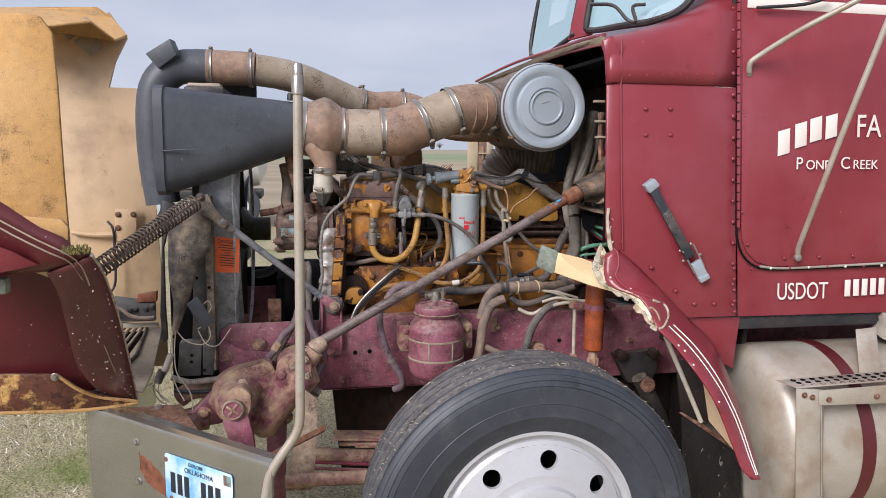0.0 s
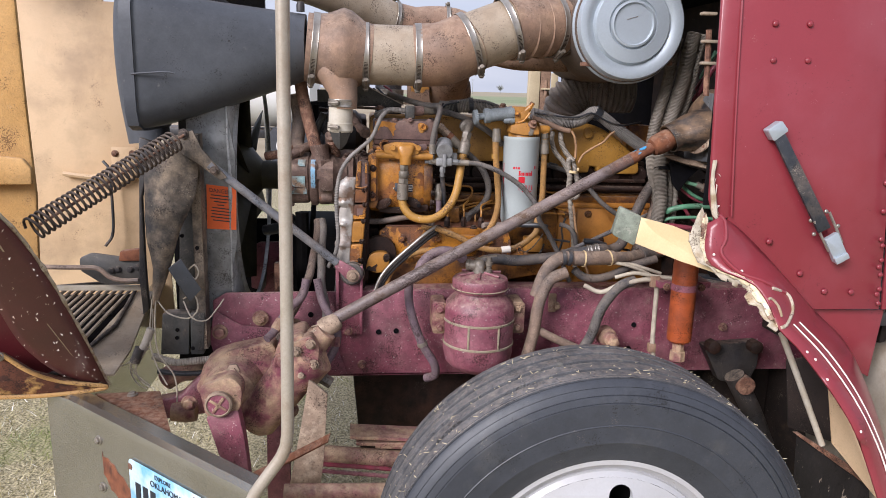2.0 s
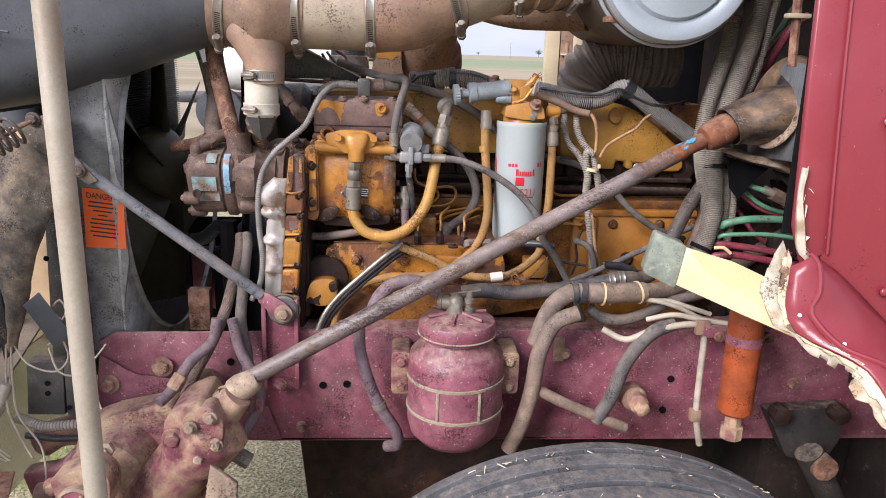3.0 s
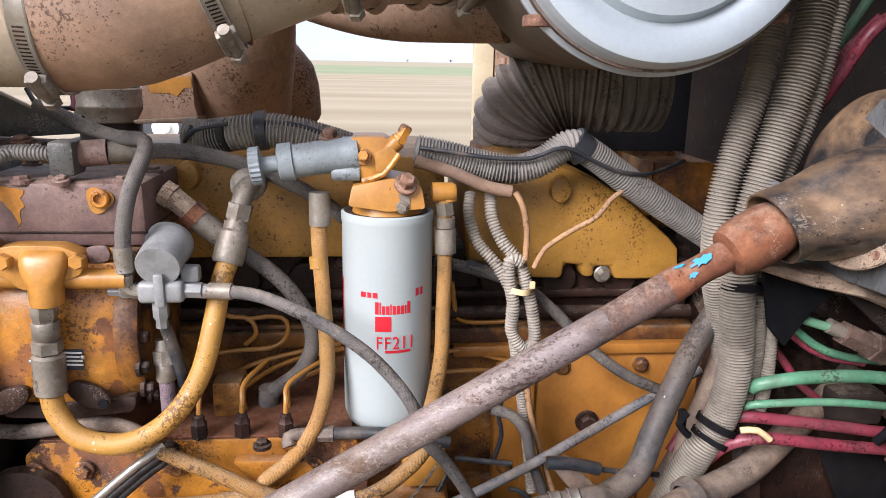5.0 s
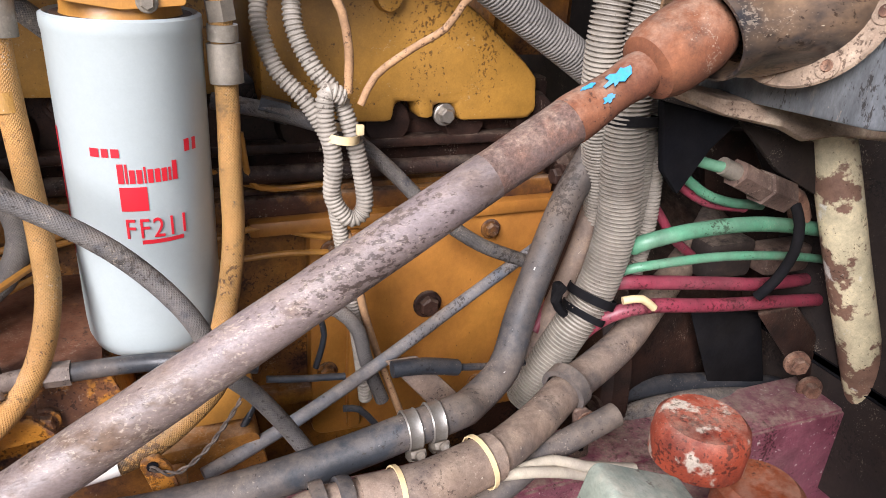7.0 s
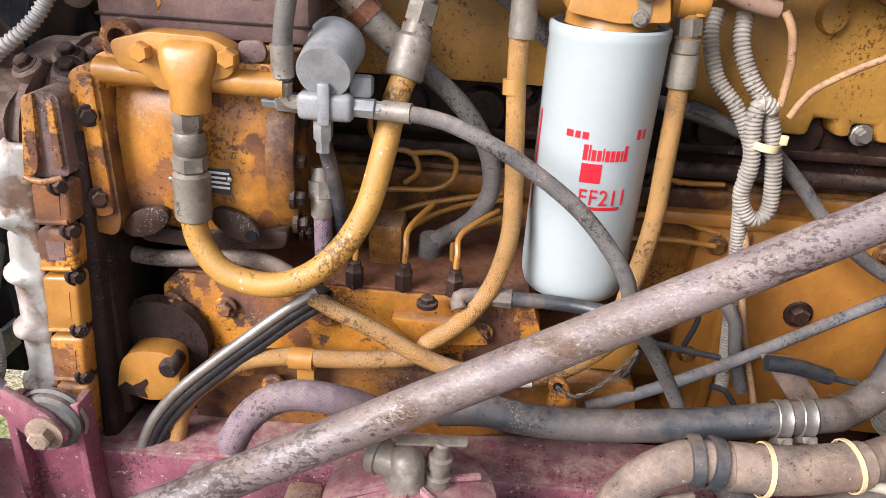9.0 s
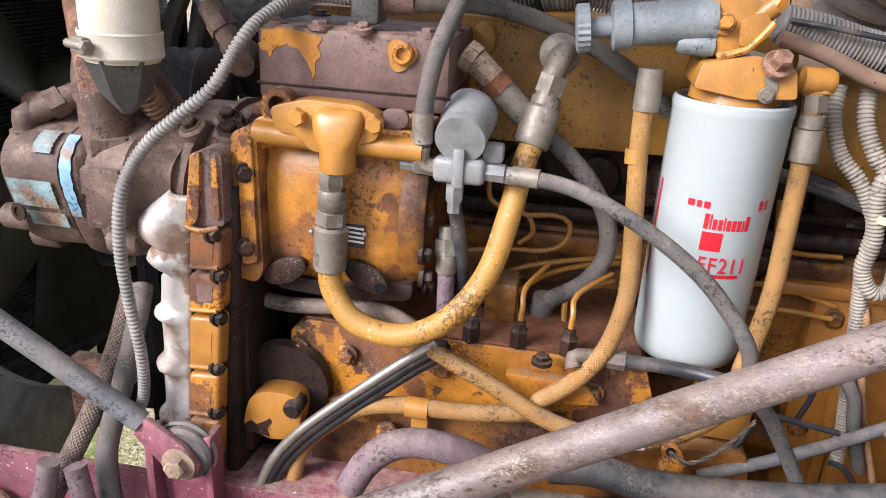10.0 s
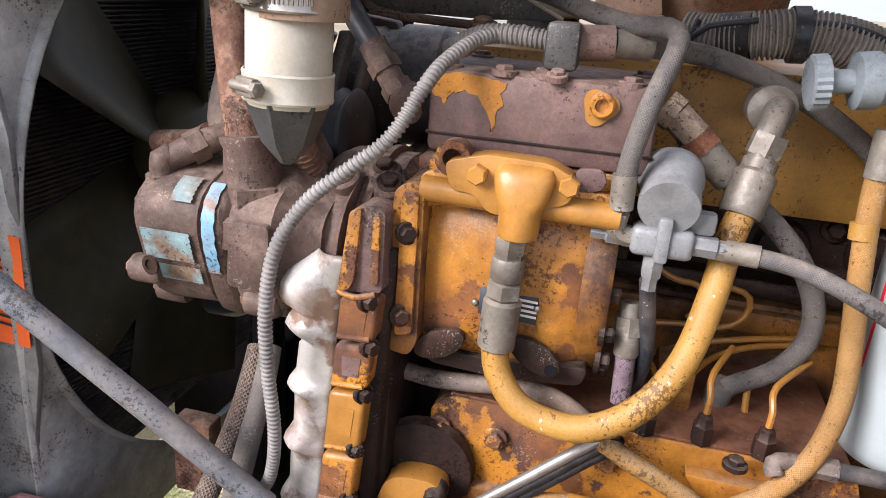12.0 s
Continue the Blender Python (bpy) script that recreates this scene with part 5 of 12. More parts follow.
    for k in range(6):
        rivet(th, Vector((0.578, -0.364, 1.997)).lerp(Vector((0.889, -0.364, 2.010)), k / 5), ax, 0.0075, "maroon")
    for p in [(0.642, -0.370, 1.886), (0.734, -0.370, 1.888), (0.645, -0.374, 1.797), (0.738, -0.374, 1.799), (0.672, -0.412, 1.338), (0.767, -0.416, 1.253), (0.840, -0.420, 1.205), (0.917, -0.420, 1.203)]:
        rivet(side, p, ax, 0.0085, "maroon")
    for k in range(5):
        rivet(th, Vector((0.985, -0.422, 1.331)).lerp(Vector((0.996, -0.426, 1.173)), k / 4), ax, 0.007, "maroon")
    for p in [(1.012, -0.385, 1.870), (1.012, -0.395, 1.702), (1.011, -0.410, 1.530), (1.033, -0.420, 1.416), (1.181, -0.425, 1.365), (1.323, -0.425, 1.367), (1.464, -0.425, 1.369)]:
        rivet(door, p, ax, 0.0065, "maroon")
    for k in range(8):
        rivet(th, Vector((1.052, -0.426, 1.329)).lerp(Vector((1.586, -0.428, 1.331)), k / 7), ax, 0.0055, "letter" if k % 2 else "maroon")
    # small scratches in the paint by the hinge
    for k in range(6):
        part("scratch", box((0.90 + 0.01 * (k % 3), -0.3655, 1.985 + k * 0.006 - 0.018), (0.965, -0.3635, 1.9858 + k * 0.006 - 0.018), 0), "letter", side)
    # lettering
    U, W = (1, -0.0, 0.0), (0, 0.07, 1)
    for k, (p, h) in enumerate(zip([(1.163, -0.394, 1.779), (1.229, -0.394, 1.806), (1.288, -0.394, 1.827), (1.350, -0.394, 1.838)], (0.088, 0.086, 0.084, 0.082))):
        part("name_bar", plate_at(Vector(p) + Vector((0, -0.004, 0)), (1, 0, 0.28), W, 0.048, h, 0.001, 0.0003), "letter", door)
    text("FA", Vector((1.449, -0.402, 1.801)), (1, 0, 0.02), W, 0.118, "letter", door, squeeze=0.8)
    text("P", Vector((1.209, -0.410, 1.684)), (1, 0, 0.0), W, 0.062, "letter", door, squeeze=0.95)
    text("OND", Vector((1.250, -0.410, 1.684)), (1, 0, 0.0), W, 0.048, "letter", door, squeeze=0.98)
    text("C", Vector((1.391, -0.410, 1.687)), (1, 0, 0.0), W, 0.062, "letter", door, squeeze=0.95)
    text("REEK", Vector((1.442, -0.410, 1.687)), (1, 0, 0.0), W, 0.048, "letter", door, squeeze=0.98)
    text("USDOT", Vector((1.159, -0.428, 1.213)), (1, 0, 0.0), W, 0.088, "letter", th, squeeze=0.72)
    for k in range(5):
        p = Vector((1.450, -0.428, 1.249)) + Vector((0.036 * k, 0, 0.001 * k))
        part("digit_bar", plate_at(p, (1, 0, 0), W, 0.024, 0.062, 0.001, 0.0003), "letter", th)
    # window ledge, mirror stays
    part("window_ledge", box((1.006, -0.372, 2.239), (2.2, -0.345, 2.275), 0.004), "letter", door)
    part("wiper_arm", tube([(1.026, -0.390, 2.237), (1.193, -0.400, 2.254), (1.302, -0.400, 2.284)], 0.006, 8), "blacksteel", door)
    st = thing("mirror_stay", (1.223, -0.440, 1.377), "bright bent steel mirror stays on the door", "mirror stay")
    part("lower_stay", tube([(1.228, -0.435, 1.370), (1.220, -0.445, 1.403), (1.207, -0.500, 1.500), (1.213, -0.620, 1.800), (1.256, -0.720, 2.144), (1.280, -0.760, 2.303)], 0.0095, 12), "alu", st)
    part("stay_foot", lathe([(0.013, -0.004), (0.013, 0.008), (0.006, 0.012)], (1.224, -0.437, 1.368), (0, -1, 0), 14), "bright", st)
    part("upper_stay", tube([(1.016, -0.385, 2.020), (1.008, -0.400, 2.049), (1.030, -0.420, 2.074), (1.112, -0.520, 2.149), (1.213, -0.620, 2.220), (1.318, -0.700, 2.294)], 0.0095, 12), "alu", st)
    part("stay_foot", box(Vector((1.011, -0.378, 2.005)) + Vector((0, -0.006, 0)), Vector((1.029, -0.378, 2.056)) + Vector((0, 0.004, 0)), 0.002), "bright", st)
    # windscreen, its rubber and the wiper
    part("far_pane", prism([(0.688, 1.100, 2.249), (0.679, 0.500, 2.248), (0.742, 0.500, 2.568), (0.755, 1.100, 2.709)], (0.006, 0, 0.002), 0), "glass", th)
    part("near_pane", prism([(0.717, 0.380, 2.266), (0.749, 0.100, 2.247), (0.771, -0.150, 2.228), (0.837, -0.250, 2.269), (0.900, -0.280, 2.394), (0.763, 0.380, 2.541)], (0.006, 0, 0.002), 0), "glass", th)
    part("pane_seal", tube([(0.755, 1.100, 2.709), (0.688, 1.100, 2.249), (0.671, 0.500, 2.243), (0.698, 0.500, 2.319), (0.742, 0.500, 2.568)], 0.012, 8), "blacksteel", th)
    part("pane_seal", tube([(0.752, 0.380, 2.540), (0.710, 0.380, 2.300), (0.725, 0.360, 2.264), (0.750, 0.100, 2.242), (0.771, -0.150, 2.224), (0.838, -0.250, 2.265), (0.900, -0.280, 2.394)], 0.014, 8), "blacksteel", th)
    part("centre_pillar", prism([(0.657, 0.470, 2.233), (0.731, 0.400, 2.250), (0.766, 0.400, 2.545), (0.730, 0.470, 2.560)], (0.02, 0, 0), 0.004), "maroon", th)
    part("pillar", prism([(1.0, -0.33, 2.2), (1.0, -0.29, 2.25), (1.26, -0.20, 2.9), (1.36, -0.24, 2.9), (1.2, -0.34, 2.2)], (0, -0.012, 0), 0.003), "maroon", th)
    part("roof", box((1.2, -0.33, 2.9), (3.2, 1.2, 2.96), 0.03), "maroon", th)
    part("rear_wall", box((3.2, -0.42, 1.1), (3.24, 1.26, 2.95), 0.004), "maroon", th)
    wp = part("wiper", tube([(0.613, 0.100, 2.320), (0.675, 0.020, 2.303), (0.704, -0.050, 2.240), (0.725, -0.080, 2.229), (0.725, -0.050, 2.289), (0.761, -0.080, 2.293)], 0.007, 8), "blacksteel", th)
    # firewall, with near-black sheets that paint in the shade of its recess
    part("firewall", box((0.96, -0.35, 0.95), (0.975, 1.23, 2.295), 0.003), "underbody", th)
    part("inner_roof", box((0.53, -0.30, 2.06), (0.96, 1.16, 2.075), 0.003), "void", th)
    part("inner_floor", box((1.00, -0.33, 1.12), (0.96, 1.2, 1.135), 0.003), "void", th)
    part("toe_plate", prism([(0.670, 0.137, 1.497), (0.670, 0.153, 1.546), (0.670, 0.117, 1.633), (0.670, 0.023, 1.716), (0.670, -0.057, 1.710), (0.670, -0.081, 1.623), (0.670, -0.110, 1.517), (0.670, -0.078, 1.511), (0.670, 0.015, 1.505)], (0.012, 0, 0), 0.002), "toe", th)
    part("far_shade_sheet", box((0.52, 1.17, 1.2), (0.96, 1.176, 2.05), 0.002), "void", th)
    part("far_cowl_shade", box((0.50, 0.80, 1.20), (0.512, 1.17, 1.72), 0.002), "void", th)
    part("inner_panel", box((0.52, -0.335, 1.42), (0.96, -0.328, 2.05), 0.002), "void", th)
    part("edge_lining", prism([(0.423, 1.220, 2.106), (0.523, 0.300, 2.157), (0.484, -0.330, 2.129), (0.498, -0.330, 2.103), (0.524, 0.300, 2.129), (0.466, 1.220, 2.065)], (0.012, 0, 0), 0.002), "felt", th)
    part("cowl_edge", tube([(0.417, 1.220, 2.112), (0.479, 0.750, 2.153), (0.523, 0.300, 2.162), (0.507, -0.150, 2.148), (0.497, -0.330, 2.133)], 0.007, 8), "maroon", th)
    # rubber hood latch on the cowl
    la = thing("hood_latch", (0.651, -0.400, 1.633), "black rubber hood latch strap with bright steel ends", "latch")
    part("strap", prism([Vector(p) for p in [(0.640, -0.402, 1.621), (0.667, -0.402, 1.637), (0.821, -0.430, 1.382), (0.789, -0.430, 1.366)]], (0, -0.010, 0), 0.003), "rubber", la)
    part("upper_anchor", prism(rounded([(0.629, -0.390, 1.625), (0.664, -0.390, 1.650), (0.686, -0.390, 1.625), (0.650, -0.390, 1.597)], 0.006), (0, -0.026, 0), 0.002), "zinc", la)
    for p, q in (((0.774, -0.434, 1.398), (0.826, -0.434, 1.318)), ((0.813, -0.434, 1.421), (0.860, -0.434, 1.342))):
        part("catch_rail", tube([p, q], 0.0036, 8, 0.02), "bright", la)
    part("lower_catch", prism(rounded([(0.808, -0.428, 1.350), (0.840, -0.428, 1.370), (0.879, -0.428, 1.304), (0.846, -0.428, 1.286)], 0.004), (0, -0.014, 0), 0.003), "zinc", la)
    part("catch_lip", prism(rounded([(0.870, -0.442, 1.318), (0.879, -0.442, 1.303), (0.846, -0.442, 1.285), (0.837, -0.442, 1.300)], 0.002), (0, -0.006, 0), 0.001), "zinc", la)
    for p in [(0.769, -0.428, 1.398), (0.808, -0.428, 1.422), (0.783, -0.428, 1.362), (0.846, -0.428, 1.384)]:
        rivet(la, p, ax, 0.006, "bright")


make_cab()


def make_fender():
    th = thing("fender", (0.883, -0.750, 0.714), "broken maroon fender with cream pinstripes and a torn edge", "fender")
    outer = [(0.484, -0.440, 1.391), (0.474, -0.460, 1.330), (0.488, -0.480, 1.291), (0.528, -0.520, 1.277), (0.563, -0.560, 1.262), (0.588, -0.598, 1.215), (0.600, -0.622, 1.172), (0.632, -0.648, 1.138), (0.672, -0.680, 1.083), (0.713, -0.705, 1.025), (0.752, -0.735, 0.952), (0.811, -0.750, 0.815), (0.842, -0.755, 0.739), (0.879, -0.758, 0.699)]
    inner = [(0.520, -0.420, 1.410), (0.570, -0.428, 1.381), (0.656, -0.430, 1.307), (0.742, -0.434, 1.224), (0.808, -0.444, 1.157), (0.868, -0.496, 1.088), (0.903, -0.560, 0.982), (0.933, -0.610, 0.858), (0.943, -0.660, 0.768), (0.938, -0.700, 0.707), (0.917, -0.735, 0.693)]
    crown = Vector((0.006, -0.020, 0.008))
    sh = part("fender_skin", sheet(outer, inner, 44, 7, crown), "maroon", th, smooth=60)
    sh.modifiers.new("thickness", "SOLIDIFY").thickness = 0.005
    A, B = spline(outer, 0.02), spline(inner, 0.02)

    def on_skin(f, t, proud=0.003):
        a, b = A[round(f * (len(A) - 1))], B[round(f * (len(B) - 1))]
        return a.lerp(b, t) + crown * math.sin(math.pi * t) + Vector((-0.001, -proud, 0.001))

    for shift in (0.0, 0.11):
        part("pinstripe", tube([on_skin(f, t + shift) for f, t in ((0.37, 0.22), (0.46, 0.23), (0.58, 0.25), (0.71, 0.31), (0.82, 0.34), (0.90, 0.36), (0.97, 0.38))], 0.0020, 6, 0.02), "letter", th)
    # pressed swage in the upper corner, worn through to the glass where it bends
    part("swage", tube([on_skin(f, t, 0.0) for f, t in ((0.01, 0.72), (0.03, 0.64), (0.07, 0.40), (0.11, 0.22), (0.17, 0.09), (0.24, 0.18), (0.29, 0.40))], 0.005, 8, 0.01), "maroon", th)
    part("worn_swage", tube([on_skin(f, t, 0.001) for f, t in ((0.25, 0.22), (0.29, 0.42), (0.31, 0.42), (0.33, 0.34), (0.35, 0.12), (0.36, 0.02))], 0.0040, 8, 0.01, jitter=0.25), "torn", th, "paint worn through to white glass fibre")
    part("worn_swage", tube([on_skin(f, t, 0.001) for f, t in ((0.27, 0.03), (0.29, 0.08), (0.31, 0.12), (0.34, 0.10))], 0.0035, 8, 0.01, jitter=0.3), "torn", th, "paint worn through to white glass fibre")
    for f, t in ((0.10, 0.12), (0.44, 0.06), (0.45, 0.09), (0.52, 0.05), (0.66, 0.08), (0.17, 0.14)):
        part("paint_chip", lathe([(0.004, -0.001), (0.003, 0.001)], on_skin(f, t, 0.001), (0, -1, 0.2), 6), "letter", th)
    part("inner_lining", prism([(0.860, -0.450, 1.002), (1.009, -0.450, 0.793), (0.988, -0.600, 0.657), (0.960, -0.600, 0.680), (0.908, -0.450, 0.778)], (0.0, 0.004, 0), 0), "fibre_tan", th)
    # the broken edge: a ragged sheet of fibreglass under the skin, and a second layer that stands off
    ragged = [(0.474, -0.425, 1.433), (0.452, -0.435, 1.384), (0.444, -0.445, 1.342), (0.462, -0.465, 1.296), (0.500, -0.485, 1.264), (0.521, -0.505, 1.255), (0.541, -0.525, 1.243), (0.553, -0.545, 1.240), (0.535, -0.565, 1.229), (0.550, -0.585, 1.200), (0.562, -0.605, 1.185), (0.592, -0.628, 1.165)]
    held = [(0.492, -0.430, 1.400), (0.484, -0.448, 1.350), (0.490, -0.468, 1.300), (0.520, -0.505, 1.284), (0.560, -0.550, 1.268), (0.590, -0.590, 1.225), (0.605, -0.615, 1.178)]
    for seed, (grow, back, name) in enumerate(((1.0, 0.008, "torn"), (0.55, 0.001, "flaky"))):
        rng = random.Random(5 + seed)
        bm = sheet(ragged, held, 60, 4)
        bm.verts.ensure_lookup_table()
        w = 1.0
        for i in range(61):
            if i % 3 == 0:
                w = rng.uniform(0.62, 1.08) * grow
            row = bm.verts[i * 5:i * 5 + 5]
            root = row[4].co.copy()
            for j in range(5):
                row[j].co = root.lerp(row[j].co, w) + Vector((0, back + 0.006 * noise.noise(row[j].co * 40), 0))
        te = part("torn_edge", bm, name, th, "torn white fibreglass along the broken edge", smooth=20)
        te.modifiers.new("thickness", "SOLIDIFY").thickness = 0.0035
    # beige support strap with its rubber end
    sb = thing("hood_rest", (0.377, -0.260, 1.347), "beige flat hood rest arm with a grey rubber end block", "bracket")
    part("arm", prism([(0.368, -0.270, 1.376), (0.450, -0.320, 1.359), (0.494, -0.380, 1.344), (0.526, -0.420, 1.314), (0.563, -0.470, 1.244), (0.536, -0.450, 1.256), (0.467, -0.340, 1.269), (0.360, -0.270, 1.304)], (0, 0.006, 0.002), 0.001), "strap", sb)
    part("end_block", prism(rounded([(0.318, -0.270, 1.403), (0.377, -0.275, 1.379), (0.363, -0.275, 1.296), (0.299, -0.270, 1.326)], 0.008), (0.006, 0.035, 0.0), 0.006), "block_green", sb)
    # stay, mud flap and splash plate
    mf = thing("mud_flap", (0.938, -0.450, 0.505), "dusty black rubber mud flap hanging behind the wheel", "mud flap")
    part("flap", prism([(0.792, -0.460, 0.810), (1.031, -0.460, 0.660), (1.081, -0.460, 0.297), (0.827, -0.460, 0.322)], (0.006, 0.008, 0), 0.002), "mudflap", mf)
    part("hanger_bar", prism([(0.784, -0.470, 0.818), (0.799, -0.470, 0.818), (1.027, -0.470, 0.678), (1.029, -0.470, 0.649)], (0, 0.02, 0), 0.002), "rusty", mf)
    part("support_rod", tube([(0.735, -0.420, 1.090), (0.804, -0.440, 0.935), (0.871, -0.460, 0.780)], 0.0085, 10), "tan_white", mf, "flaking white support rod")
    part("splash_plate", prism([(0.904, -0.200, 0.926), (0.973, -0.300, 0.974), (1.020, -0.300, 0.702), (0.940, -0.200, 0.704)], (0.004, 0.01, 0), 0.001), "underbody", mf)


make_fender()


def make_fuel_tank():
    th = thing("fuel_tank", (1.6, -0.33, 0.38), "dull polished aluminium cylindrical fuel tank with stains", "fuel tank")
    o = Vector((1.07, -0.36, 0.70))
    part("tank_body", lathe([(0.02, 0.0), (0.22, 0.004), (0.29, 0.015), (0.318, 0.04), (0.325, 0.07), (0.325, 1.4), (0.3, 1.44)], o, (1, 0, 0), 72), "alu", th, smooth=50)
    part("tank_strap", lathe([(0.326, 0.28), (0.330, 0.28), (0.330, 0.33), (0.326, 0.33)], o, (1, 0, 0), 72, cap=False), "hood_maroon", th)
    part("strap_plate", plate_at((1.480, -0.520, 1.027), (1, 0, 0.08), (0.3, 0.6, 1), 0.085, 0.19, 0.004, 0.001), "alu", th)
    part("filler_neck", lathe([(0.05, 0), (0.05, 0.05), (0.058, 0.05), (0.058, 0.075), (0.02, 0.08)], (1.655, -0.400, 1.063), (0.2, -0.6, 1), 20), "alu", th)
    st = thing("cab_step", (1.136, -0.700, 0.612), "perforated aluminium cab step bracket beside the tank", "step")
    part("side_plate", prism([(1.061, -0.700, 0.975), (1.150, -0.700, 0.967), (1.201, -0.700, 0.422), (1.104, -0.700, 0.431)], (0.0, 0.006, 0), 0.002), "alu", st)
    part("side_return", prism([(1.150, -0.700, 0.967), (1.201, -0.700, 0.422), (1.244, -0.660, 0.395), (1.191, -0.660, 0.951)], (0.005, 0, 0), 0.001), "alu", st)
    part("tread", prism([(1.060, -0.700, 0.979), (1.557, -0.700, 0.989), (1.55, -0.60, 0.985), (1.06, -0.60, 0.972)], (0, 0, -0.004), 0.001), "alu", st)
    part("tread_lip", prism([(1.142, -0.705, 0.965), (1.554, -0.705, 0.975), (1.563, -0.705, 0.903), (1.146, -0.705, 0.914)], (0, 0.004, 0), 0.001), "alu", st)
    for k in range(12):
        for j in range(3):
            p = Vector((1.10 + k * 0.036, -0.685 + j * 0.028, 0.9765 + k * 0.0009))
            part("grip_hole", lathe([(0.008, 0.0), (0.010, 0.002), (0.008, 0.003), (0.006, 0.001)], p, (0, 0, 1), 10), "void", st)
    for p in [(1.091, -0.702, 0.951), (1.121, -0.702, 0.942), (1.180, -0.708, 0.933), (1.361, -0.708, 0.935)]:
        bolt(st, p, (0, -1, 0), 0.007, 0.006, "rusty")


make_fuel_tank()


# ---- hood, tipped forward ----
def make_hood():
    th = thing("tilted_hood", (-1.3, 0.4, 0.85), "maroon fibreglass hood tipped forward, bare yellow inside, chipped and rusty", "truck hood")
    # far inner wall, with the stepped cut-out
    part("far_wall", prism([(-1.732, 1.000, 2.244), (-1.585, 1.000, 2.288), (-1.514, 1.000, 2.253), (-1.417, 1.050, 2.368), (-1.337, 1.050, 2.247), (-1.384, 1.000, 2.129), (-1.417, 1.000, 2.011), (-1.301, 1.000, 2.011), (-1.275, 1.000, 1.975), (-1.293, 1.000, 1.544), (-1.233, 1.000, 1.489), (-1.200, 1.000, 0.640), (-1.813, 1.000, 0.640)], (0, 0.012, 0), 0.004), "fibre_tan", th)
    part("top_skin", prism([(-2.008, 1.000, 2.337), (-1.726, 1.000, 2.355), (-1.454, 1.000, 2.368), (-1.392, 1.020, 2.326), (-1.337, 1.050, 2.252), (-1.357, 0.900, 2.207), (-1.435, 0.800, 2.275), (-1.634, 0.700, 2.222), (-1.894, 0.700, 2.216)], (0, 0.0, 0.010), 0.003), "fibre_yellow", th)
    part("torn_flap", prism([(-1.610, 0.950, 2.262), (-1.497, 0.950, 2.322), (-1.459, 0.930, 2.295), (-1.574, 0.930, 2.205)], (0.01, -0.02, -0.004), 0.002), "felt", th)
    part("torn_flap", prism([(-1.551, 0.950, 2.209), (-1.463, 0.950, 2.268), (-1.436, 0.950, 2.185), (-1.481, 0.950, 2.146)], (0.01, -0.02, -0.004), 0.002), "felt", th)
    # near inner liner, thick and rough
    part("inner_liner", prism([(-1.870, 0.200, 2.187), (-1.505, 0.200, 2.209), (-1.449, 0.200, 2.200), (-1.411, 0.200, 2.142), (-1.403, 0.200, 1.958), (-1.400, 0.200, 1.648), (-1.393, 0.200, 1.350), (-1.407, 0.200, 1.088), (-1.955, 0.200, 1.106)], (0, 0.02, 0), 0.008), "fibre_yellow", th)
    part("ledge", prism([(-1.726, 0.170, 1.500), (-1.402, 0.170, 1.465), (-1.380, 0.170, 1.435), (-1.382, 0.170, 1.386), (-1.735, 0.170, 1.380)], (0, -0.02, 0), 0.006), "fibre_yellow", th)
    # bracket plate, cable and rib on the far wall
    bp = part("bracket", prism([(-1.412, 0.970, 1.437), (-1.314, 0.970, 1.437), (-1.320, 0.970, 1.313), (-1.419, 0.970, 1.273)], (0, -0.006, 0), 0.002), "fibre_tan", th)
    for p in [(-1.398, 0.963, 1.410), (-1.329, 0.963, 1.410), (-1.401, 0.963, 1.345)]:
        bolt(bp, p, (0, -1, 0), 0.010, 0.008, "rusty")
    part("cable", tube([(-1.450, 0.970, 1.377), (-1.424, 0.960, 1.343), (-1.421, 0.960, 1.247), (-1.423, 0.950, 1.083), (-1.454, 0.940, 1.024)], 0.006, 8), "rubber", th)
    part("rib", tube([(-1.612, 0.980, 1.323), (-1.504, 0.970, 1.312), (-1.415, 0.970, 1.314)], 0.012, 8), "fibre_tan", th)
    # outer fender corner: an upper flank with stripes, the lip of the wheel arch that falls inwards below it, the arch inside
    flank_top = [(-1.640, -0.780, 1.870), (-1.300, -0.762, 1.623), (-1.238, -0.760, 1.578), (-1.175, -0.760, 1.531), (-1.123, -0.760, 1.506), (-1.108, -0.760, 1.487), (-1.092, -0.759, 1.472), (-1.061, -0.749, 1.459)]
    flank_low = [(-1.640, -0.700, 1.392), (-1.345, -0.700, 1.398), (-1.261, -0.698, 1.403), (-1.182, -0.697, 1.409)]
    lip_out = [(-1.061, -0.749, 1.459), (-1.051, -0.679, 1.392), (-1.057, -0.540, 1.260), (-1.078, -0.351, 1.080), (-1.111, -0.110, 0.846)]
    lip_in = [(-1.182, -0.697, 1.409), (-1.181, -0.621, 1.336), (-1.206, -0.486, 1.209), (-1.234, -0.317, 1.047), (-1.212, -0.178, 0.915), (-1.158, -0.112, 0.848)]
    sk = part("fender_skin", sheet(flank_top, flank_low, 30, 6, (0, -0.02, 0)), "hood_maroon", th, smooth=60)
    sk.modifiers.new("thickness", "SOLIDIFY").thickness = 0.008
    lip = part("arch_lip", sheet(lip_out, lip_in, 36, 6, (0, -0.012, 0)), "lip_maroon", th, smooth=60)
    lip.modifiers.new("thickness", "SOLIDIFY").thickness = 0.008
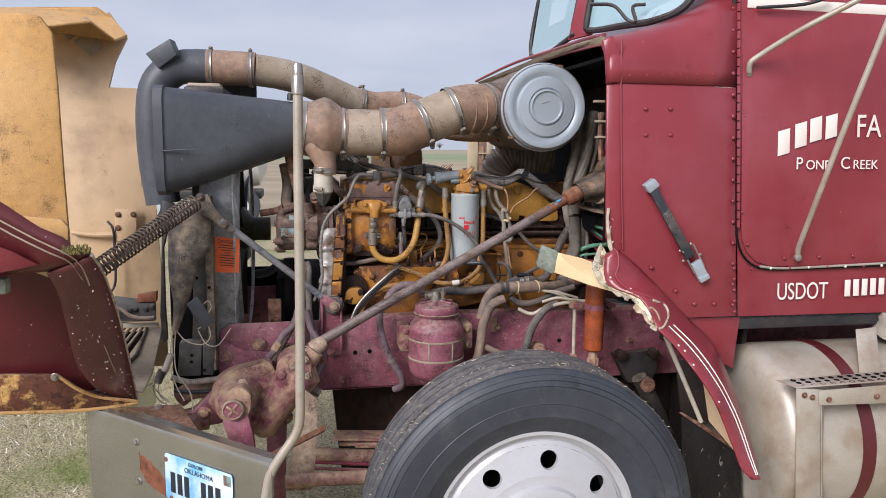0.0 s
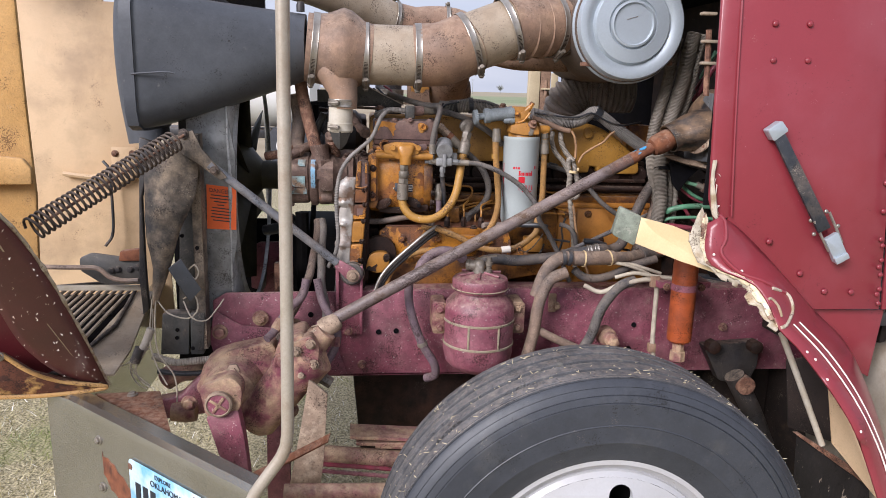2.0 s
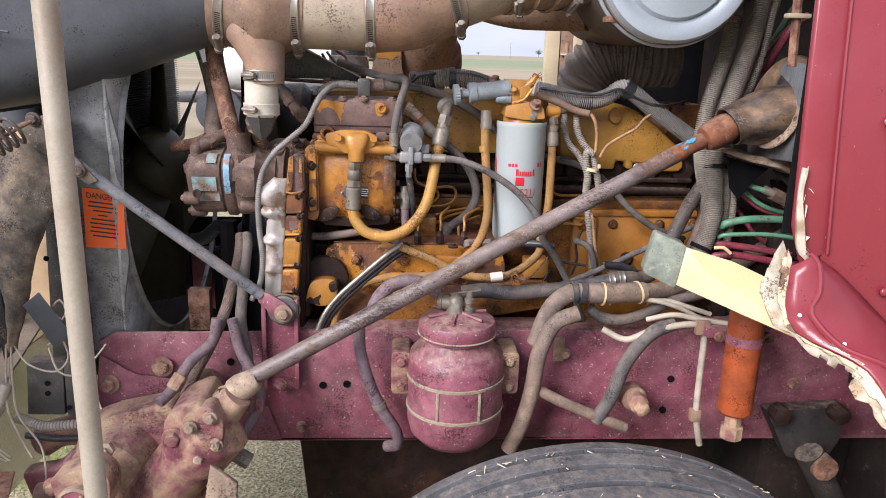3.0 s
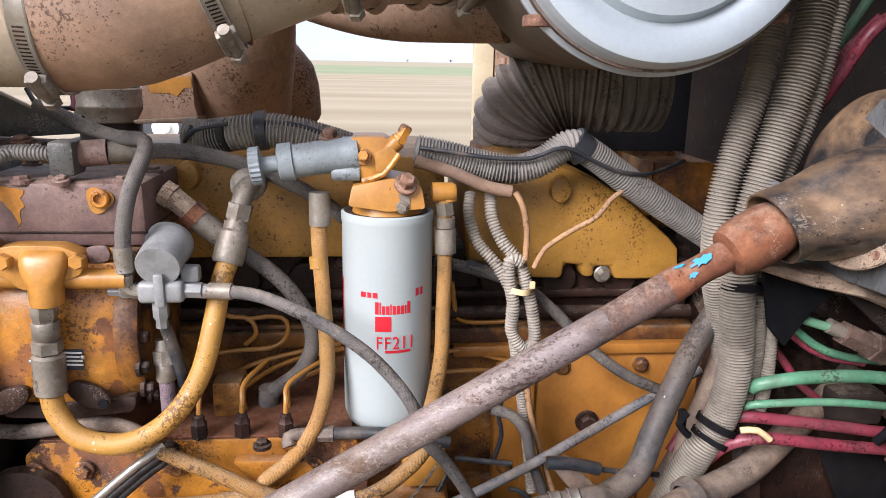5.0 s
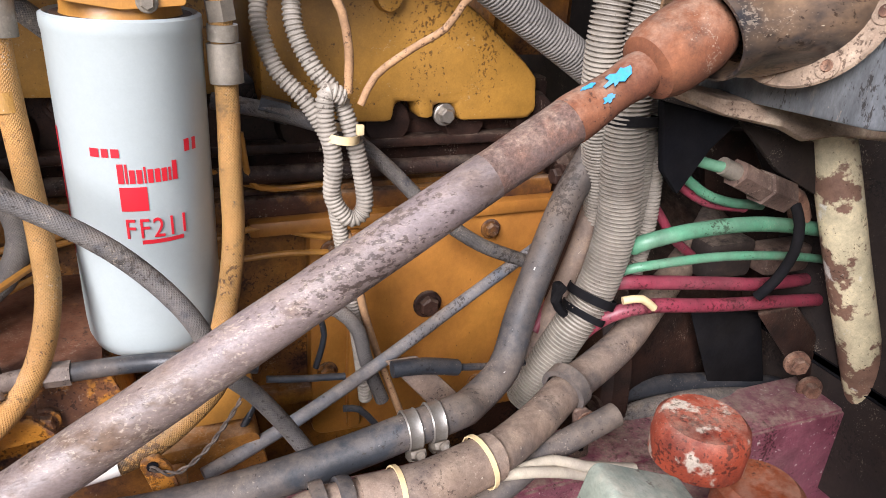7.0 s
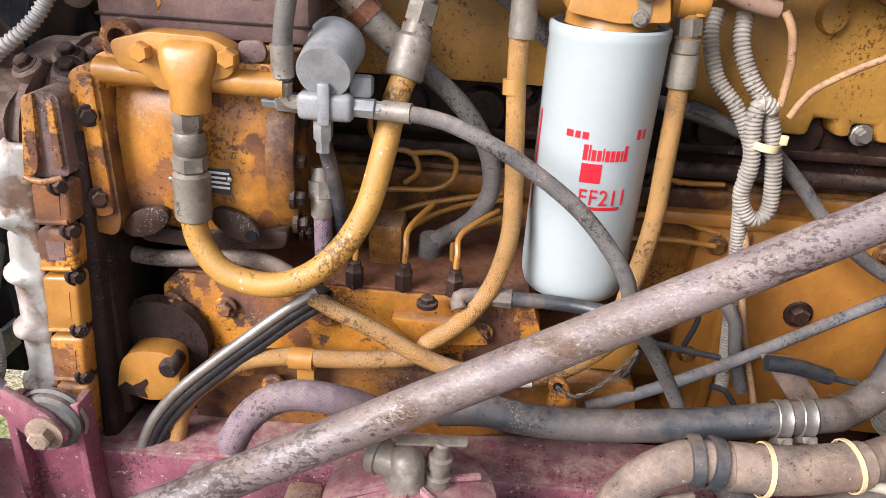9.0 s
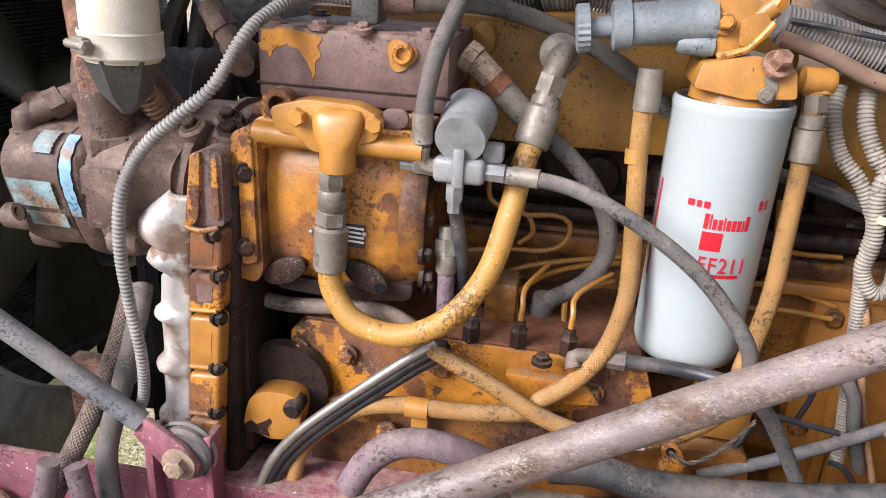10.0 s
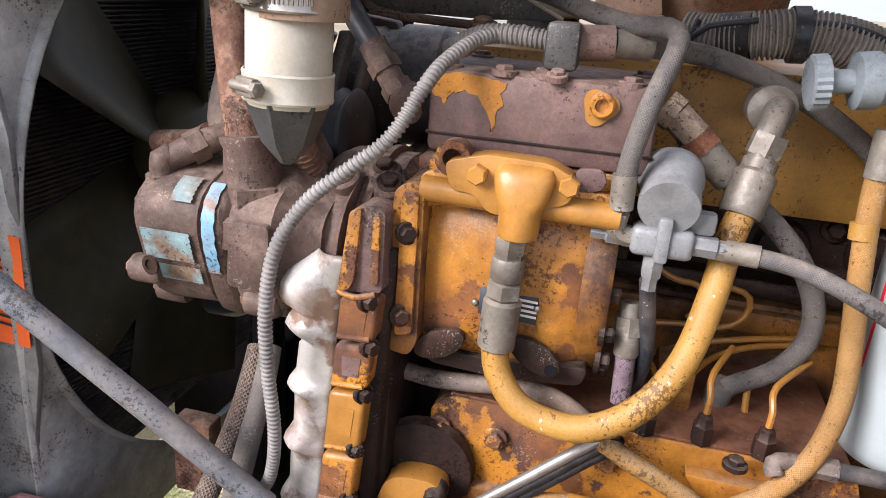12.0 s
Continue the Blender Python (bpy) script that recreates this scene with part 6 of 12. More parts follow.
    # the lighter cab maroon puts the light on this upturned facet into colour
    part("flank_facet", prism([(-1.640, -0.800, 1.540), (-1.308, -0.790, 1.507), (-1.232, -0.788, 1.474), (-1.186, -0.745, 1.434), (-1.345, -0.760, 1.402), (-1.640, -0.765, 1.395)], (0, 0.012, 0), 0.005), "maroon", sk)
    # arch inside takes the darker maroon, which stands for its shade
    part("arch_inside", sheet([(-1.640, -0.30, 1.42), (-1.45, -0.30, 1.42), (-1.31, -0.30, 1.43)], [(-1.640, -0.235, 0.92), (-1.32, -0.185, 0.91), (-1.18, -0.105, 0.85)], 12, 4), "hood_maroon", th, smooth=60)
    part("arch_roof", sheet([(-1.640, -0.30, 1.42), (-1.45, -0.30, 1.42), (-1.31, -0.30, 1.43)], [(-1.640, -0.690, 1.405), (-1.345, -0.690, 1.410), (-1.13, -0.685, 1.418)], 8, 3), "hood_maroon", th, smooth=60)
    part("flank_back", sheet([(-1.640, -0.775, 1.866), (-1.238, -0.755, 1.574), (-1.075, -0.745, 1.455)], [(-1.640, -0.62, 1.60), (-1.238, -0.64, 1.40), (-1.115, -0.66, 1.36)], 10, 3), "fibre_tan", th, smooth=60)
    for pts in ([(-1.640, -0.798, 1.795), (-1.301, -0.782, 1.581), (-1.239, -0.780, 1.542), (-1.175, -0.780, 1.503), (-1.123, -0.776, 1.474), (-1.097, -0.752, 1.448), (-1.088, -0.716, 1.412), (-1.090, -0.667, 1.365)],
                [(-1.640, -0.798, 1.778), (-1.302, -0.784, 1.564), (-1.227, -0.784, 1.516), (-1.150, -0.780, 1.471), (-1.117, -0.756, 1.448), (-1.106, -0.726, 1.422), (-1.101, -0.688, 1.385)]):
        part("pinstripe", tube([Vector(p) + Vector((0, -0.004, 0)) for p in pts], 0.0023, 6, 0.03), "pipe", sk)
    for pts in ([(-1.125, -0.425, 1.135), (-1.131, -0.285, 1.002), (-1.136, -0.185, 0.907)], [(-1.143, -0.287, 1.003), (-1.145, -0.186, 0.907), (-1.136, -0.185, 0.905)]):
        part("pinstripe", tube([Vector(p) + Vector((0, -0.004, 0)) for p in pts], 0.0018, 6, 0.03), "pipe", lip)
    # a tuft of moss in the notch
    bm = bmesh.new()
    rng = random.Random(31)
    for _ in range(90):
        q = Vector((-1.091 + rng.uniform(-0.032, 0.032), -0.765 + rng.uniform(-0.008, 0.012), 1.466 + rng.uniform(-0.003, 0.010)))
        tip = q + Vector((rng.uniform(-0.008, 0.008), rng.uniform(-0.008, 0.004), rng.uniform(0.006, 0.016)))
        tube([q, tip], 0.0034, 5, 0.01, bm=bm, r_end=0.001)
    part("moss", bm, "moss", sk, "tuft of dry moss")
    part("marker_bracket", box((-1.42, -0.70, 1.350), (-1.285, -0.66, 1.392), 0.006), "block_green", sk)
    part("rust_edge", prism([(-1.739, -0.270, 1.020), (-1.482, -0.270, 1.007), (-1.319, -0.260, 0.996), (-1.261, -0.235, 0.935), (-1.106, -0.155, 0.847), (-1.257, -0.200, 0.856), (-1.491, -0.270, 0.882), (-1.735, -0.300, 0.898)], (0, 0.02, 0), 0.004), "rust_yellow", th, "rusted lower edge of the hood")
    part("edge_lip", tube([(-1.319, -0.262, 0.997), (-1.260, -0.240, 0.937), (-1.202, -0.200, 0.893), (-1.100, -0.155, 0.855), (-1.256, -0.205, 0.854), (-1.489, -0.275, 0.882)], 0.006, 8), "fibre_yellow", th)
    bolt(th, (-1.323, -0.265, 0.991), (0, -1, 0), 0.009, 0.008, "bright")
    part("chipped_edge", tube([Vector(p) + Vector((0.002, -0.002, 0)) for p in lip_out], 0.0048, 6, 0.01, jitter=0.7), "torn", lip)
    for k in range(70):
        f = rng.random() ** 0.8
        a, b = spline(lip_out, 0.02), spline(lip_in, 0.02)
        q = a[round(f * (len(a) - 1))].lerp(b[round(f * (len(b) - 1))], rng.random() ** 2.0 * 0.9) + Vector((0, -0.019, -0.010))
        part("paint_chip", prism([q + Vector((rng.uniform(-.0032, .0032), 0, rng.uniform(-.004, .004))) for _ in range(3)], (0, -0.001, 0), 0), "letter", lip)
    # grille lying below the radiator
    gr = part("grille", tube([(-1.471, 0.375, 1.000), (-1.165, 0.380, 1.000), (-1.230, -0.148, 0.898), (-1.590, -0.138, 0.898)], 0.007, 8, 0.4), "blacksteel", th)
    A0, A1 = Vector((-1.483, 0.334, 1.000)), Vector((-1.178, 0.366, 1.000))
    B0, B1 = Vector((-1.600, -0.130, 0.900)), Vector((-1.245, -0.140, 0.900))
    for k in range(14):
        t = k / 13
        part("grille_rod", tube([A0.lerp(A1, t), B0.lerp(B1, t)], 0.0055, 8, 0.2), "pipe", gr)
    for t in (0.3, 0.62):
        part("grille_bar", tube([A0.lerp(B0, t) + Vector((0, 0, -0.012)), A1.lerp(B1, t) + Vector((0, 0, -0.012))], 0.005, 8, 0.2), "blacksteel", gr)
    # added near-black sheet, for the dark between and below the rods
    part("grille_backing", prism([(-1.49, 0.372, 0.976), (-1.178, 0.380, 0.976), (-1.232, -0.140, 0.880), (-1.600, -0.135, 0.880)], (0, 0, -0.006), 0), "void", gr)
    part("grille_edge", prism([(-1.158, 0.360, 0.992), (-1.105, 0.360, 0.992), (-1.078, 0.003, 0.910), (-1.082, -0.140, 0.890), (-1.222, -0.140, 0.890)], (0, 0, -0.008), 0.002), "pipe", gr)
    # hinge plate, dark, with bolts
    hp = part("hinge_plate", prism(rounded([(-1.300, 0.250, 1.135), (-1.262, 0.250, 1.152), (-1.106, 0.250, 1.130), (-1.106, 0.250, 1.046), (-1.235, 0.250, 1.048), (-1.300, 0.250, 1.092)], 0.012), (0, 0.012, 0), 0.003), "dark_steel", th)
    part("sill_strip", box((-1.50, 0.285, 1.014), (-1.106, 0.30, 1.032), 0.003), "tan_white", th)
    for p in [(-1.200, 0.248, 1.094), (-1.181, 0.248, 1.097), (-1.142, 0.248, 1.097), (-1.118, 0.248, 1.104)]:
        bolt(hp, p, (0, -1, 0), 0.008, 0.006, "blacksteel")
    part("rust_block", prism([(-1.169, 0.240, 1.159), (-1.097, 0.240, 1.170), (-1.100, 0.240, 1.127), (-1.175, 0.240, 1.126)], (0, 0.03, 0), 0.005), "rust", hp)
    part("cable", tube([(-1.428, 0.200, 1.118), (-1.310, 0.200, 1.116), (-1.228, 0.200, 1.113), (-1.193, 0.200, 1.084), (-1.148, 0.200, 1.072), (-1.102, 0.200, 1.073)], 0.008, 8), "tan_hose", th)
    # counterbalance spring
    sp = thing("hood_spring", (-1.296, -0.080, 1.310), "dusty dark coil spring between hood and radiator support", "spring")
    a, b = Vector((-1.152, -0.400, 1.356)), Vector((-0.893, -0.090, 1.547))
    u, v, d = frame_of(b - a)
    L = (b - a).length
    pts = []
    turns = 30
    for i in range(turns * 10 + 1):
        t = i / (turns * 10)
        r = 0.028
        ang = 2 * math.pi * turns * t
        pts.append(a + d * L * t + (u * math.cos(ang) + v * math.sin(ang)) * r)
    part("coil", tube(pts, 0.0034, 7, 0.012), "spring", sp)
    part("core_rod", tube([a + d * 0.02, b + d * 0.03], 0.0040, 8, 0.1), "rusty", sp)


make_hood()


# ---- radiator, shroud and fan ----
def make_radiator():
    th = thing("radiator", (-0.75, 0.43, 0.9), "radiator with dark steel side tank, fan shroud and fine fins", "radiator")
    part("core", box((-0.93, 0.10, 0.95), (-0.865, 0.85, 1.90), 0.002), "blacksteel", th)
    bm = bmesh.new()
    for k in range(150):
        z = 0.96 + k * 0.0063
        box((-0.864, 0.11, z), (-0.854, 0.84, z + 0.0016), 0, bm=bm)
    tagged(part("fin_pack", bm, "dark_steel", th), kind="stuff")
    part("side_tank", prism([(-0.893, 0.0620, 1.80), (-0.785, 0.0620, 1.80), (-0.778, 0.0620, 1.600), (-0.7612, 0.0620, 1.500), (-0.7612, 0.0620, 1.240), (-0.778, 0.0620, 1.150), (-0.785, 0.0620, 0.960), (-0.916, 0.0620, 0.960)], (0, 0.008, 0), 0.002), "shroud_side", th)
    part("side_channel", prism([(-0.911, 0.030, 1.533), (-0.865, 0.030, 1.555), (-0.867, 0.030, 1.025), (-0.875, 0.030, 0.897), (-0.944, 0.030, 0.898)], (0, 0.05, 0), 0.004), "dark_steel", th)
    part("channel_lip", box((-0.849, -0.012, 1.558), Vector((-0.876, -0.012, 0.915)) + Vector((0, 0.05, 0)), 0.002), "flap", th)
    part("foot_channel", prism([(-0.977, -0.010, 1.024), (-0.897, -0.010, 1.027), (-0.906, -0.010, 0.895), (-0.988, -0.010, 0.896)], (0, 0.05, 0), 0.003), "dark_steel", th)
    part("foot_channel", prism([(-0.895, -0.016, 1.029), (-0.853, -0.016, 1.029), (-0.861, -0.016, 0.897), (-0.898, -0.016, 0.898)], (0, 0.03, 0), 0.003), "dark_steel", th)
    for p in [(-0.935, -0.013, 0.975), (-0.937, -0.013, 0.950), (-0.910, -0.003, 1.262), (-0.891, -0.018, 0.918), (-0.865, -0.018, 1.229)]:
        part("plate_hole", lathe([(0.006, -0.001), (0.006, 0.001)], p, (0, -1, 0), 12), "void", th)
    part("top_tank", box((-0.95, 0.08, 1.88), (-0.80, 0.84, 1.96), 0.02), "blacksteel", th)
    # shroud: a plate with a round mouth, and its lip
    c = Vector((-0.762, 0.482, 1.372))
    bm = bmesh.new()
    N = 72
    R = 0.4205
    outer, inner, lip = [], [], []
    for k in range(N):
        a = 2 * math.pi * k / N
        y, z = math.cos(a), math.sin(a)
        q = 1 / max(abs(y) / (R + 0.004), abs(z) / (R + 0.06))
        outer.append(bm.verts.new((-0.784, c.y + y * q, c.z + z * q)))
        inner.append(bm.verts.new((-0.774, c.y + R * y, c.z + R * z)))
        lip.append(bm.verts.new((-0.760, c.y + (R - 0.004) * y, c.z + (R - 0.004) * z)))
    for A, B in ((outer, inner), (inner, lip)):
        for k in range(N):
            bm.faces.new((A[k], A[(k + 1) % N], B[(k + 1) % N], B[k]))
    sh = part("fan_shroud", bm, "shroud", th, smooth=50)
    so = sh.modifiers.new("thickness", "SOLIDIFY")
    so.thickness = 0.004
    # fan at rest
    c = Vector((-0.825, 0.47, 1.39))
    fan = thing("engine_fan", (-0.70, 0.42, 1.37), "six-bladed dark engine fan standing in the shroud", "fan")
    part("hub", lathe([(0.10, -0.03), (0.11, 0.0), (0.10, 0.05), (0.05, 0.09), (0.05, 0.16)], c + Vector((0.0, 0, 0)), (1, 0, 0), 32), "olive", fan)
    for k in range(6):
        a = 2 * math.pi * k / 6 + 0.35
        rad = Vector((0, math.cos(a), math.sin(a)))
        tan = Vector((0, -math.sin(a), math.cos(a)))
        bm = bmesh.new()
        G = []
        for i in range(6):
            r = 0.09 + 0.28 * i / 5
            w = 0.055 + 0.04 * i / 5
            G.append([bm.verts.new(c + rad * r + tan * w * s + Vector((0.045 * s * (1 - 0.15 * i / 5) + 0.012 * s * s, 0, 0))) for s in (-1, -0.5, 0, 0.5, 1)])
        for A, B in zip(G, G[1:]):
            for q in range(4):
                bm.faces.new((A[q], A[q + 1], B[q + 1], B[q]))
        bl = part("blade", bm, "olive", fan, smooth=60)
        s2 = bl.modifiers.new("thickness", "SOLIDIFY")
        s2.thickness = 0.003
    # decal
    de = thing("warning_decal", (-0.820, 0.080, 1.266), "orange warning decal with dark small print on the side tank", "decal")
    P = [Vector(p) for p in [(-0.847, 0.0590, 1.407), (-0.760, 0.0590, 1.397), (-0.764, 0.0590, 1.269), (-0.850, 0.0590, 1.272)]]
    part("decal_sheet", prism(P, (0, -0.001, 0), 0), "orange", de)
    U = (P[1] - P[0]).normalized()
    W = Vector((0, 0, 1))
    text("DANGER", P[0] + Vector((0.008, -0.003, -0.022)), U, W, 0.018, "ink", de, 0.0003, squeeze=0.85)
    for k in range(9):
        w = (0.055, 0.060, 0.04, 0.02, 0.05, 0.058, 0.055, 0.06, 0.05)[k]
        part("print_bar", plate_at(P[0] + Vector((0.040, -0.003, -0.034 - 0.0095 * k)), U, W, w, 0.003, 0.0004, 0), "ink", de)
    # rubber air flap, dusty and curled
    fl = thing("air_flap", (-0.987, -0.030, 1.076), "dusty grey curled rubber air deflector beside the radiator", "rubber flap")
    L = [(-0.963, -0.030, 1.523), (-0.992, -0.040, 1.476), (-0.996, -0.050, 1.383), (-0.997, -0.050, 1.271), (-0.987, -0.045, 1.170), (-0.999, -0.030, 1.064)]
    Rr = [(-0.855, -0.020, 1.525), (-0.850, -0.030, 1.465), (-0.856, -0.060, 1.386), (-0.901, -0.055, 1.287), (-0.933, -0.050, 1.186), (-0.981, -0.030, 1.061)]
    bm = bmesh.new()
    A, B = spline(L, 0.02), spline(Rr, 0.02)
    n = 26
    G = []
    for i in range(n + 1):
        a, b = A[round(i / n * (len(A) - 1))], B[round(i / n * (len(B) - 1))]
        G.append([bm.verts.new(a.lerp(b, t) + Vector((0, -0.020 * math.sin(math.pi * t) ** 1.2 + 0.010 * noise.noise(a.lerp(b, t) * 25), 0))) for t in (0, 0.12, 0.25, 0.4, 0.55, 0.7, 0.85, 1)])
    for R0, R1 in zip(G, G[1:]):
        for k in range(7):
            bm.faces.new((R0[k], R0[k + 1], R1[k + 1], R1[k]))
    f1 = part("flap_sheet", bm, "flap", fl, smooth=70)
    f1.modifiers.new("thickness", "SOLIDIFY").thickness = 0.006
    part("dark_seal", prism([(-1.022, 0.020, 1.545), (-0.981, 0.020, 1.532), (-1.024, 0.020, 1.371), (-1.026, 0.020, 1.166), (-1.023, 0.020, 1.029), (-1.041, 0.020, 1.013), (-1.046, 0.020, 1.121), (-1.032, 0.020, 1.371)], (0, 0.02, 0), 0.003), "blacksteel", fl)
    part("corner_bracket", prism([(-0.856, -0.050, 1.573), (-0.833, -0.050, 1.521), (-0.765, -0.055, 1.442), (-0.785, -0.055, 1.433), (-0.843, -0.050, 1.478), (-0.908, -0.040, 1.516), (-0.918, -0.040, 1.551)], (0, 0.008, 0), 0.002), "flap", th)
    bolt(th, (-0.799, -0.058, 1.462), (0, -1, 0), 0.009, 0.007, "spring")
    bolt(th, (-0.881, -0.050, 1.562), (0, -1, 0), 0.010, 0.008, "spring")
    # hanging rubber scrap and pale wires
    part("rubber_scrap", prism([(-0.941, -0.060, 1.177), (-0.905, -0.060, 1.206), (-0.851, -0.060, 1.116), (-0.886, -0.060, 1.079)], (0.004, -0.006, 0), 0.001), "plastic", fl)
    ws = thing("loose_wires", (-1.001, -0.030, 0.908), "tangle of pale loose wires tied to the support", "wires")
    rng = random.Random(9)
    for pts in ([(-0.983, -0.040, 1.080), (-0.945, -0.060, 1.042), (-0.887, -0.070, 1.030), (-0.861, -0.060, 1.057), (-0.872, -0.060, 1.101), (-0.904, -0.050, 1.083)],
                [(-0.904, -0.050, 1.076), (-0.874, -0.080, 1.034), (-0.837, -0.070, 1.023), (-0.809, -0.050, 1.053), (-0.792, -0.030, 1.077)],
                [(-0.992, -0.050, 1.083), (-1.003, -0.050, 0.993), (-1.001, -0.060, 0.936), (-0.985, -0.060, 0.874), (-0.958, -0.070, 0.823)],
                [(-0.981, -0.050, 1.090), (-0.989, -0.050, 0.993), (-0.980, -0.060, 0.920), (-0.935, -0.070, 0.847), (-0.932, -0.080, 0.757), (-0.956, -0.080, 0.709)],
                [(-0.994, -0.040, 1.050), (-1.000, -0.050, 0.962), (-1.023, -0.060, 0.921), (-1.048, -0.060, 0.874), (-1.037, -0.060, 0.835), (-1.007, -0.070, 0.816)],
                [(-0.884, -0.050, 1.172), (-0.865, -0.060, 1.189), (-0.854, -0.060, 1.167), (-0.865, -0.060, 1.145), (-0.880, -0.060, 1.160)],
                [(-1.033, -0.050, 0.932), (-1.071, -0.050, 0.886), (-1.116, -0.060, 0.875), (-1.159, -0.060, 0.860)],
                [(-1.031, -0.050, 0.924), (-1.066, -0.050, 0.870), (-1.045, -0.060, 0.824), (-1.019, -0.060, 0.808)],
                [(-1.008, -0.050, 0.932), (-1.061, -0.050, 0.893), (-1.052, -0.060, 0.859), (-1.011, -0.060, 0.819)]):
        part("wire", tube(pts, 0.0022, 6, 0.01), "bare_wire", ws)
    part("wire_sleeve", tube([(-1.000, -0.050, 0.993), (-1.024, -0.055, 0.934), (-1.049, -0.060, 0.893)], 0.012, 12), "loom", ws)
    part("bundle_tape", tube([(-1.031, -0.060, 0.936), (-1.049, -0.060, 0.893)], 0.015, 12), "blacksteel", ws)
    lo = thing("lower_conduit", (-1.006, -0.020, 0.888), "pale corrugated conduit below the radiator", "conduit")
    part("conduit_body", tube([(-1.008, -0.020, 0.896), (-0.946, -0.030, 0.879), (-0.889, -0.030, 0.882), (-0.842, -0.020, 0.883)], 0.011, 12, ridge=0.16, period=0.007), "loom", lo)
    part("second_tube", tube([(-1.003, 0.000, 0.839), (-0.931, 0.000, 0.830), (-0.862, 0.010, 0.828)], 0.008, 10), "rubber", lo)


make_radiator()


# ---- steering gear ----
def make_steering():
    th = thing("steering_gear", (-0.68, -0.12, 0.78), "dusty maroon steering gearbox bolted to the frame", "steering gear")
    a, b = Vector((-0.690, -0.150, 0.743)), Vector((-0.495, -0.150, 1.000))
    d = (b - a).normalized()
    L = (b - a).length
    part("gear_housing", lathe([(0.045, -0.02), (0.062, 0.0), (0.066, L * 0.5), (0.074, L * 0.55), (0.078, L * 0.8), (0.05, L * 0.86), (0.035, L * 0.9), (0.03, L * 1.05)], a, d, 28), "frame_dirty", th)
    part("mount_flange", prism(rounded([(-0.621, -0.200, 0.992), (-0.548, -0.200, 1.023), (-0.523, -0.200, 0.962), (-0.532, -0.200, 0.873), (-0.587, -0.200, 0.844), (-0.631, -0.200, 0.919)], 0.02), (0, 0.14, 0), 0.010), "frame_dirty", th)
    c = Vector((-0.795, -0.130, 0.804))
    part("sector_housing", lathe([(0.105, 0.0), (0.10, 0.06), (0.085, 0.08), (0.075, 0.14), (0.06, 0.15)], c + Vector((0.03, 0.12, 0.02)), (0, -1, 0), 32), "frame_dirty", th)
    part("housing_web", prism(rounded([(-0.878, -0.080, 0.819), (-0.788, -0.080, 0.927), (-0.646, -0.080, 0.957), (-0.608, -0.080, 0.847), (-0.715, -0.080, 0.688), (-0.800, -0.080, 0.706)], 0.02), (0, 0.08, 0), 0.012), "frame_dirty", th)
    cap = Vector((-0.766, -0.285, 0.858))
    part("clamp_boss", prism(rounded([(-0.820, -0.280, 0.905), (-0.734, -0.280, 0.932), (-0.704, -0.280, 0.901), (-0.711, -0.280, 0.837), (-0.754, -0.280, 0.801), (-0.804, -0.280, 0.817)], 0.018), (0, 0.06, 0), 0.008), "frame_dirty", th)
    part("round_cap", lathe([(0.036, 0), (0.036, 0.012), (0.031, 0.016), (0.029, 0.012), (0.01, 0.012)], cap, (0, -1, 0), 28), "tan_dust", th)
    part("cap_core", lathe([(0.0285, 0.0118), (0.0285, 0.0128), (0.004, 0.0135)], cap, (0, -1, 0), 24), "frame", th)
    part("cap_cross", box(cap + Vector((-0.026, -0.017, -0.004)), cap + Vector((0.026, -0.012, 0.004)), 0.002, turn=(0, 35, 0)), "frame_dirty", th)
    part("cap_cross", box(cap + Vector((-0.026, -0.017, -0.004)), cap + Vector((0.026, -0.012, 0.004)), 0.002, turn=(0, 125, 0)), "frame_dirty", th)
    part("pitman_arm", prism(rounded([(-0.804, -0.280, 0.817), (-0.719, -0.280, 0.837), (-0.703, -0.290, 0.763), (-0.688, -0.300, 0.620), (-0.746, -0.300, 0.622), (-0.778, -0.290, 0.735)], 0.01), (0, 0.045, 0), 0.008), "frame", th)
    part("stub_shaft", lathe([(0.028, 0), (0.032, 0.03), (0.026, 0.07)], (-0.870, -0.100, 0.750), (-1, 0, 0), 20), "frame_dirty", th)
    for p in [(-0.605, -0.205, 0.946), (-0.605, -0.100, 0.746), (-0.878, -0.150, 0.800)]:
        bolt(th, p, (0, -1, 0), 0.016, 0.014, "frame_dirty")
    # cover with its bolts, ribs and the clamp of the arm
    fl = part("end_cover", prism(rounded([(-0.582, -0.215, 0.998), (-0.526, -0.215, 1.023), (-0.500, -0.215, 0.986), (-0.507, -0.215, 0.925), (-0.549, -0.215, 0.888), (-0.579, -0.215, 0.925)], 0.014), (0, 0.05, 0), 0.010, seg=3), "frame_dirty", th)
    for p in [(-0.565, -0.222, 0.979), (-0.525, -0.222, 1.000), (-0.516, -0.222, 0.940), (-0.552, -0.222, 0.911)]:
        bolt(fl, p, (0, -1, 0), 0.010, 0.010, "tan_dust")
    part("adjuster_nut", lathe([(0.018, 0), (0.018, 0.012), (0.009, 0.014), (0.009, 0.022)], (-0.740, -0.200, 0.920), (0, -1, 0.2), 6), "tan_dust", th)
    # hydraulic lines into the gear
    for pts, r in (([(-0.550, -0.030, 1.138), (-0.561, -0.040, 1.088), (-0.604, -0.060, 1.049), (-0.636, -0.090, 0.999), (-0.658, -0.120, 0.981)], 0.012),
                   ([(-0.518, -0.030, 1.138), (-0.500, -0.040, 1.065), (-0.460, -0.060, 0.995), (-0.462, -0.080, 0.941), (-0.501, -0.120, 0.881)], 0.012)):
        part("pressure_line", tube(pts, r, 12), "purple_hose", th)
        e = Vector(pts[2])
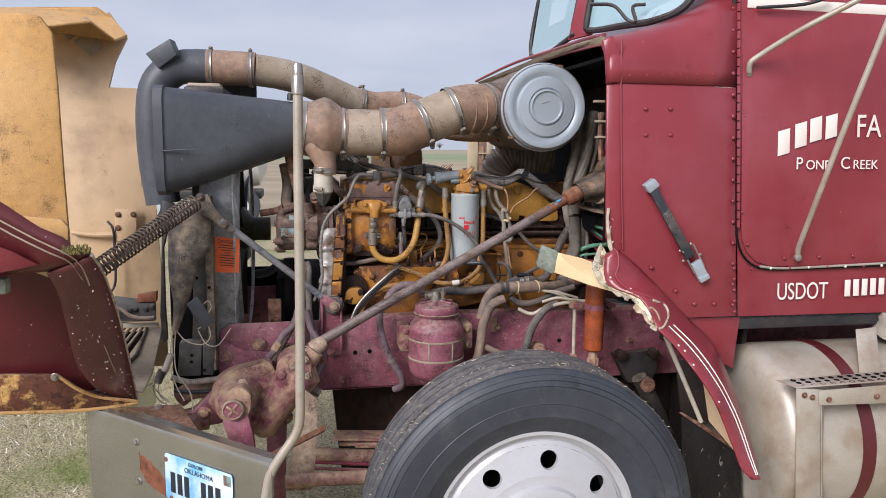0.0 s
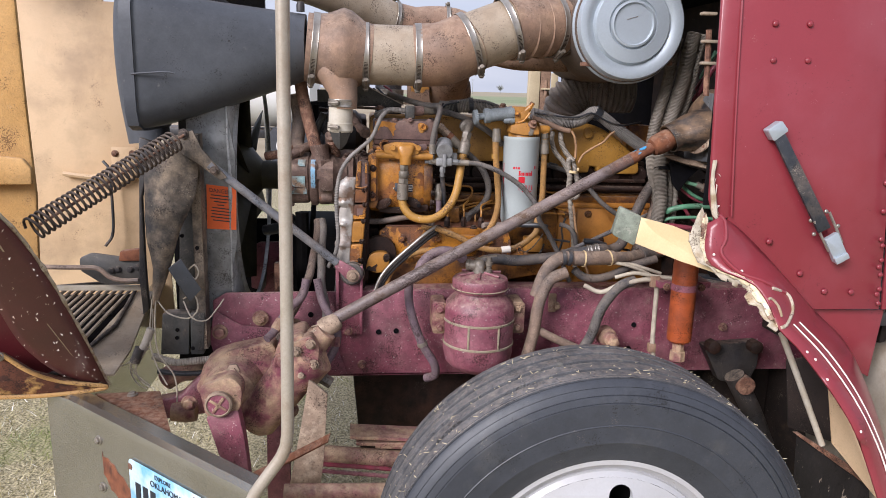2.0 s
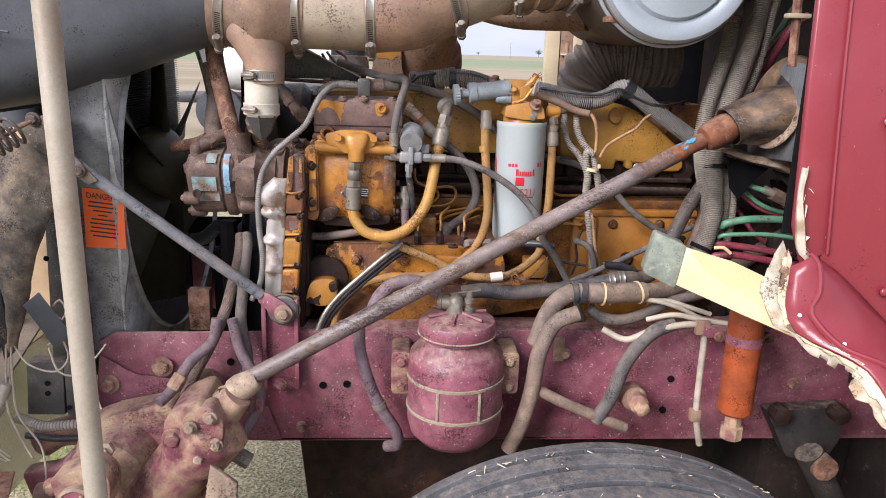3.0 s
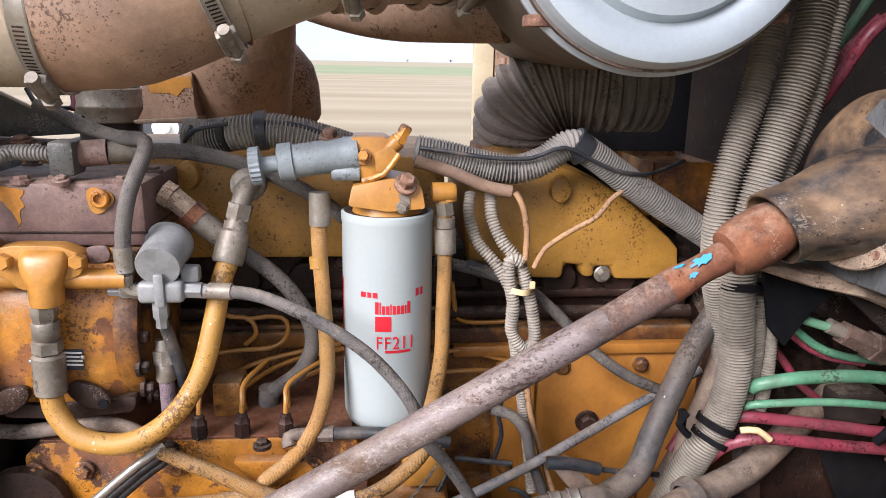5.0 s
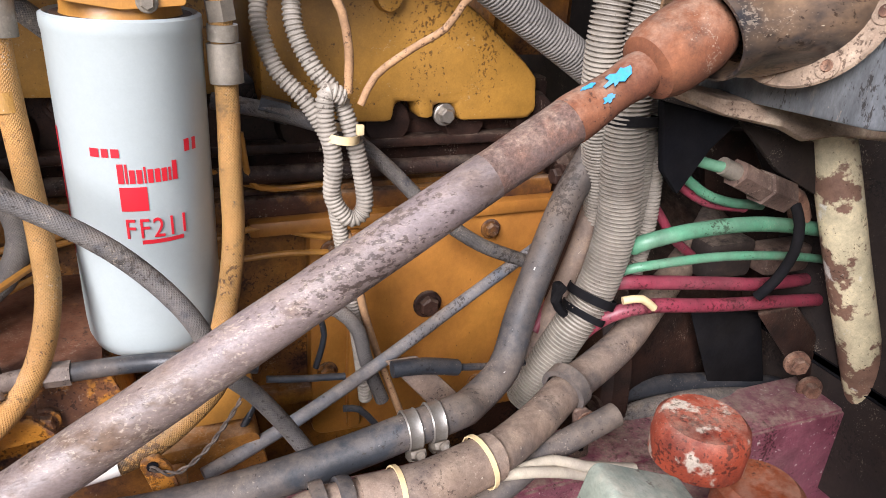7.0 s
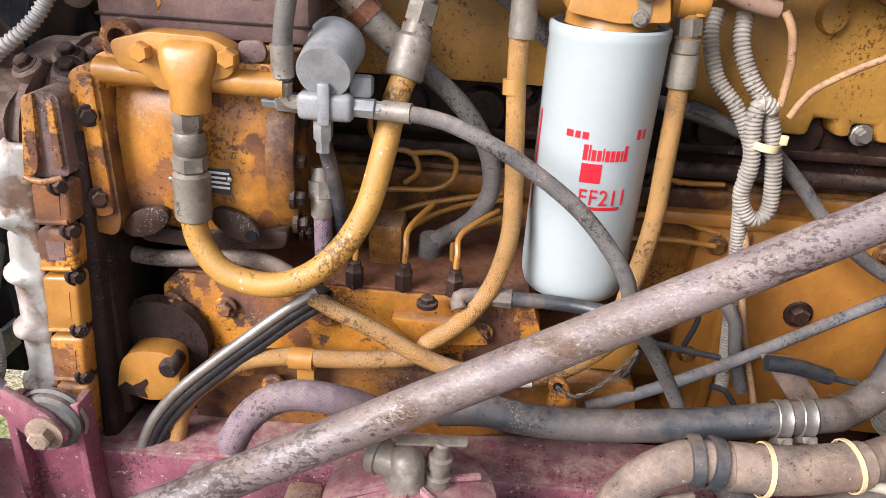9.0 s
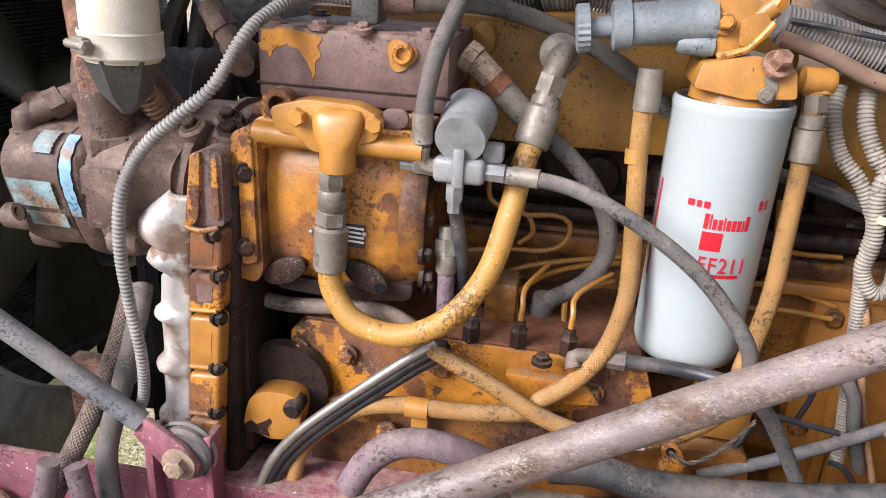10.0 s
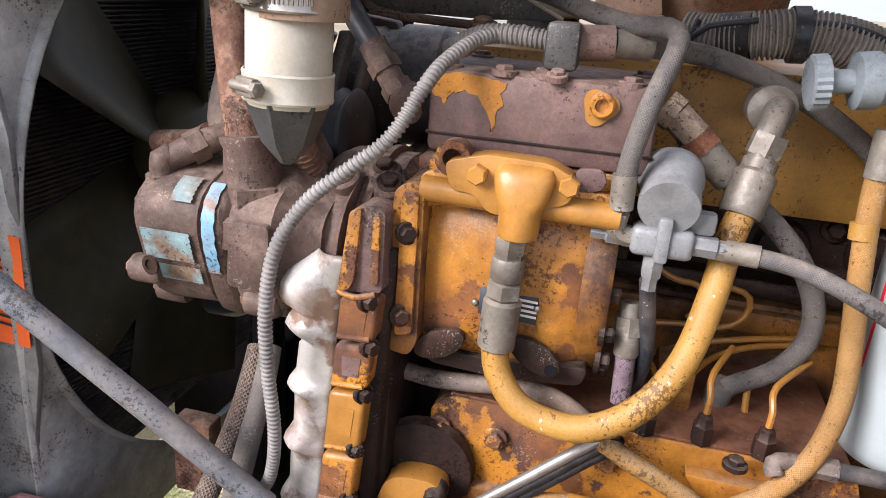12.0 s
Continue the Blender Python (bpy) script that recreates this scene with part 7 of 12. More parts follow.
        part("line_coupling", tube([Vector(pts[3]).lerp(Vector(pts[2]), 0.5), pts[3]], 0.016, 6), "frame_dirty", th)
    part("line_coupling", tube([(-0.529, -0.120, 0.878), (-0.474, -0.120, 0.841)], 0.018, 8), "fitting", th)
    # torn step bracket next to the gear
    sb = thing("support_bracket", (-0.532, -0.240, 0.652), "dusty pink-brown bent steel support bracket", "bracket")
    part("upright", prism([(-0.531, -0.220, 0.895), (-0.479, -0.220, 0.850), (-0.491, -0.240, 0.651), (-0.508, -0.240, 0.524), (-0.598, -0.240, 0.528), (-0.558, -0.230, 0.739)], (0, 0.012, 0), 0.002), "tan_dust", sb)
    part("rear_web", prism([(-0.642, -0.100, 0.794), (-0.592, -0.100, 0.801), (-0.604, -0.100, 0.427), (-0.671, -0.100, 0.429), (-0.668, -0.100, 0.665)], (0, 0.03, 0), 0.004), "frame", sb)
    bolt(sb, (-0.597, -0.105, 0.751), (0, -1, 0), 0.018, 0.012, "frame_dirty")
    part("cross_tube", tube([(-0.994, 0.050, 0.792), (-0.938, 0.050, 0.822), (-0.830, 0.100, 0.800)], 0.035, 16), "frame_dirty", sb)
    part("foot_bracket", prism([(-1.017, -0.020, 0.751), (-0.937, -0.020, 0.766), (-0.867, -0.020, 0.838), (-0.810, -0.020, 0.822), (-0.831, -0.020, 0.707), (-1.001, -0.020, 0.685)], (0, 0.05, 0), 0.01), "frame", sb)
    # steering shaft
    ss = thing("steering_shaft", (-0.501, -0.130, 1.010), "rusty dusty steering shaft with universal joints and a blue paint mark", "steering shaft")
    A, B = Vector((-0.463, -0.120, 1.040)), Vector((0.500, 0.0, 1.545))
    part("tube_lower", tube([A, A.lerp(B, 0.86)], 0.0185, 24, 0.02, jitter=0.03), "shaft", ss)
    part("tube_middle", tube([A.lerp(B, 0.857), A.lerp(B, 0.94)], 0.0184, 24, 0.012, jitter=0.04), "shaft_rust", ss)
    part("tube_upper", tube([A.lerp(B, 0.93), A.lerp(B, 0.995)], 0.0172, 28, 0.004, jitter=0.2), "rust", ss)
    D = (B - A).normalized()
    u, v, _ = frame_of(D)
    for s, q in ((0.955, 0.0), (0.970, 0.5), (0.950, 0.9)):
        p = A.lerp(B, s)
        side = (Vector((0, -1, 0.5)) - D * Vector((0, -1, 0.5)).dot(D)).normalized()
        up = D.cross(side)
        n1 = (side * math.cos(q) - up * math.sin(q)).normalized()
        rr = 0.0172
        rg = random.Random(int(s * 1000))
        big = 0.0135 if q == 0.5 else 0.007
        pts = [p + D * (math.cos(f) * big * m) + (n1 * math.cos(w) + D.cross(n1) * math.sin(w)) * 0.0190 for f, m, w in ((f, m, math.sin(f) * m * big * 22) for f, m in ((2 * math.pi * i / 18, rg.uniform(0.5, 1.15)) for i in range(18)))]
        part("paint_mark", prism(pts, n1 * 0.0008, 0), "blue", ss, "bright blue paint mark")
    part("upper_joint", lathe([(0.018, 0.0), (0.027, 0.004), (0.0315, 0.016), (0.033, 0.030), (0.033, 0.056), (0.030, 0.070), (0.022, 0.078)], B, D, 32), "rust", ss)
    part("rod_end", tube([B - D * 0.01, B + D * 0.012], 0.0165, 20, 0.003, jitter=0.3), "rust", ss)
    J = Vector((-0.497, -0.130, 1.014))
    for o, w in ((0.0, (0, 0, 0)), (0.03, (0, 0, 0))):
        part("yoke", box(J + D * (o - 0.035) + Vector((-0.03, -0.032 + o, -0.014)), J + D * (o - 0.035) + Vector((0.03, 0.032 - o, 0.014)), 0.008, turn=(0, -33 + o * 900, 0)), "tan_dust", ss)
    part("joint_collar", lathe([(0.026, -0.02), (0.03, 0.0), (0.026, 0.03), (0.02, 0.04)], J + D * 0.015, D, 20), "tan_dust", ss)
    part("input_shaft", tube([J - D * 0.02, Vector((-0.563, -0.140, 0.963))], 0.02, 16), "rusty", ss)
    # rubber boot on the firewall: an open mouth round the joint, flaring into a screwed ring
    bo = thing("shaft_boot", (0.62, 0.02, 1.6), "black rubber boot with tan dust where the shaft enters the firewall", "rubber boot")
    e = Vector((0.662, 0.006, 1.607))
    s = B + D * 0.064
    RN = Vector((-0.955, -0.12, 0.26)).normalized()
    ru = RN.cross(Vector((0, 0, 1))).normalized()
    rv = ru.cross(RN).normalized()
    mu = D.cross(Vector((0, 0, 1))).normalized()
    mv = mu.cross(D).normalized()
    n = 64
    bm = bmesh.new()
    rings = []
    for t, rad, lobe in ((0.30, 0.0360, 0.0), (0.06, 0.0395, 0.0), (-0.03, 0.0412, 0.0), (-0.03, 0.0438, 0.0), (0.05, 0.0450, 0.01), (0.15, 0.0440, 0.04), (0.28, 0.0450, 0.08), (0.42, 0.0490, 0.10), (0.56, 0.0520, 0.10),
                         (0.70, 0.0560, 0.08), (0.82, 0.0590, 0.05), (0.92, 0.0610, 0.02), (1.0, 0.0620, 0.0), (1.0, 0.0680, 0.0)):
        k2 = max(0.0, min(1.0, t))
        c = s.lerp(e, k2) + D * 0.08 * min(0.0, t)
        row = []
        for k in range(n):
            a = 2 * math.pi * k / n
            swell = 1 + 0.14 * math.sin(math.pi * k2) * max(0.0, math.sin(a + 0.5)) ** 2
            p = (mu.lerp(-ru, k2).normalized() * math.cos(a) + mv.lerp(rv, k2).normalized() * math.sin(a)) * rad * swell * (1 + lobe * math.cos(4 * a + 0.6))
            row.append(bm.verts.new(c + p))
        rings.append(row)
    for P0, P1 in zip(rings, rings[1:]):
        for k in range(n):
            bm.faces.new((P0[k], P0[(k + 1) % n], P1[(k + 1) % n], P1[k]))
    part("boot", bm, "bootflex", bo, smooth=70)
    part("retaining_ring", lathe([(0.060, 0.0), (0.0795, 0.0), (0.081, 0.002), (0.0795, 0.0045), (0.060, 0.0045)], e, RN, 64, cap=False), "tan_dust", bo)
    part("column_cover", lathe([(0.098, -0.012), (0.099, 0.0), (0.094, 0.012), (0.080, 0.022), (0.060, 0.026)], e + Vector((0.020, 0.030, 0.026)), RN, 48), "bootflex", bo)
    for k in range(8):
        a = 2 * math.pi * k / 8 + 0.12
        q = e + RN * 0.0045 + (ru * math.cos(a) + rv * math.sin(a)) * 0.0705
        part("washer", lathe([(0.0105, 0), (0.0105, 0.0014), (0.004, 0.0018)], q, RN, 18), "tan_dust", bo)
        part("screw_head", lathe([(0.0056, 0.001), (0.0048, 0.0032), (0.0015, 0.0022)], q, RN, 12), "rusty", bo)
    # radiator strut
    rs = thing("radiator_strut", (-0.416, -0.030, 1.148), "blue-grey radiator support strut with a flattened maroon end", "strut")
    A, B = Vector((-0.815, -0.045, 1.478)), Vector((-0.460, 0.012, 1.178))
    part("rod", tube([A, B], 0.0125, 16, 0.03), "rod", rs)
    E = Vector((-0.411, 0.008, 1.140))
    Dd = (E - B).normalized()
    S = Dd.cross(Vector((0, 1, 0))).normalized()
    part("flat_end", prism(rounded([B - S * 0.014, B + S * 0.014, E + S * 0.021 - Dd * 0.01, E + S * 0.012 + Dd * 0.022, E - S * 0.012 + Dd * 0.022, E - S * 0.021 - Dd * 0.01], 0.006), (0, -0.008, 0), 0.002), "frame", rs, "flattened end in faded maroon paint")
    part("end_washer", lathe([(0.020, 0), (0.020, 0.003), (0.008, 0.0035)], E + Vector((0, -0.009, 0)), (0, -1, 0), 20), "tan_dust", rs)
    part("end_bolt", lathe([(0.0125, 0), (0.0125, 0.010), (0.010, 0.012)], E + Vector((0, -0.012, 0)), (0, -1, 0), 6), "tan_dust", rs)


make_steering()


# ---- intake ----
def make_intake():
    th = thing("intake_funnel", (-1.009, -0.090, 1.572), "weathered black plastic intake funnel above the radiator", "air intake")
    a_top, a_bot = Vector((-0.983, -0.080, 1.946)), Vector((-1.011, -0.080, 1.571))
    zc, zh = (a_top.z + a_bot.z) / 2, (a_top.z - a_bot.z) / 2
    e_top, e_bot = Vector((-0.553, 0.090, 1.910)), Vector((-0.551, 0.090, 1.719))
    ez, er = (e_top.z + e_bot.z) / 2, (e_top.z - e_bot.z) / 2
    secs = []
    for t in (0, 0.04, 0.08, 0.25, 0.45, 0.65, 0.82, 1.0):
        s = t ** 1.15
        x = a_bot.x + (e_bot.x - a_bot.x) * t + (0.012 * (1 - t))
        grow = 1.0
        secs.append(ring_section((x, 0.12 - 0.0 * s, zc + (ez - zc) * s), (0.20 + (er - 0.20) * s) * grow, zh + (er - zh) * s, 0.86 * (1 - s)))
    part("funnel", loft(secs), "plastic", th, smooth=50)
    part("rim", loft([ring_section((a_bot.x - 0.012 + d, 0.12, zc), 0.20 + w, zh + w, 0.86) for d, w in ((0, 0), (0, 0.006), (0.03, 0.006), (0.03, 0.0))], cap=False), "plastic", th)
    part("seam", tube([(-1.000, -0.085, 1.721), (-0.917, -0.086, 1.728), (-0.889, -0.084, 1.726)], 0.003, 6), "plastic", th)
    part("vent_stub", lathe([(0.012, 0), (0.012, 0.02), (0.008, 0.028)], (-0.565, 0.090, 1.914), (0, 0, 1), 12), "blacksteel", th)
    # main pipe with boots and clamps
    ip = thing("intake_pipe", (-0.299, 0.100, 1.799), "beige air intake pipe with dusty rubber boots and band clamps", "intake pipe")

    def cen(p, q):
        return (Vector(p) + Vector(q)) / 2

    c0 = cen((-0.548, 0.090, 1.910), (-0.551, 0.090, 1.719))
    c1 = cen((-0.494, 0.095, 1.912), (-0.497, 0.095, 1.705))
    c2 = cen((-0.374, 0.100, 1.888), (-0.375, 0.100, 1.710))
    c3 = cen((-0.220, 0.100, 1.887), (-0.220, 0.100, 1.712))
    c4 = cen((-0.143, 0.090, 1.899), (-0.142, 0.090, 1.717))
    c5 = cen((-0.068, 0.100, 1.927), (-0.067, 0.100, 1.753))
    c6 = cen((0.056, 0.110, 1.974), (0.059, 0.110, 1.803))
    c7 = cen((0.124, 0.130, 1.995), (0.127, 0.130, 1.809))
    c8 = cen((0.196, 0.160, 2.004), (0.200, 0.160, 1.811))
    r = 0.088
    part("cone_boot", lathe([(er + 0.003, 0), (er + 0.004, (c1 - c0).length * 0.5), (er + 0.008, (c1 - c0).length), (er + 0.030, (c1 - c0).length + 0.045), (er + 0.024, (c1 - c0).length + 0.07), (r + 0.003, (c1 - c0).length + 0.115), (r + 0.003, (c1 - c0).length + 0.135)], c0, c2 - c0, 40), "boot", ip, smooth=60)
    part("pipe_section", tube([c2 - (c3 - c2) * 0.1, c2, c3, c3 + (c3 - c2) * 0.1], r, 36, 0.03), "pipe", ip)
    part("elbow_boot", tube([c3 - (c3 - c2) * 0.02, c3.lerp(c4, 0.5), c4, c5, c5.lerp(c6, 0.05)], r + 0.005, 36, 0.015), "boot", ip)
    part("pipe_section", tube([c5 - (c6 - c5) * 0.1, c5, c6, c6.lerp(c7, 0.3)], r, 36, 0.02), "pipe", ip)
    part("end_boot", tube([c6 - (c6 - c5) * 0.02, c6.lerp(c7, 0.5), c7, c8, c8 + (c8 - c7) * 0.5], r + 0.006, 36, 0.012), "boot", ip)
    for k in (0.35, 0.7):
        p = c6.lerp(c8, k)
        part("boot_ridge", lathe([(r + 0.005, -0.006), (r + 0.011, 0), (r + 0.005, 0.006)], p, c8 - c6, 36, cap=False), "boot", ip)
    for p, d, rr in ((c0.lerp(c1, 0.4), c1 - c0, er + 0.006), (c2, c3 - c2, r + 0.004), (c3, c3 - c2, r + 0.006), (c5, c6 - c4, r + 0.006), (c6, c6 - c5, r + 0.007), (c8, c8 - c7, r + 0.008)):
        clamp(ip, p, d, rr, 0.020, "bright", (0, -0.62, -1), size=1.55)
    # drop leg to the white coupling
    lg = thing("drain_leg", (-0.435, 0.000, 1.575), "dusty white rubber coupling with worm-drive clamps below the intake cone", "coupling")
    w0, w1 = Vector((-0.449, 0.025, 1.575)), Vector((-0.443, 0.025, 1.652))
    ax = Vector((0.02, 0, 1))
    R = 0.035
    neck = []
    for h, qx, qy, dx, dy in ((-0.012, 0.039, 0.038, 0.0, 0.0), (0.012, 0.040, 0.039, 0.0, 0.0), (0.032, 0.043, 0.042, -0.003, 0.004), (0.054, 0.051, 0.050, -0.011, 0.012), (0.078, 0.062, 0.062, -0.021, 0.024), (0.104, 0.073, 0.076, -0.030, 0.040), (0.135, 0.078, 0.084, -0.034, 0.055)):
        neck.append([Vector((w1.x + 0.004 + dx + math.cos(a) * qx, 0.035 + dy + math.sin(a) * qy, w1.z + h)) for a in (2 * math.pi * k / 40 for k in range(40))])
    part("funnel_neck", loft(neck), "neck", lg, smooth=70)
    part("white_sleeve", lathe([(R - 0.002, -0.004), (R, 0.0), (R, (w1 - w0).length - 0.005), (R - 0.003, (w1 - w0).length)], w0 + Vector((0, 0.01, 0)), ax, 36), "tan_white", lg)
    part("lower_cup", lathe([(R + 0.001, 0.0), (R - 0.002, -0.008), (R * 0.62, -0.036), (R * 0.16, -0.054)], w0 + Vector((0, 0.01, 0)), ax, 6), "dark_steel", lg)
    clamp(lg, w0 + Vector((0, 0.01, 0.012)), ax, R + 0.001, 0.024, "tan_white", (-0.5, -1, 0))
    clamp(lg, w1 + Vector((0, 0.01, 0.004)), ax, R + 0.005, 0.022, "bright", (-0.6, -1, 0))
    bm = bmesh.new()
    for k in range(14):
        a = -1.95 + k * 0.085
        p = w1 + Vector((math.cos(a) * (R + 0.0068), 0.01 + math.sin(a) * (R + 0.0068), 0.004))
        box(p - Vector((0.0007, 0.0006, 0.005)), p + Vector((0.0007, 0.0006, 0.005)), 0, bm=bm)
    tagged(part("clamp_slots", bm, "fitting", lg), kind="stuff")
    # charge pipe behind
    cp = thing("charge_pipe", (-0.789, 0.250, 2.044), "beige charge air pipe with brown boot and black elbow", "air pipe")
    pts = [(-1.068, 0.300, 1.514), (-1.090, 0.300, 1.692), (-1.092, 0.300, 1.867), (-1.071, 0.300, 1.975), (-1.006, 0.300, 2.037), (-0.921, 0.300, 2.049), (-0.875, 0.300, 2.048)]
    part("black_elbow", tube(pts, 0.066, 32, 0.02), "plastic", cp)
    part("brown_boot", tube([(-0.887, 0.300, 2.048), (-0.793, 0.300, 2.046), (-0.703, 0.300, 2.043)], 0.067, 32, 0.02), "boot", cp)
    part("beige_pipe", tube([(-0.711, 0.300, 2.043), (-0.620, 0.320, 2.034), (-0.532, 0.340, 2.016), (-0.440, 0.380, 1.986), (-0.320, 0.440, 1.942), (-0.270, 0.460, 1.928)], 0.062, 32, 0.02), "pipe", cp)
    part("far_boot", tube([(-0.280, 0.460, 1.930), (-0.207, 0.480, 1.918), (-0.143, 0.500, 1.925), (-0.068, 0.500, 1.922), (0.034, 0.500, 1.887)], 0.064, 28, 0.02), "boot", cp)
    for p, d in (((-0.870, 0.300, 2.048), (1, 0, 0)), ((-0.720, 0.300, 2.044), (1, 0, 0)), ((-0.288, 0.455, 1.932), (1, 0.4, -0.25)), ((-0.088, 0.500, 1.924), (1, 0, 0))):
        clamp(cp, p, d, 0.069, 0.014, "bright", (0, -0.1, 1))
    rf = part("rubber_lip", prism([(-1.098, 0.220, 2.082), (-1.006, 0.200, 2.138), (-0.984, 0.200, 2.078), (-1.054, 0.220, 2.028)], (0.01, 0.06, 0.0), 0.003), "plastic", cp)
    bx = thing("surge_tank", (-0.878, 0.100, 1.934), "small pale overflow box behind the funnel", "box")
    part("box_body", box((-0.937, 0.120, 1.923), Vector((-0.819, 0.120, 1.972)) + Vector((0, 0.10, 0)), 0.006), "pipe", bx)
    part("dark_backing", box((-0.941, 0.400, 1.863), Vector((-0.706, 0.400, 1.994)) + Vector((0, 0.02, 0)), 0.006), "blacksteel", bx)
    # air cleaner
    ac = thing("air_cleaner", (0.373, -0.100, 1.737), "round air cleaner with a bright galvanised lid", "air cleaner")
    c = Vector((0.406, 0.000, 1.906))
    Rr = (Vector((0.401, 0.000, 2.073)) - Vector((0.412, 0.000, 1.737))).length / 2 * 1.0
    part("canister", lathe([(Rr * 0.99, -0.01), (Rr * 0.99, -0.07), (Rr * 0.97, -0.08), (Rr * 0.97, -0.26), (Rr * 0.99, -0.27), (Rr * 0.96, -0.29), (Rr * 0.96, -0.52), (Rr * 0.8, -0.54)], c, (0, -1, 0), 64), "boot_dark", ac)
    part("lid", lathe([(Rr, -0.045), (Rr * 1.02, -0.035), (Rr * 1.02, -0.028), (Rr * 0.985, -0.022), (Rr * 0.96, 0.0), (Rr * 0.93, 0.008), (Rr * 0.86, 0.010), (Rr * 0.74, 0.004), (Rr * 0.70, 0.0), (Rr * 0.68, 0.006), (Rr * 0.66, 0.012), (Rr * 0.44, 0.015),
                   (Rr * 0.43, 0.010), (Rr * 0.41, 0.008), (Rr * 0.39, 0.018), (Rr * 0.36, 0.019), (Rr * 0.34, 0.012), (Rr * 0.08, 0.011)], c, (0, -1, 0), 96), "zinc", ac, "bright galvanised lid with pressed rings")
    part("mould_mark", tube([c + Vector((-0.02, -0.0115, 0.012)), c + Vector((0.012, -0.0115, 0.022))], 0.0012, 5), "bright", ac)
    for a in (3.9, 1.2, 5.6):
        p = c + Vector((math.cos(a), 0, math.sin(a))) * Rr * 1.01
        part("lid_clip", box(p + Vector((-0.012, 0.02, -0.006)), p + Vector((0.012, 0.05, 0.006)), 0.002), "rusty", ac)
    part("side_inlet", tube([c8 + (c8 - c7) * 0.3, c8 + Vector((0.06, 0.03, 0.005)), Vector((c.x - Rr * 0.7, c.y + 0.2, c.z - 0.01))], r + 0.012, 36, 0.02), "boot_dark", ac)
    part("outlet_elbow", tube([(-0.073, 0.400, 1.876), (0.033, 0.380, 1.834), (0.131, 0.360, 1.812), (0.227, 0.340, 1.809), (0.301, 0.300, 1.809)], 0.036, 24, 0.02), "hot", ac)
    # brackets on the firewall side
    for p in [(0.507, -0.280, 1.913), (0.516, -0.280, 1.844), (0.519, -0.280, 1.789)]:
        part("hose_clip", box(Vector(p) - Vector((0.02, 0.01, 0.004)), Vector(p) + Vector((0.02, 0.01, 0.004)), 0.002), "pipe", ac)
    part("clip_rod", tube([(0.517, -0.270, 1.874), (0.522, -0.280, 1.705)], 0.008, 8), "rusty", ac)


make_intake()


def make_ducts():
    """Turbo casting, flexible ducts and posts behind the engine."""
    th = thing("turbo_casting", (-0.1, 0.62, 1.5), "rust-brown turbo inlet casting behind the rocker cover", "turbocharger")
    part("inlet_elbow", tube([(-0.086, 0.420, 1.838), (-0.091, 0.450, 1.766), (-0.103, 0.500, 1.705), (-0.115, 0.550, 1.636)], 0.085, 32, 0.02), "hot", th)
    part("outlet", tube([(-0.067, 0.550, 1.741), (-0.039, 0.580, 1.713), (-0.035, 0.620, 1.652)], 0.055, 24, 0.02), "hot", th)
    br = part("bracket", prism(rounded([(-0.228, 0.400, 1.721), (-0.155, 0.400, 1.726), (-0.154, 0.400, 1.675), (-0.150, 0.400, 1.660), (-0.239, 0.400, 1.653), (-0.229, 0.400, 1.669)], 0.004), (0, 0.06, 0), 0.003), "hot", th, "dusty brown cast foot with yellow paint left on it")
    part("paint_flake", prism([(-0.221, 0.399, 1.713), (-0.157, 0.399, 1.719), (-0.156, 0.399, 1.702), (-0.167, 0.399, 1.702), (-0.178, 0.399, 1.689), (-0.189, 0.399, 1.694), (-0.217, 0.399, 1.694)], (0, 0.003, 0), 0.0), "yellow_clean", br)
    part("heat_plate", prism([(-0.241, 0.385, 1.654), (-0.148, 0.385, 1.660), (-0.148, 0.385, 1.651), (-0.239, 0.385, 1.649)], (0, 0.09, 0), 0.002), "tan_dust", th)
    part("silver_band", lathe([(0.05, -0.026), (0.0525, -0.024), (0.052, -0.006), (0.0535, -0.004), (0.0535, 0.0), (0.052, 0.002), (0.052, 0.024), (0.05, 0.026)], (-0.293, 0.450, 1.673), (0, 0, 1), 28, cap=True), "fitting", th)
    part("dark_can", lathe([(0.046, -0.06), (0.046, 0.08), (0.03, 0.1)], (-0.294, 0.450, 1.669), (0, 0, 1), 28), "blacksteel", th)
    fd = thing("flexible_duct", (0.354, 0.550, 1.641), "grey-brown corrugated flexible air duct", "flexible duct")
    part("duct_body", tube([(0.371, 0.550, 1.606), (0.372, 0.520, 1.673), (0.430, 0.500, 1.713), (0.512, 0.480, 1.715), (0.591, 0.480, 1.716)], 0.075, 36, ridge=0.13, period=0.016), "duct", fd)
    part("duct_collar", lathe([(0.078, -0.01), (0.085, -0.01), (0.085, 0.01), (0.078, 0.01)], (0.371, 0.550, 1.599), (0, 0, 1), 36), "hot", fd)
    po = thing("hood_post", (0.405, 1.230, 1.0), "beige painted steel post on the far side of the engine bay", "post")
    part("post_body", box((0.379, 1.210, 1.340), (0.431, 1.245, 1.90), 0.003), "beige", po)
    part("post_web", box((0.434, 1.215, 1.340), (0.482, 1.240, 1.90), 0.003), "hot", po)
    part("hinge_bar", box((0.436, 1.150, 1.716), (0.500, 1.214, 1.723), 0.002), "beige", po)
    part("hinge_pin", tube([(0.449, 1.165, 1.760), (0.449, 1.165, 1.690)], 0.008, 10), "hot", po)
    part("hinge_leaf", box((0.468, 1.150, 1.723), (0.500, 1.158, 1.790), 0.002), "beige", po)
    part("post_base", box((0.370, 1.190, 0.90), (0.490, 1.255, 1.345), 0.005), "blacksteel", po)


make_ducts()


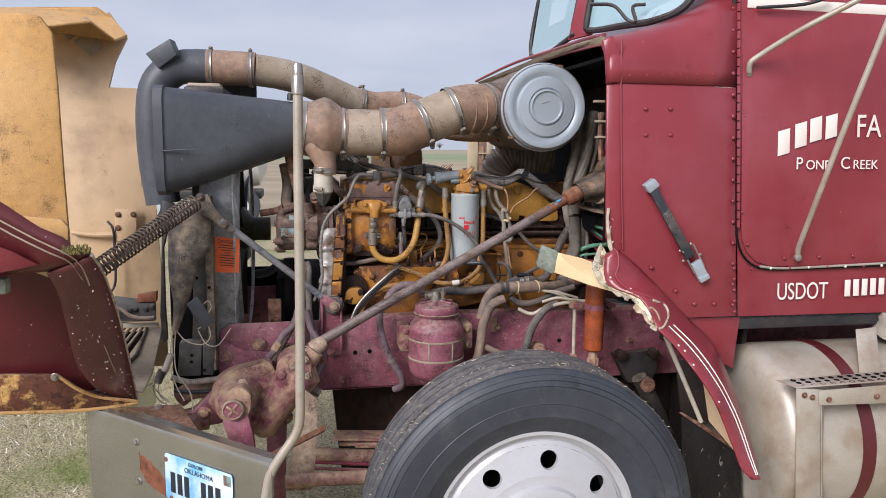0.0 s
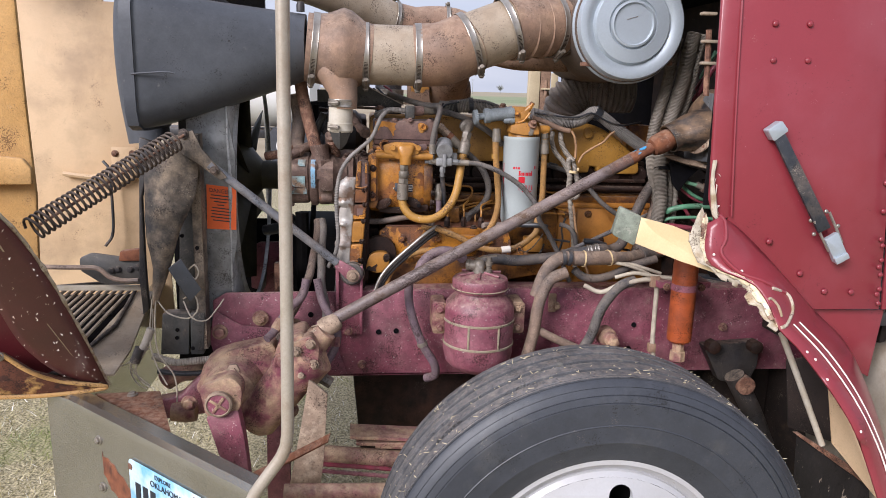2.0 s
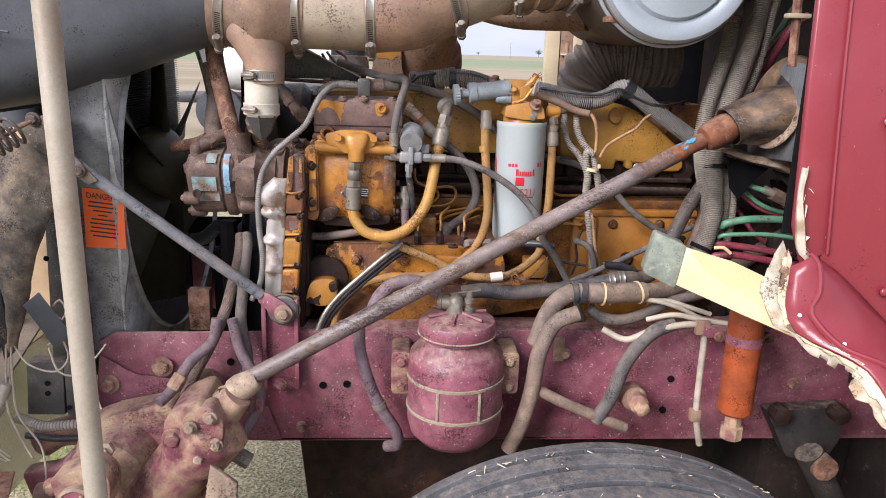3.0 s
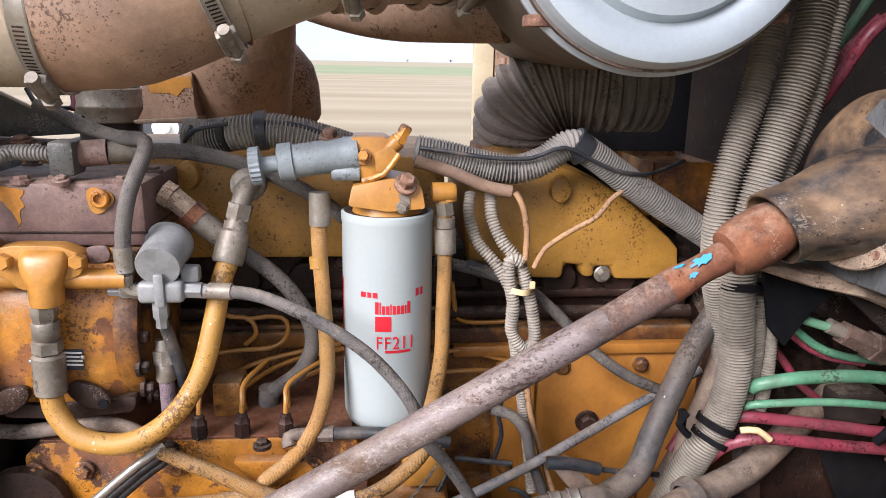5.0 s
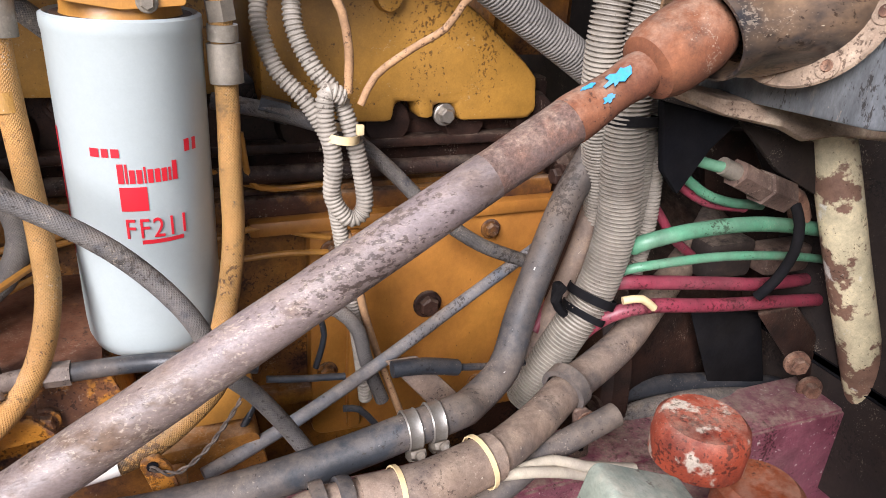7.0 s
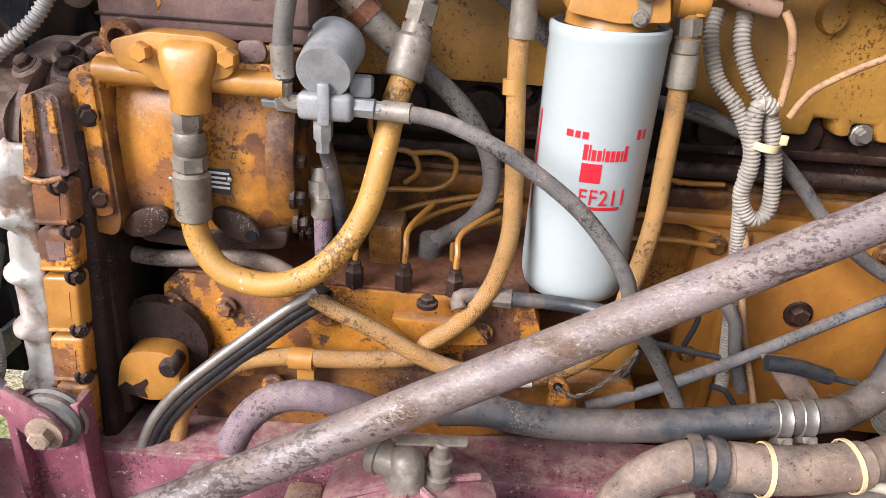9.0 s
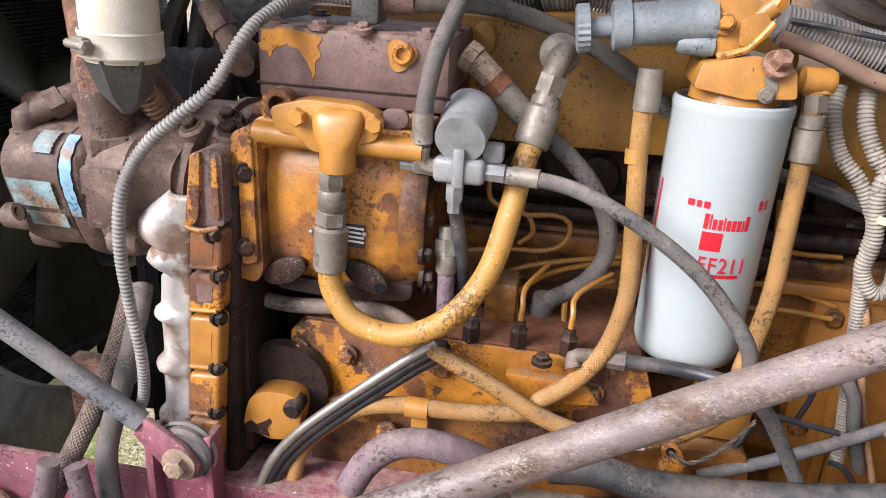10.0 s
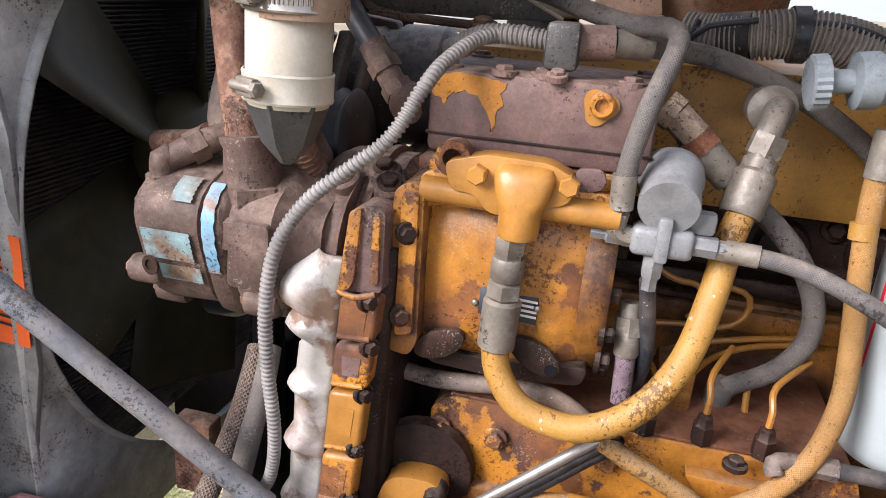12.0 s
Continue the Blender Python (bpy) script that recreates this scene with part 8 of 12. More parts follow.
# ---- engine ----
def make_engine():
    th = thing("diesel_engine", (0.1, 0.43, 0.82), "yellow six-cylinder diesel engine, oily with peeling paint", "engine")
    blk = part("block", box((-0.40, 0.305, 0.84), (0.62, 0.72, 1.36), 0.010), "yellow_dark", th)
    part("crankcase_rib", box((-0.38, 0.285, 1.075), (0.62, 0.31, 1.10), 0.006), "yellow_dark", blk)
    part("block_deck", box((-0.38, 0.292, 1.325), (0.62, 0.31, 1.352), 0.005), "yellow_dark", blk)
    hd = part("cylinder_head", box((-0.36, 0.315, 1.36), (0.61, 0.70, 1.475), 0.008), "oily", th)
    part("head_ledge", box((-0.34, 0.295, 1.40), (0.61, 0.32, 1.412), 0.004), "oily", hd)
    part("fuel_rail", tube([(-0.3, 0.285, 1.385), (0.1, 0.285, 1.383), (0.6, 0.285, 1.38)], 0.010, 12), "oily", hd)
    for k in range(9):
        x = -0.22 + k * 0.095
        bolt(hd, (x, 0.312, 1.455), (0, -1, 0.2), 0.010, 0.010, "oily")
        part("port_boss", lathe([(0.030, 0), (0.026, 0.016), (0.012, 0.018)], (x + 0.045, 0.315, 1.43), (0, -1, 0), 18), "oily", hd)
    # rocker covers
    part("rocker_cover", prism(rounded([(-0.36, 0.285, 1.615), (0.20, 0.285, 1.615), (0.215, 0.285, 1.60), (0.215, 0.285, 1.47), (-0.36, 0.285, 1.47)], 0.012), (0, 0.30, 0), 0.012), "cover", th)
    rc = part("rear_rocker_cover", prism([(0.248, 0.280, 1.575), (0.321, 0.280, 1.612), (0.398, 0.280, 1.600), (0.440, 0.280, 1.585), (0.494, 0.280, 1.550), (0.556, 0.280, 1.498), (0.572, 0.280, 1.481), (0.576, 0.280, 1.443), (0.567, 0.280, 1.431), (0.474, 0.280, 1.432), (0.470, 0.280, 1.452), (0.443, 0.280, 1.453), (0.445, 0.280, 1.436), (0.425, 0.280, 1.436), (0.422, 0.280, 1.455), (0.398, 0.280, 1.457), (0.395, 0.280, 1.434), (0.356, 0.280, 1.435), (0.252, 0.280, 1.448)], (0, 0.30, 0), 0.010), "cover", th)
    part("cover_step", box((0.563, 0.400, 1.583), Vector((0.669, 0.400, 1.598)) + Vector((0, 0.15, -0.1)), 0.012), "yellow_dark", rc)
    for p in [(-0.138, 0.272, 1.590), (0.382, 0.272, 1.572)]:
        part("cast_boss", lathe([(0.016, -0.01), (0.014, 0.006), (0.006, 0.008)], p, (0, -1, 0), 18, squash=1.3), "cover", th)
    for p in [(0.458, 0.285, 1.440)]:
        bolt(rc, p, (0, -1, 0), 0.009, 0.012, "bright")
    bolt(blk, (0.450, 0.282, 1.196), (0, -1, 0), 0.013, 0.012, "oily")
    # rear side housing
    part("side_cover", prism(rounded([(0.300, 0.284, 1.318), (0.657, 0.284, 1.326), (0.690, 0.284, 1.008), (0.300, 0.284, 1.022)], 0.02), (0, 0.05, 0), 0.012), "ochre", th)
    part("side_cover_lip", box((0.233, 0.276, 1.312), (0.640, 0.300, 1.330), 0.004), "ochre", th)
    part("cover_rib", box((0.345, 0.274, 1.03), (0.362, 0.290, 1.31), 0.005), "ochre", th)
    for x, z in ((0.325, 1.285), (0.405, 1.29), (0.53, 1.292), (0.62, 1.294), (0.32, 1.12), (0.53, 1.06)):
        bolt(th, (x, 0.282, z), (0, -1, 0), 0.009, 0.009, "yellow_dark")
    part("injector_boss", lathe([(0.014, 0), (0.014, 0.03), (0.009, 0.032), (0.009, 0.045)], (0.444, 0.340, 1.377), (0, -0.4, 1), 6), "oily", hd)
    part("injector_boss", lathe([(0.014, 0), (0.014, 0.03), (0.009, 0.032), (0.009, 0.045)], (0.642, 0.340, 1.364), (0, -0.4, 1), 6), "oily", hd)


make_engine()


def make_timing_case():
    th = thing("timing_case", (-0.42, 0.1, 0.98), "white-silver and yellow timing gear case with scalloped edge and rusty dust", "gear case")
    part("rear_plate", box((-0.44, 0.40, 0.90), (-0.37, 0.86, 1.60), 0.010), "oily", th)
    part("front_plate", box((-0.440, 0.15, 0.90), (-0.385, 0.78, 1.48), 0.012), "oily", th)
    # dusty domed gear cover above
    part("top_cover", lathe([(0.060, -0.020), (0.090, -0.014), (0.106, -0.004), (0.113, 0.010), (0.113, 0.076), (0.104, 0.086)], (-0.455, 0.188, 1.394), (1, 0, 0), 56), "pump", th)
    part("cover_rib", lathe([(0.113, 0.0), (0.119, 0.003), (0.119, 0.010), (0.113, 0.013)], (-0.408, 0.188, 1.394), (1, 0, 0), 56), "pump", th)
    for p, d in (((-0.430, 0.118, 1.492), (-0.2, -0.5, 0.8)), ((-0.378, 0.100, 1.497), (0.1, -0.6, 0.8)), ((-0.392, 0.128, 1.503), (0, -0.4, 0.9))):
        boss = part("cover_boss", lathe([(0.016, -0.018), (0.016, 0.000), (0.013, 0.003)], p, d, 18), "pump", th)
        bolt(boss, Vector(p) + Vector(d).normalized() * 0.003, d, 0.0085, 0.008, "oily")
    # bare silver wall: lobes above, ribbed panels below
    left = ((1.436, -0.434), (1.415, -0.460), (1.400, -0.472), (1.385, -0.4735), (1.376, -0.469), (1.370, -0.459), (1.364, -0.463), (1.355, -0.466), (1.347, -0.460), (1.341, -0.447), (1.334, -0.453),
            (1.302, -0.456), (1.296, -0.462), (1.288, -0.464), (1.281, -0.457), (1.236, -0.459), (1.230, -0.466), (1.222, -0.468), (1.214, -0.461), (1.166, -0.463), (1.159, -0.470), (1.150, -0.472), (1.142, -0.465), (1.085, -0.468), (1.05, -0.470))
    bm = bmesh.new()
    G = []
    for (z0, x0), (z1, x1) in zip(left, left[1:]):
        for i in range(3):
            t = i / 3
            z, xl = z0 + (z1 - z0) * t, x0 + (x1 - x0) * t
            xr = -0.4035 - (1.405 - z) * 0.082
            crest = max(math.exp(-((z - zz) / w) ** 2) for zz, w in ((1.397, 0.026), (1.357, 0.013), (1.290, 0.008), (1.224, 0.008), (1.152, 0.008)))
            row = []
            for k in range(9):
                q = k / 8
                x = xl + (xr - xl) * q
                y = 0.052 + 0.016 * (1 - q) ** 3 - 0.010 * crest * math.sin(math.pi * min(1.0, 0.15 + q * 0.9)) + 0.0012 * noise.noise(Vector((x, z, 0)) * 70)
                row.append(bm.verts.new((x, y, z)))
            row.insert(0, bm.verts.new((xl - 0.001, 0.085, z)))
            row.insert(0, bm.verts.new((xl + 0.006, 0.165, z)))
            G.append(row)
    for A, B in zip(G, G[1:]):
        for k in range(len(A) - 1):
            bm.faces.new((A[k], A[k + 1], B[k + 1], B[k]))
    wall = part("silver_wall", bm, "silver", th, "bare white-silver casting with brown stains", smooth=60)
    wall.modifiers.new("thickness", "SOLIDIFY").thickness = 0.006
    # yellow edge flange, block under block with bright lower lips
    def edge(z):
        return -0.4035 - (1.405 - z) * 0.082, -0.3655 - (1.405 - z) * 0.084
    for z1, z0, mt in ((1.400, 1.357, "yellow"), (1.351, 1.306, "yellow"), (1.300, 1.234, "yellow_clean"), (1.227, 1.171, "yellow"), (1.164, 1.082, "yellow")):
        (a1, b1), (a0, b0) = edge(z1), edge(z0)
        P = [Vector(p) for p in ((a1, 0.046, z1), (b1, 0.046, z1 + 0.002), (b0, 0.046, z0 + 0.002), (a0, 0.046, z0))]
        rb = part("yellow_rib", prism(P, (0, 0.09, 0), 0.005, seg=3), mt, th)
        part("rib_lip", tube([P[3] + Vector((0.002, 0.001, 0.003)), P[2] + Vector((-0.004, 0.001, 0.003))], 0.0030, 8), "yellow", rb)
        part("rib_recess", prism([P[0].lerp(P[2], 0.24) + Vector((0, -0.0006, 0)), P[1].lerp(P[3], 0.26) + Vector((0, -0.0006, 0)), P[2].lerp(P[0], 0.28) + Vector((0, -0.0006, 0)), P[3].lerp(P[1], 0.30) + Vector((0, -0.0006, 0))], (0, 0.004, 0), 0.0), "brown" if z1 > 1.33 and z1 < 1.36 else mt, rb)
    up = part("upper_plate", prism(rounded([(-0.399, 0.054, 1.480), (-0.384, 0.054, 1.488), (-0.366, 0.054, 1.484), (-0.365, 0.050, 1.408), (-0.405, 0.050, 1.404)], 0.006), (0.002, 0.09, 0), 0.006, seg=3), "brown", th)
    part("upper_rib", prism(rounded([(-0.398, 0.050, 1.482), (-0.387, 0.050, 1.486), (-0.390, 0.044, 1.420), (-0.394, 0.042, 1.410), (-0.405, 0.042, 1.408)], 0.004), (0.002, 0.03, 0), 0.005, seg=3), "yellow", up)
    part("upper_rib", prism(rounded([(-0.376, 0.050, 1.480), (-0.370, 0.050, 1.481), (-0.368, 0.046, 1.418), (-0.376, 0.046, 1.416)], 0.003), (0.002, 0.03, 0), 0.003, seg=2), "yellow", up)
    part("upper_lip", tube([(-0.405, 0.044, 1.407), (-0.388, 0.042, 1.404), (-0.370, 0.046, 1.408)], 0.0030, 10), "yellow", up)
    part("side_wall", prism([(-0.370, 0.066, 1.445), (-0.358, 0.070, 1.445), (-0.376, 0.070, 1.072), (-0.392, 0.066, 1.075)], (0.010, 0.12, 0), 0.004), "oily", th)
    # flange that carries the compressor
    fl = part("adapter_flange", prism(rounded([(-0.366, 0.076, 1.500), (-0.352, 0.076, 1.508), (-0.338, 0.076, 1.506), (-0.336, 0.076, 1.352), (-0.344, 0.076, 1.336), (-0.366, 0.076, 1.340), (-0.372, 0.076, 1.360)], 0.008), (0, 0.20, 0), 0.006, seg=3), "yellow_dark", th)
    part("flange_band", prism(rounded([(-0.358, 0.072, 1.500), (-0.342, 0.072, 1.500), (-0.341, 0.072, 1.362), (-0.358, 0.072, 1.358)], 0.005), (0, 0.02, 0), 0.004, seg=2), "yellow", fl)
    for p in ((-0.350, 0.071, 1.462), (-0.352, 0.071, 1.380)):
        bolt(fl, p, (0.5, -0.85, 0.1), 0.0075, 0.009, "oily")
    for p in ((-0.377, 0.048, 1.399), (-0.374, 0.050, 1.352), (-0.378, 0.050, 1.301), (-0.384, 0.050, 1.238), (-0.389, 0.050, 1.178)):
        bolt(th, p, (0.75, -0.6, 0.1), 0.0068, 0.009, "oily")
    part("adapter_web", box((-0.388, 0.085, 1.10), (-0.362, 0.3, 1.34), 0.006), "oily", th)


make_timing_case()


def make_compressor():
    th = thing("air_compressor", (-0.26, 0.19, 1.3), "yellow air compressor with peeling paint and brown primer", "compressor")
    o = Vector((-0.362, 0.19, 1.415))
    secs = []
    for h, q, sq in ((-0.004, 0.088, 0.35), (0.006, 0.095, 0.42), (0.050, 0.098, 0.45), (0.100, 0.100, 0.45), (0.150, 0.098, 0.42), (0.172, 0.094, 0.35), (0.186, 0.086, 0.25)):
        secs.append(ring_section((o.x + h, o.y + 0.002, o.z - 0.002), q, q * 1.02, sq, 56))
    part("crankcase", loft(secs), "yellow", th, smooth=50)
    part("rear_flange", lathe([(0.10, 0.17), (0.102, 0.174), (0.102, 0.192), (0.098, 0.197)], o, (1, 0, 0), 40), "yellow_dark", th)
    for k in range(7):
        a = 2.4 + k * 0.42
        bolt(th, o + Vector((0.196, -math.cos(a - 2.4 - 0.9) * 0.09, math.sin(a - 2.4 - 1.2) * 0.09)), (1, 0, 0), 0.008, 0.010, "oily")
    part("cylinder", box((-0.350, 0.105, 1.42), (-0.170, 0.29, 1.515), 0.012), "yellow", th)
    part("deck", prism(rounded([(-0.346, 0.088, 1.514), (-0.331, 0.088, 1.520), (-0.175, 0.088, 1.517), (-0.173, 0.088, 1.489), (-0.221, 0.088, 1.491), (-0.306, 0.088, 1.494), (-0.347, 0.088, 1.481)], 0.006), (0, 0.06, 0), 0.006), "yellow", th)
    part("deck_rail", tube([(-0.343, 0.086, 1.502), (-0.281, 0.086, 1.501), (-0.221, 0.086, 1.500), (-0.168, 0.086, 1.499)], 0.012, 12), "yellow_clean", th)
    part("gasket_plate", box((-0.352, 0.098, 1.516), (-0.160, 0.28, 1.528), 0.003), "yellow", th)
    hd = part("cylinder_head", box((-0.350, 0.112, 1.530), (-0.150, 0.27, 1.606), 0.007), "brown", th)
    part("head_seam", box((-0.3505, 0.1105, 1.5465), (-0.1495, 0.2705, 1.5490), 0.0004), "oily", hd)
    # flaked patches of yellow left on the brown head
    rng = random.Random(21)
    for pts in ([(-0.345, 1.600), (-0.305, 1.603), (-0.283, 1.600), (-0.283, 1.585), (-0.287, 1.560), (-0.292, 1.553), (-0.297, 1.575), (-0.318, 1.590), (-0.330, 1.583), (-0.334, 1.575), (-0.346, 1.585)],):
        out = []
        for (a, z), (a2, z2) in zip(pts, pts[1:] + pts[:1]):
            for k in range(4):
                t = k / 4
                out.append(Vector((a + (a2 - a) * t + rng.uniform(-0.0026, 0.0026), 0.1112, z + (z2 - z) * t + rng.uniform(-0.0026, 0.0026))))
        part("paint_flake", prism(out, (0, 0.002, 0), 0), "yellow", hd)
    pc = Vector((-0.197, 0.111, 1.588))
    ring = [pc + Vector((math.cos(a), 0, math.sin(a))) * (0.0148 * (1 + 0.14 * math.sin(3 * a + 1))) + Vector((-0.002, 0, -0.002)) for a in (2 * math.pi * k / 26 for k in range(26))]
    part("paint_flake", prism(ring, (0, -0.0012, 0), 0), "yellow_clean", hd)
    part("plug", lathe([(0.011, 0), (0.011, 0.006), (0.009, 0.008), (0.006, 0.008), (0.005, 0.003)], pc, (0, -1, 0), 18), "yellow", hd)
    for p in ((-0.335, 0.125, 1.607), (-0.285, 0.12, 1.607), (-0.175, 0.125, 1.607), (-0.163, 0.2, 1.607), (-0.33, 0.25, 1.607), (-0.25, 0.125, 1.607)):
        bolt(hd, p, (0, 0, 1), 0.0085, 0.0055, "brown")
    # outlet tee
    tee = part("outlet_tee", prism(rounded([(-0.322, 0.098, 1.532), (-0.285, 0.098, 1.542), (-0.231, 0.098, 1.541), (-0.208, 0.098, 1.530), (-0.211, 0.098, 1.508), (-0.230, 0.098, 1.502), (-0.245, 0.098, 1.492), (-0.279, 0.098, 1.490), (-0.294, 0.098, 1.506), (-0.315, 0.098, 1.507)], 0.008), (0, -0.026, 0), 0.008, seg=3), "yellow_clean", th)
    t0, t1 = Vector((-0.255, 0.074, 1.515)), Vector((-0.256, 0.072, 1.474))
    tl = (t1 - t0).length
    rings = []
    for h, hx, hy in ((-0.022, 0.018, 0.004), (-0.020, 0.023, 0.010), (-0.014, 0.0260, 0.014), (-0.006, 0.0260, 0.0165), (0.003, 0.0240, 0.0180), (0.011, 0.0208, 0.0186), (0.018, 0.0190, 0.0186), (tl * 0.55, 0.0186, 0.0186), (tl * 0.92, 0.0180, 0.0180), (tl, 0.0170, 0.0170)):
        c = t0 + (t1 - t0).normalized() * h + Vector((0.004, 0, 0))
        ring = []
        for k in range(32):
            ca, sa = math.cos(2 * math.pi * k / 32), math.sin(2 * math.pi * k / 32)
            e = 0.72 if h < 0.012 else 1.0
            ring.append(c + Vector((math.copysign(abs(ca) ** e, ca) * hx, math.copysign(abs(sa) ** e, sa) * hy, 0)))
        rings.append(ring)
    part("tee_neck", loft(rings), "yellow_clean", tee)
    for p in [(-0.291, 0.070, 1.525), (-0.213, 0.070, 1.525)]:
        bolt(tee, p, (0, -1, 0), 0.0092, 0.009, "yellow_clean", washer=False)
    part("open_lug", lathe([(0.016, 0), (0.016, 0.02), (0.009, 0.02), (0.009, 0.004)], (-0.316, 0.098, 1.533), (0, -1, 0), 18), "yellow", th)
    part("blank_cover", prism(rounded([(-0.211, 0.092, 1.537), (-0.186, 0.092, 1.538), (-0.183, 0.092, 1.521), (-0.208, 0.092, 1.515)], 0.008), (0, -0.006, 0), 0.002), "brown", th)
    # couplings under the tee
    b = Vector((-0.260, 0.072, 1.365))
    d = (b - t1)
    L = d.length
    cp = part("coupling_body", lathe([(0.0125, 0.0), (0.0145, 0.002), (0.0145, L * 0.13), (0.0125, L * 0.15), (0.0125, L * 0.19)], t1, d, 6), "fitting", th)
    part("coupling_nut", lathe([(0.0135, L * 0.18), (0.0152, L * 0.20), (0.0152, L * 0.36), (0.0135, L * 0.38)], t1, d, 24), "fitting", cp)
    part("coupling_nut", lathe([(0.0135, L * 0.38), (0.0165, L * 0.40), (0.0165, L * 0.52), (0.0140, L * 0.54)], t1, d, 6), "fitting", cp)
    part("coupling_sleeve", lathe([(0.0145, L * 0.54), (0.0178, L * 0.57), (0.0178, L * 0.98), (0.0150, L * 1.0)], t1, d, 10), "fitting", cp)
    # name plate and blanked lugs
    npl = part("name_plate", plate_at((-0.255, 0.091, 1.400), (1, 0.02, -0.05), (0, 0.22, 1), 0.055, 0.026, 0.002, 0.0006), "ink", th, "black and silver name plate")
    for k in range(4):
        part("plate_bar", plate_at(Vector((-0.239, 0.088, 1.408)) + Vector((0.0, 0.001, -0.005 * k)), (1, 0.02, -0.05), (0, 0.22, 1), 0.022, 0.0022, 0.0006, 0), "letter", npl)
    for p in [(-0.286, 0.089, 1.398), (-0.228, 0.089, 1.402)]:
        rivet(npl, p, (0, -1, 0), 0.0035, "bright")
    for q, tilt in (((-0.317, 0.096, 1.349), 28), ((-0.224, 0.094, 1.354), -28)):
        q = Vector(q)
        u = Vector((math.cos(radians(tilt)), 0, math.sin(radians(tilt))))
        w = Vector((-u.z, 0, u.x))
        part("blanking_lug", prism([q + u * 0.027 * math.cos(a) + w * 0.014 * math.sin(a) for a in (2 * math.pi * k / 24 for k in range(24))], (0, -0.010, 0), 0.0025), "oily", th)
    part("lug_hole", lathe([(0.006, 0), (0.006, 0.001)], (-0.208, 0.083, 1.345), (0, -1, 0), 14), "void", th)
    part("lower_skirt", prism(rounded([(-0.337, 0.100, 1.340), (-0.290, 0.100, 1.336), (-0.218, 0.100, 1.339), (-0.174, 0.100, 1.345), (-0.179, 0.100, 1.325), (-0.257, 0.100, 1.317), (-0.330, 0.100, 1.321)], 0.008), (0, 0.05, 0), 0.006), "oily", th)


make_compressor()


def make_hydraulic_pump():
    th = thing("hydraulic_pump", (-0.56, 0.12, 1.34), "dirty brown hydraulic pump with worn blue paint", "pump")
    o = Vector((-0.622, 0.125, 1.424))
    rng = random.Random(3)
    bm = bmesh.new()
    n = 40
    prof = [(0.046, -0.004), (0.061, 0.0), (0.069, 0.008), (0.071, 0.022), (0.070, 0.074), (0.066, 0.077), (0.066, 0.080), (0.076, 0.083), (0.077, 0.099), (0.074, 0.103), (0.071, 0.106), (0.074, 0.110), (0.073, 0.150), (0.062, 0.160), (0.054, 0.19)]

    def squarish(a):
        """The body's section: a block with blunt corners, leaning a little."""
        b = a - 0.30
        return (abs(math.cos(b)) ** 3.6 + abs(math.sin(b)) ** 3.6) ** (-1 / 3.6)

    rings = []
    for r, h in prof:
        rings.append([bm.verts.new(o + Vector((h, math.cos(a) * r * squarish(a), math.sin(a) * r * squarish(a))) + 0.0014 * noise.noise_vector(Vector((h * 30, math.cos(a) * 2, math.sin(a) * 2)))) for a in (2 * math.pi * k / n for k in range(n))])
    for A, B in zip(rings, rings[1:]):
        for k in range(n):
            bm.faces.new((A[k], A[(k + 1) % n], B[(k + 1) % n], B[k]))
    bm.faces.new(rings[0])
    bm.faces.new(rings[-1])
    part("pump_body", bm, "pump", th, smooth=45)
    # lugs, bolt heads and bosses of the housing
    for a, x, r in ((3.72, 0.008, 0.014), (4.4, 0.012, 0.013), (3.95, 0.13, 0.016)):
        q = o + Vector((x, math.cos(a) * 0.073 * squarish(a) * 0.93, math.sin(a) * 0.073 * squarish(a) * 0.93))
        lug = part("housing_lug", lathe([(r, -0.016), (r * 1.04, -0.012), (r * 1.04, 0.012), (r * 0.9, 0.017), (r * 0.3, 0.017)], q, (1, 0, 0), 16), "pump", th)
        bolt(lug, q + Vector((-0.016, 0, 0)), (-1, 0, 0), r * 0.5, 0.008, "rusty")
    part("side_relief", prism(rounded([o + Vector((x, -0.086, z)) for x, z in ((0.108, -0.03), (0.15, -0.03), (0.152, 0.035), (0.112, 0.035))], 0.008), (0, 0.03, 0), 0.006), "pump", th)
    # blue stripe and pale patches on the near side
    for x0, w, a0, a1, mt in ((0.084, 0.013, 2.35, 3.45, "stripe"), (0.014, 0.052, 2.98, 3.42, "pale_blue"), (0.045, 0.022, 2.25, 2.62, "pale_blue"), (0.02, 0.05, 3.5, 3.75, "pale_blue")):
        bm = bmesh.new()
        G = []
        for k in range(19):
            a = a0 + (a1 - a0) * k / 18
            r = 0.0790 if x0 > 0.07 else 0.0730
            f = squarish(a)
            wob = 0.0008 * math.sin(k * 2.1)
            G.append([bm.verts.new(o + Vector((x0 + wob * (1 if s else -0.6) + s * w, math.cos(a) * r * f, math.sin(a) * r * f))) for s in (0, 1)])
        for A, B in zip(G, G[1:]):
            bm.faces.new((A[0], A[1], B[1], B[0]))
        part("paint_patch", bm, mt, th, "worn blue paint", smooth=80)
    part("port_recess", lathe([(0.010, -0.001), (0.010, 0.002), (0.006, 0.002), (0.006, 0.0)], (-0.597, 0.045, 1.400), (-0.2, -1, 0), 14), "oily", th)
    e = Vector((-0.604, 0.085, 1.474))
    part("elbow_pad", lathe([(0.032, -0.03), (0.032, -0.014), (0.027, -0.010), (0.016, -0.009)], e, (-0.1, -0.15, 1), 24), "pump", th)
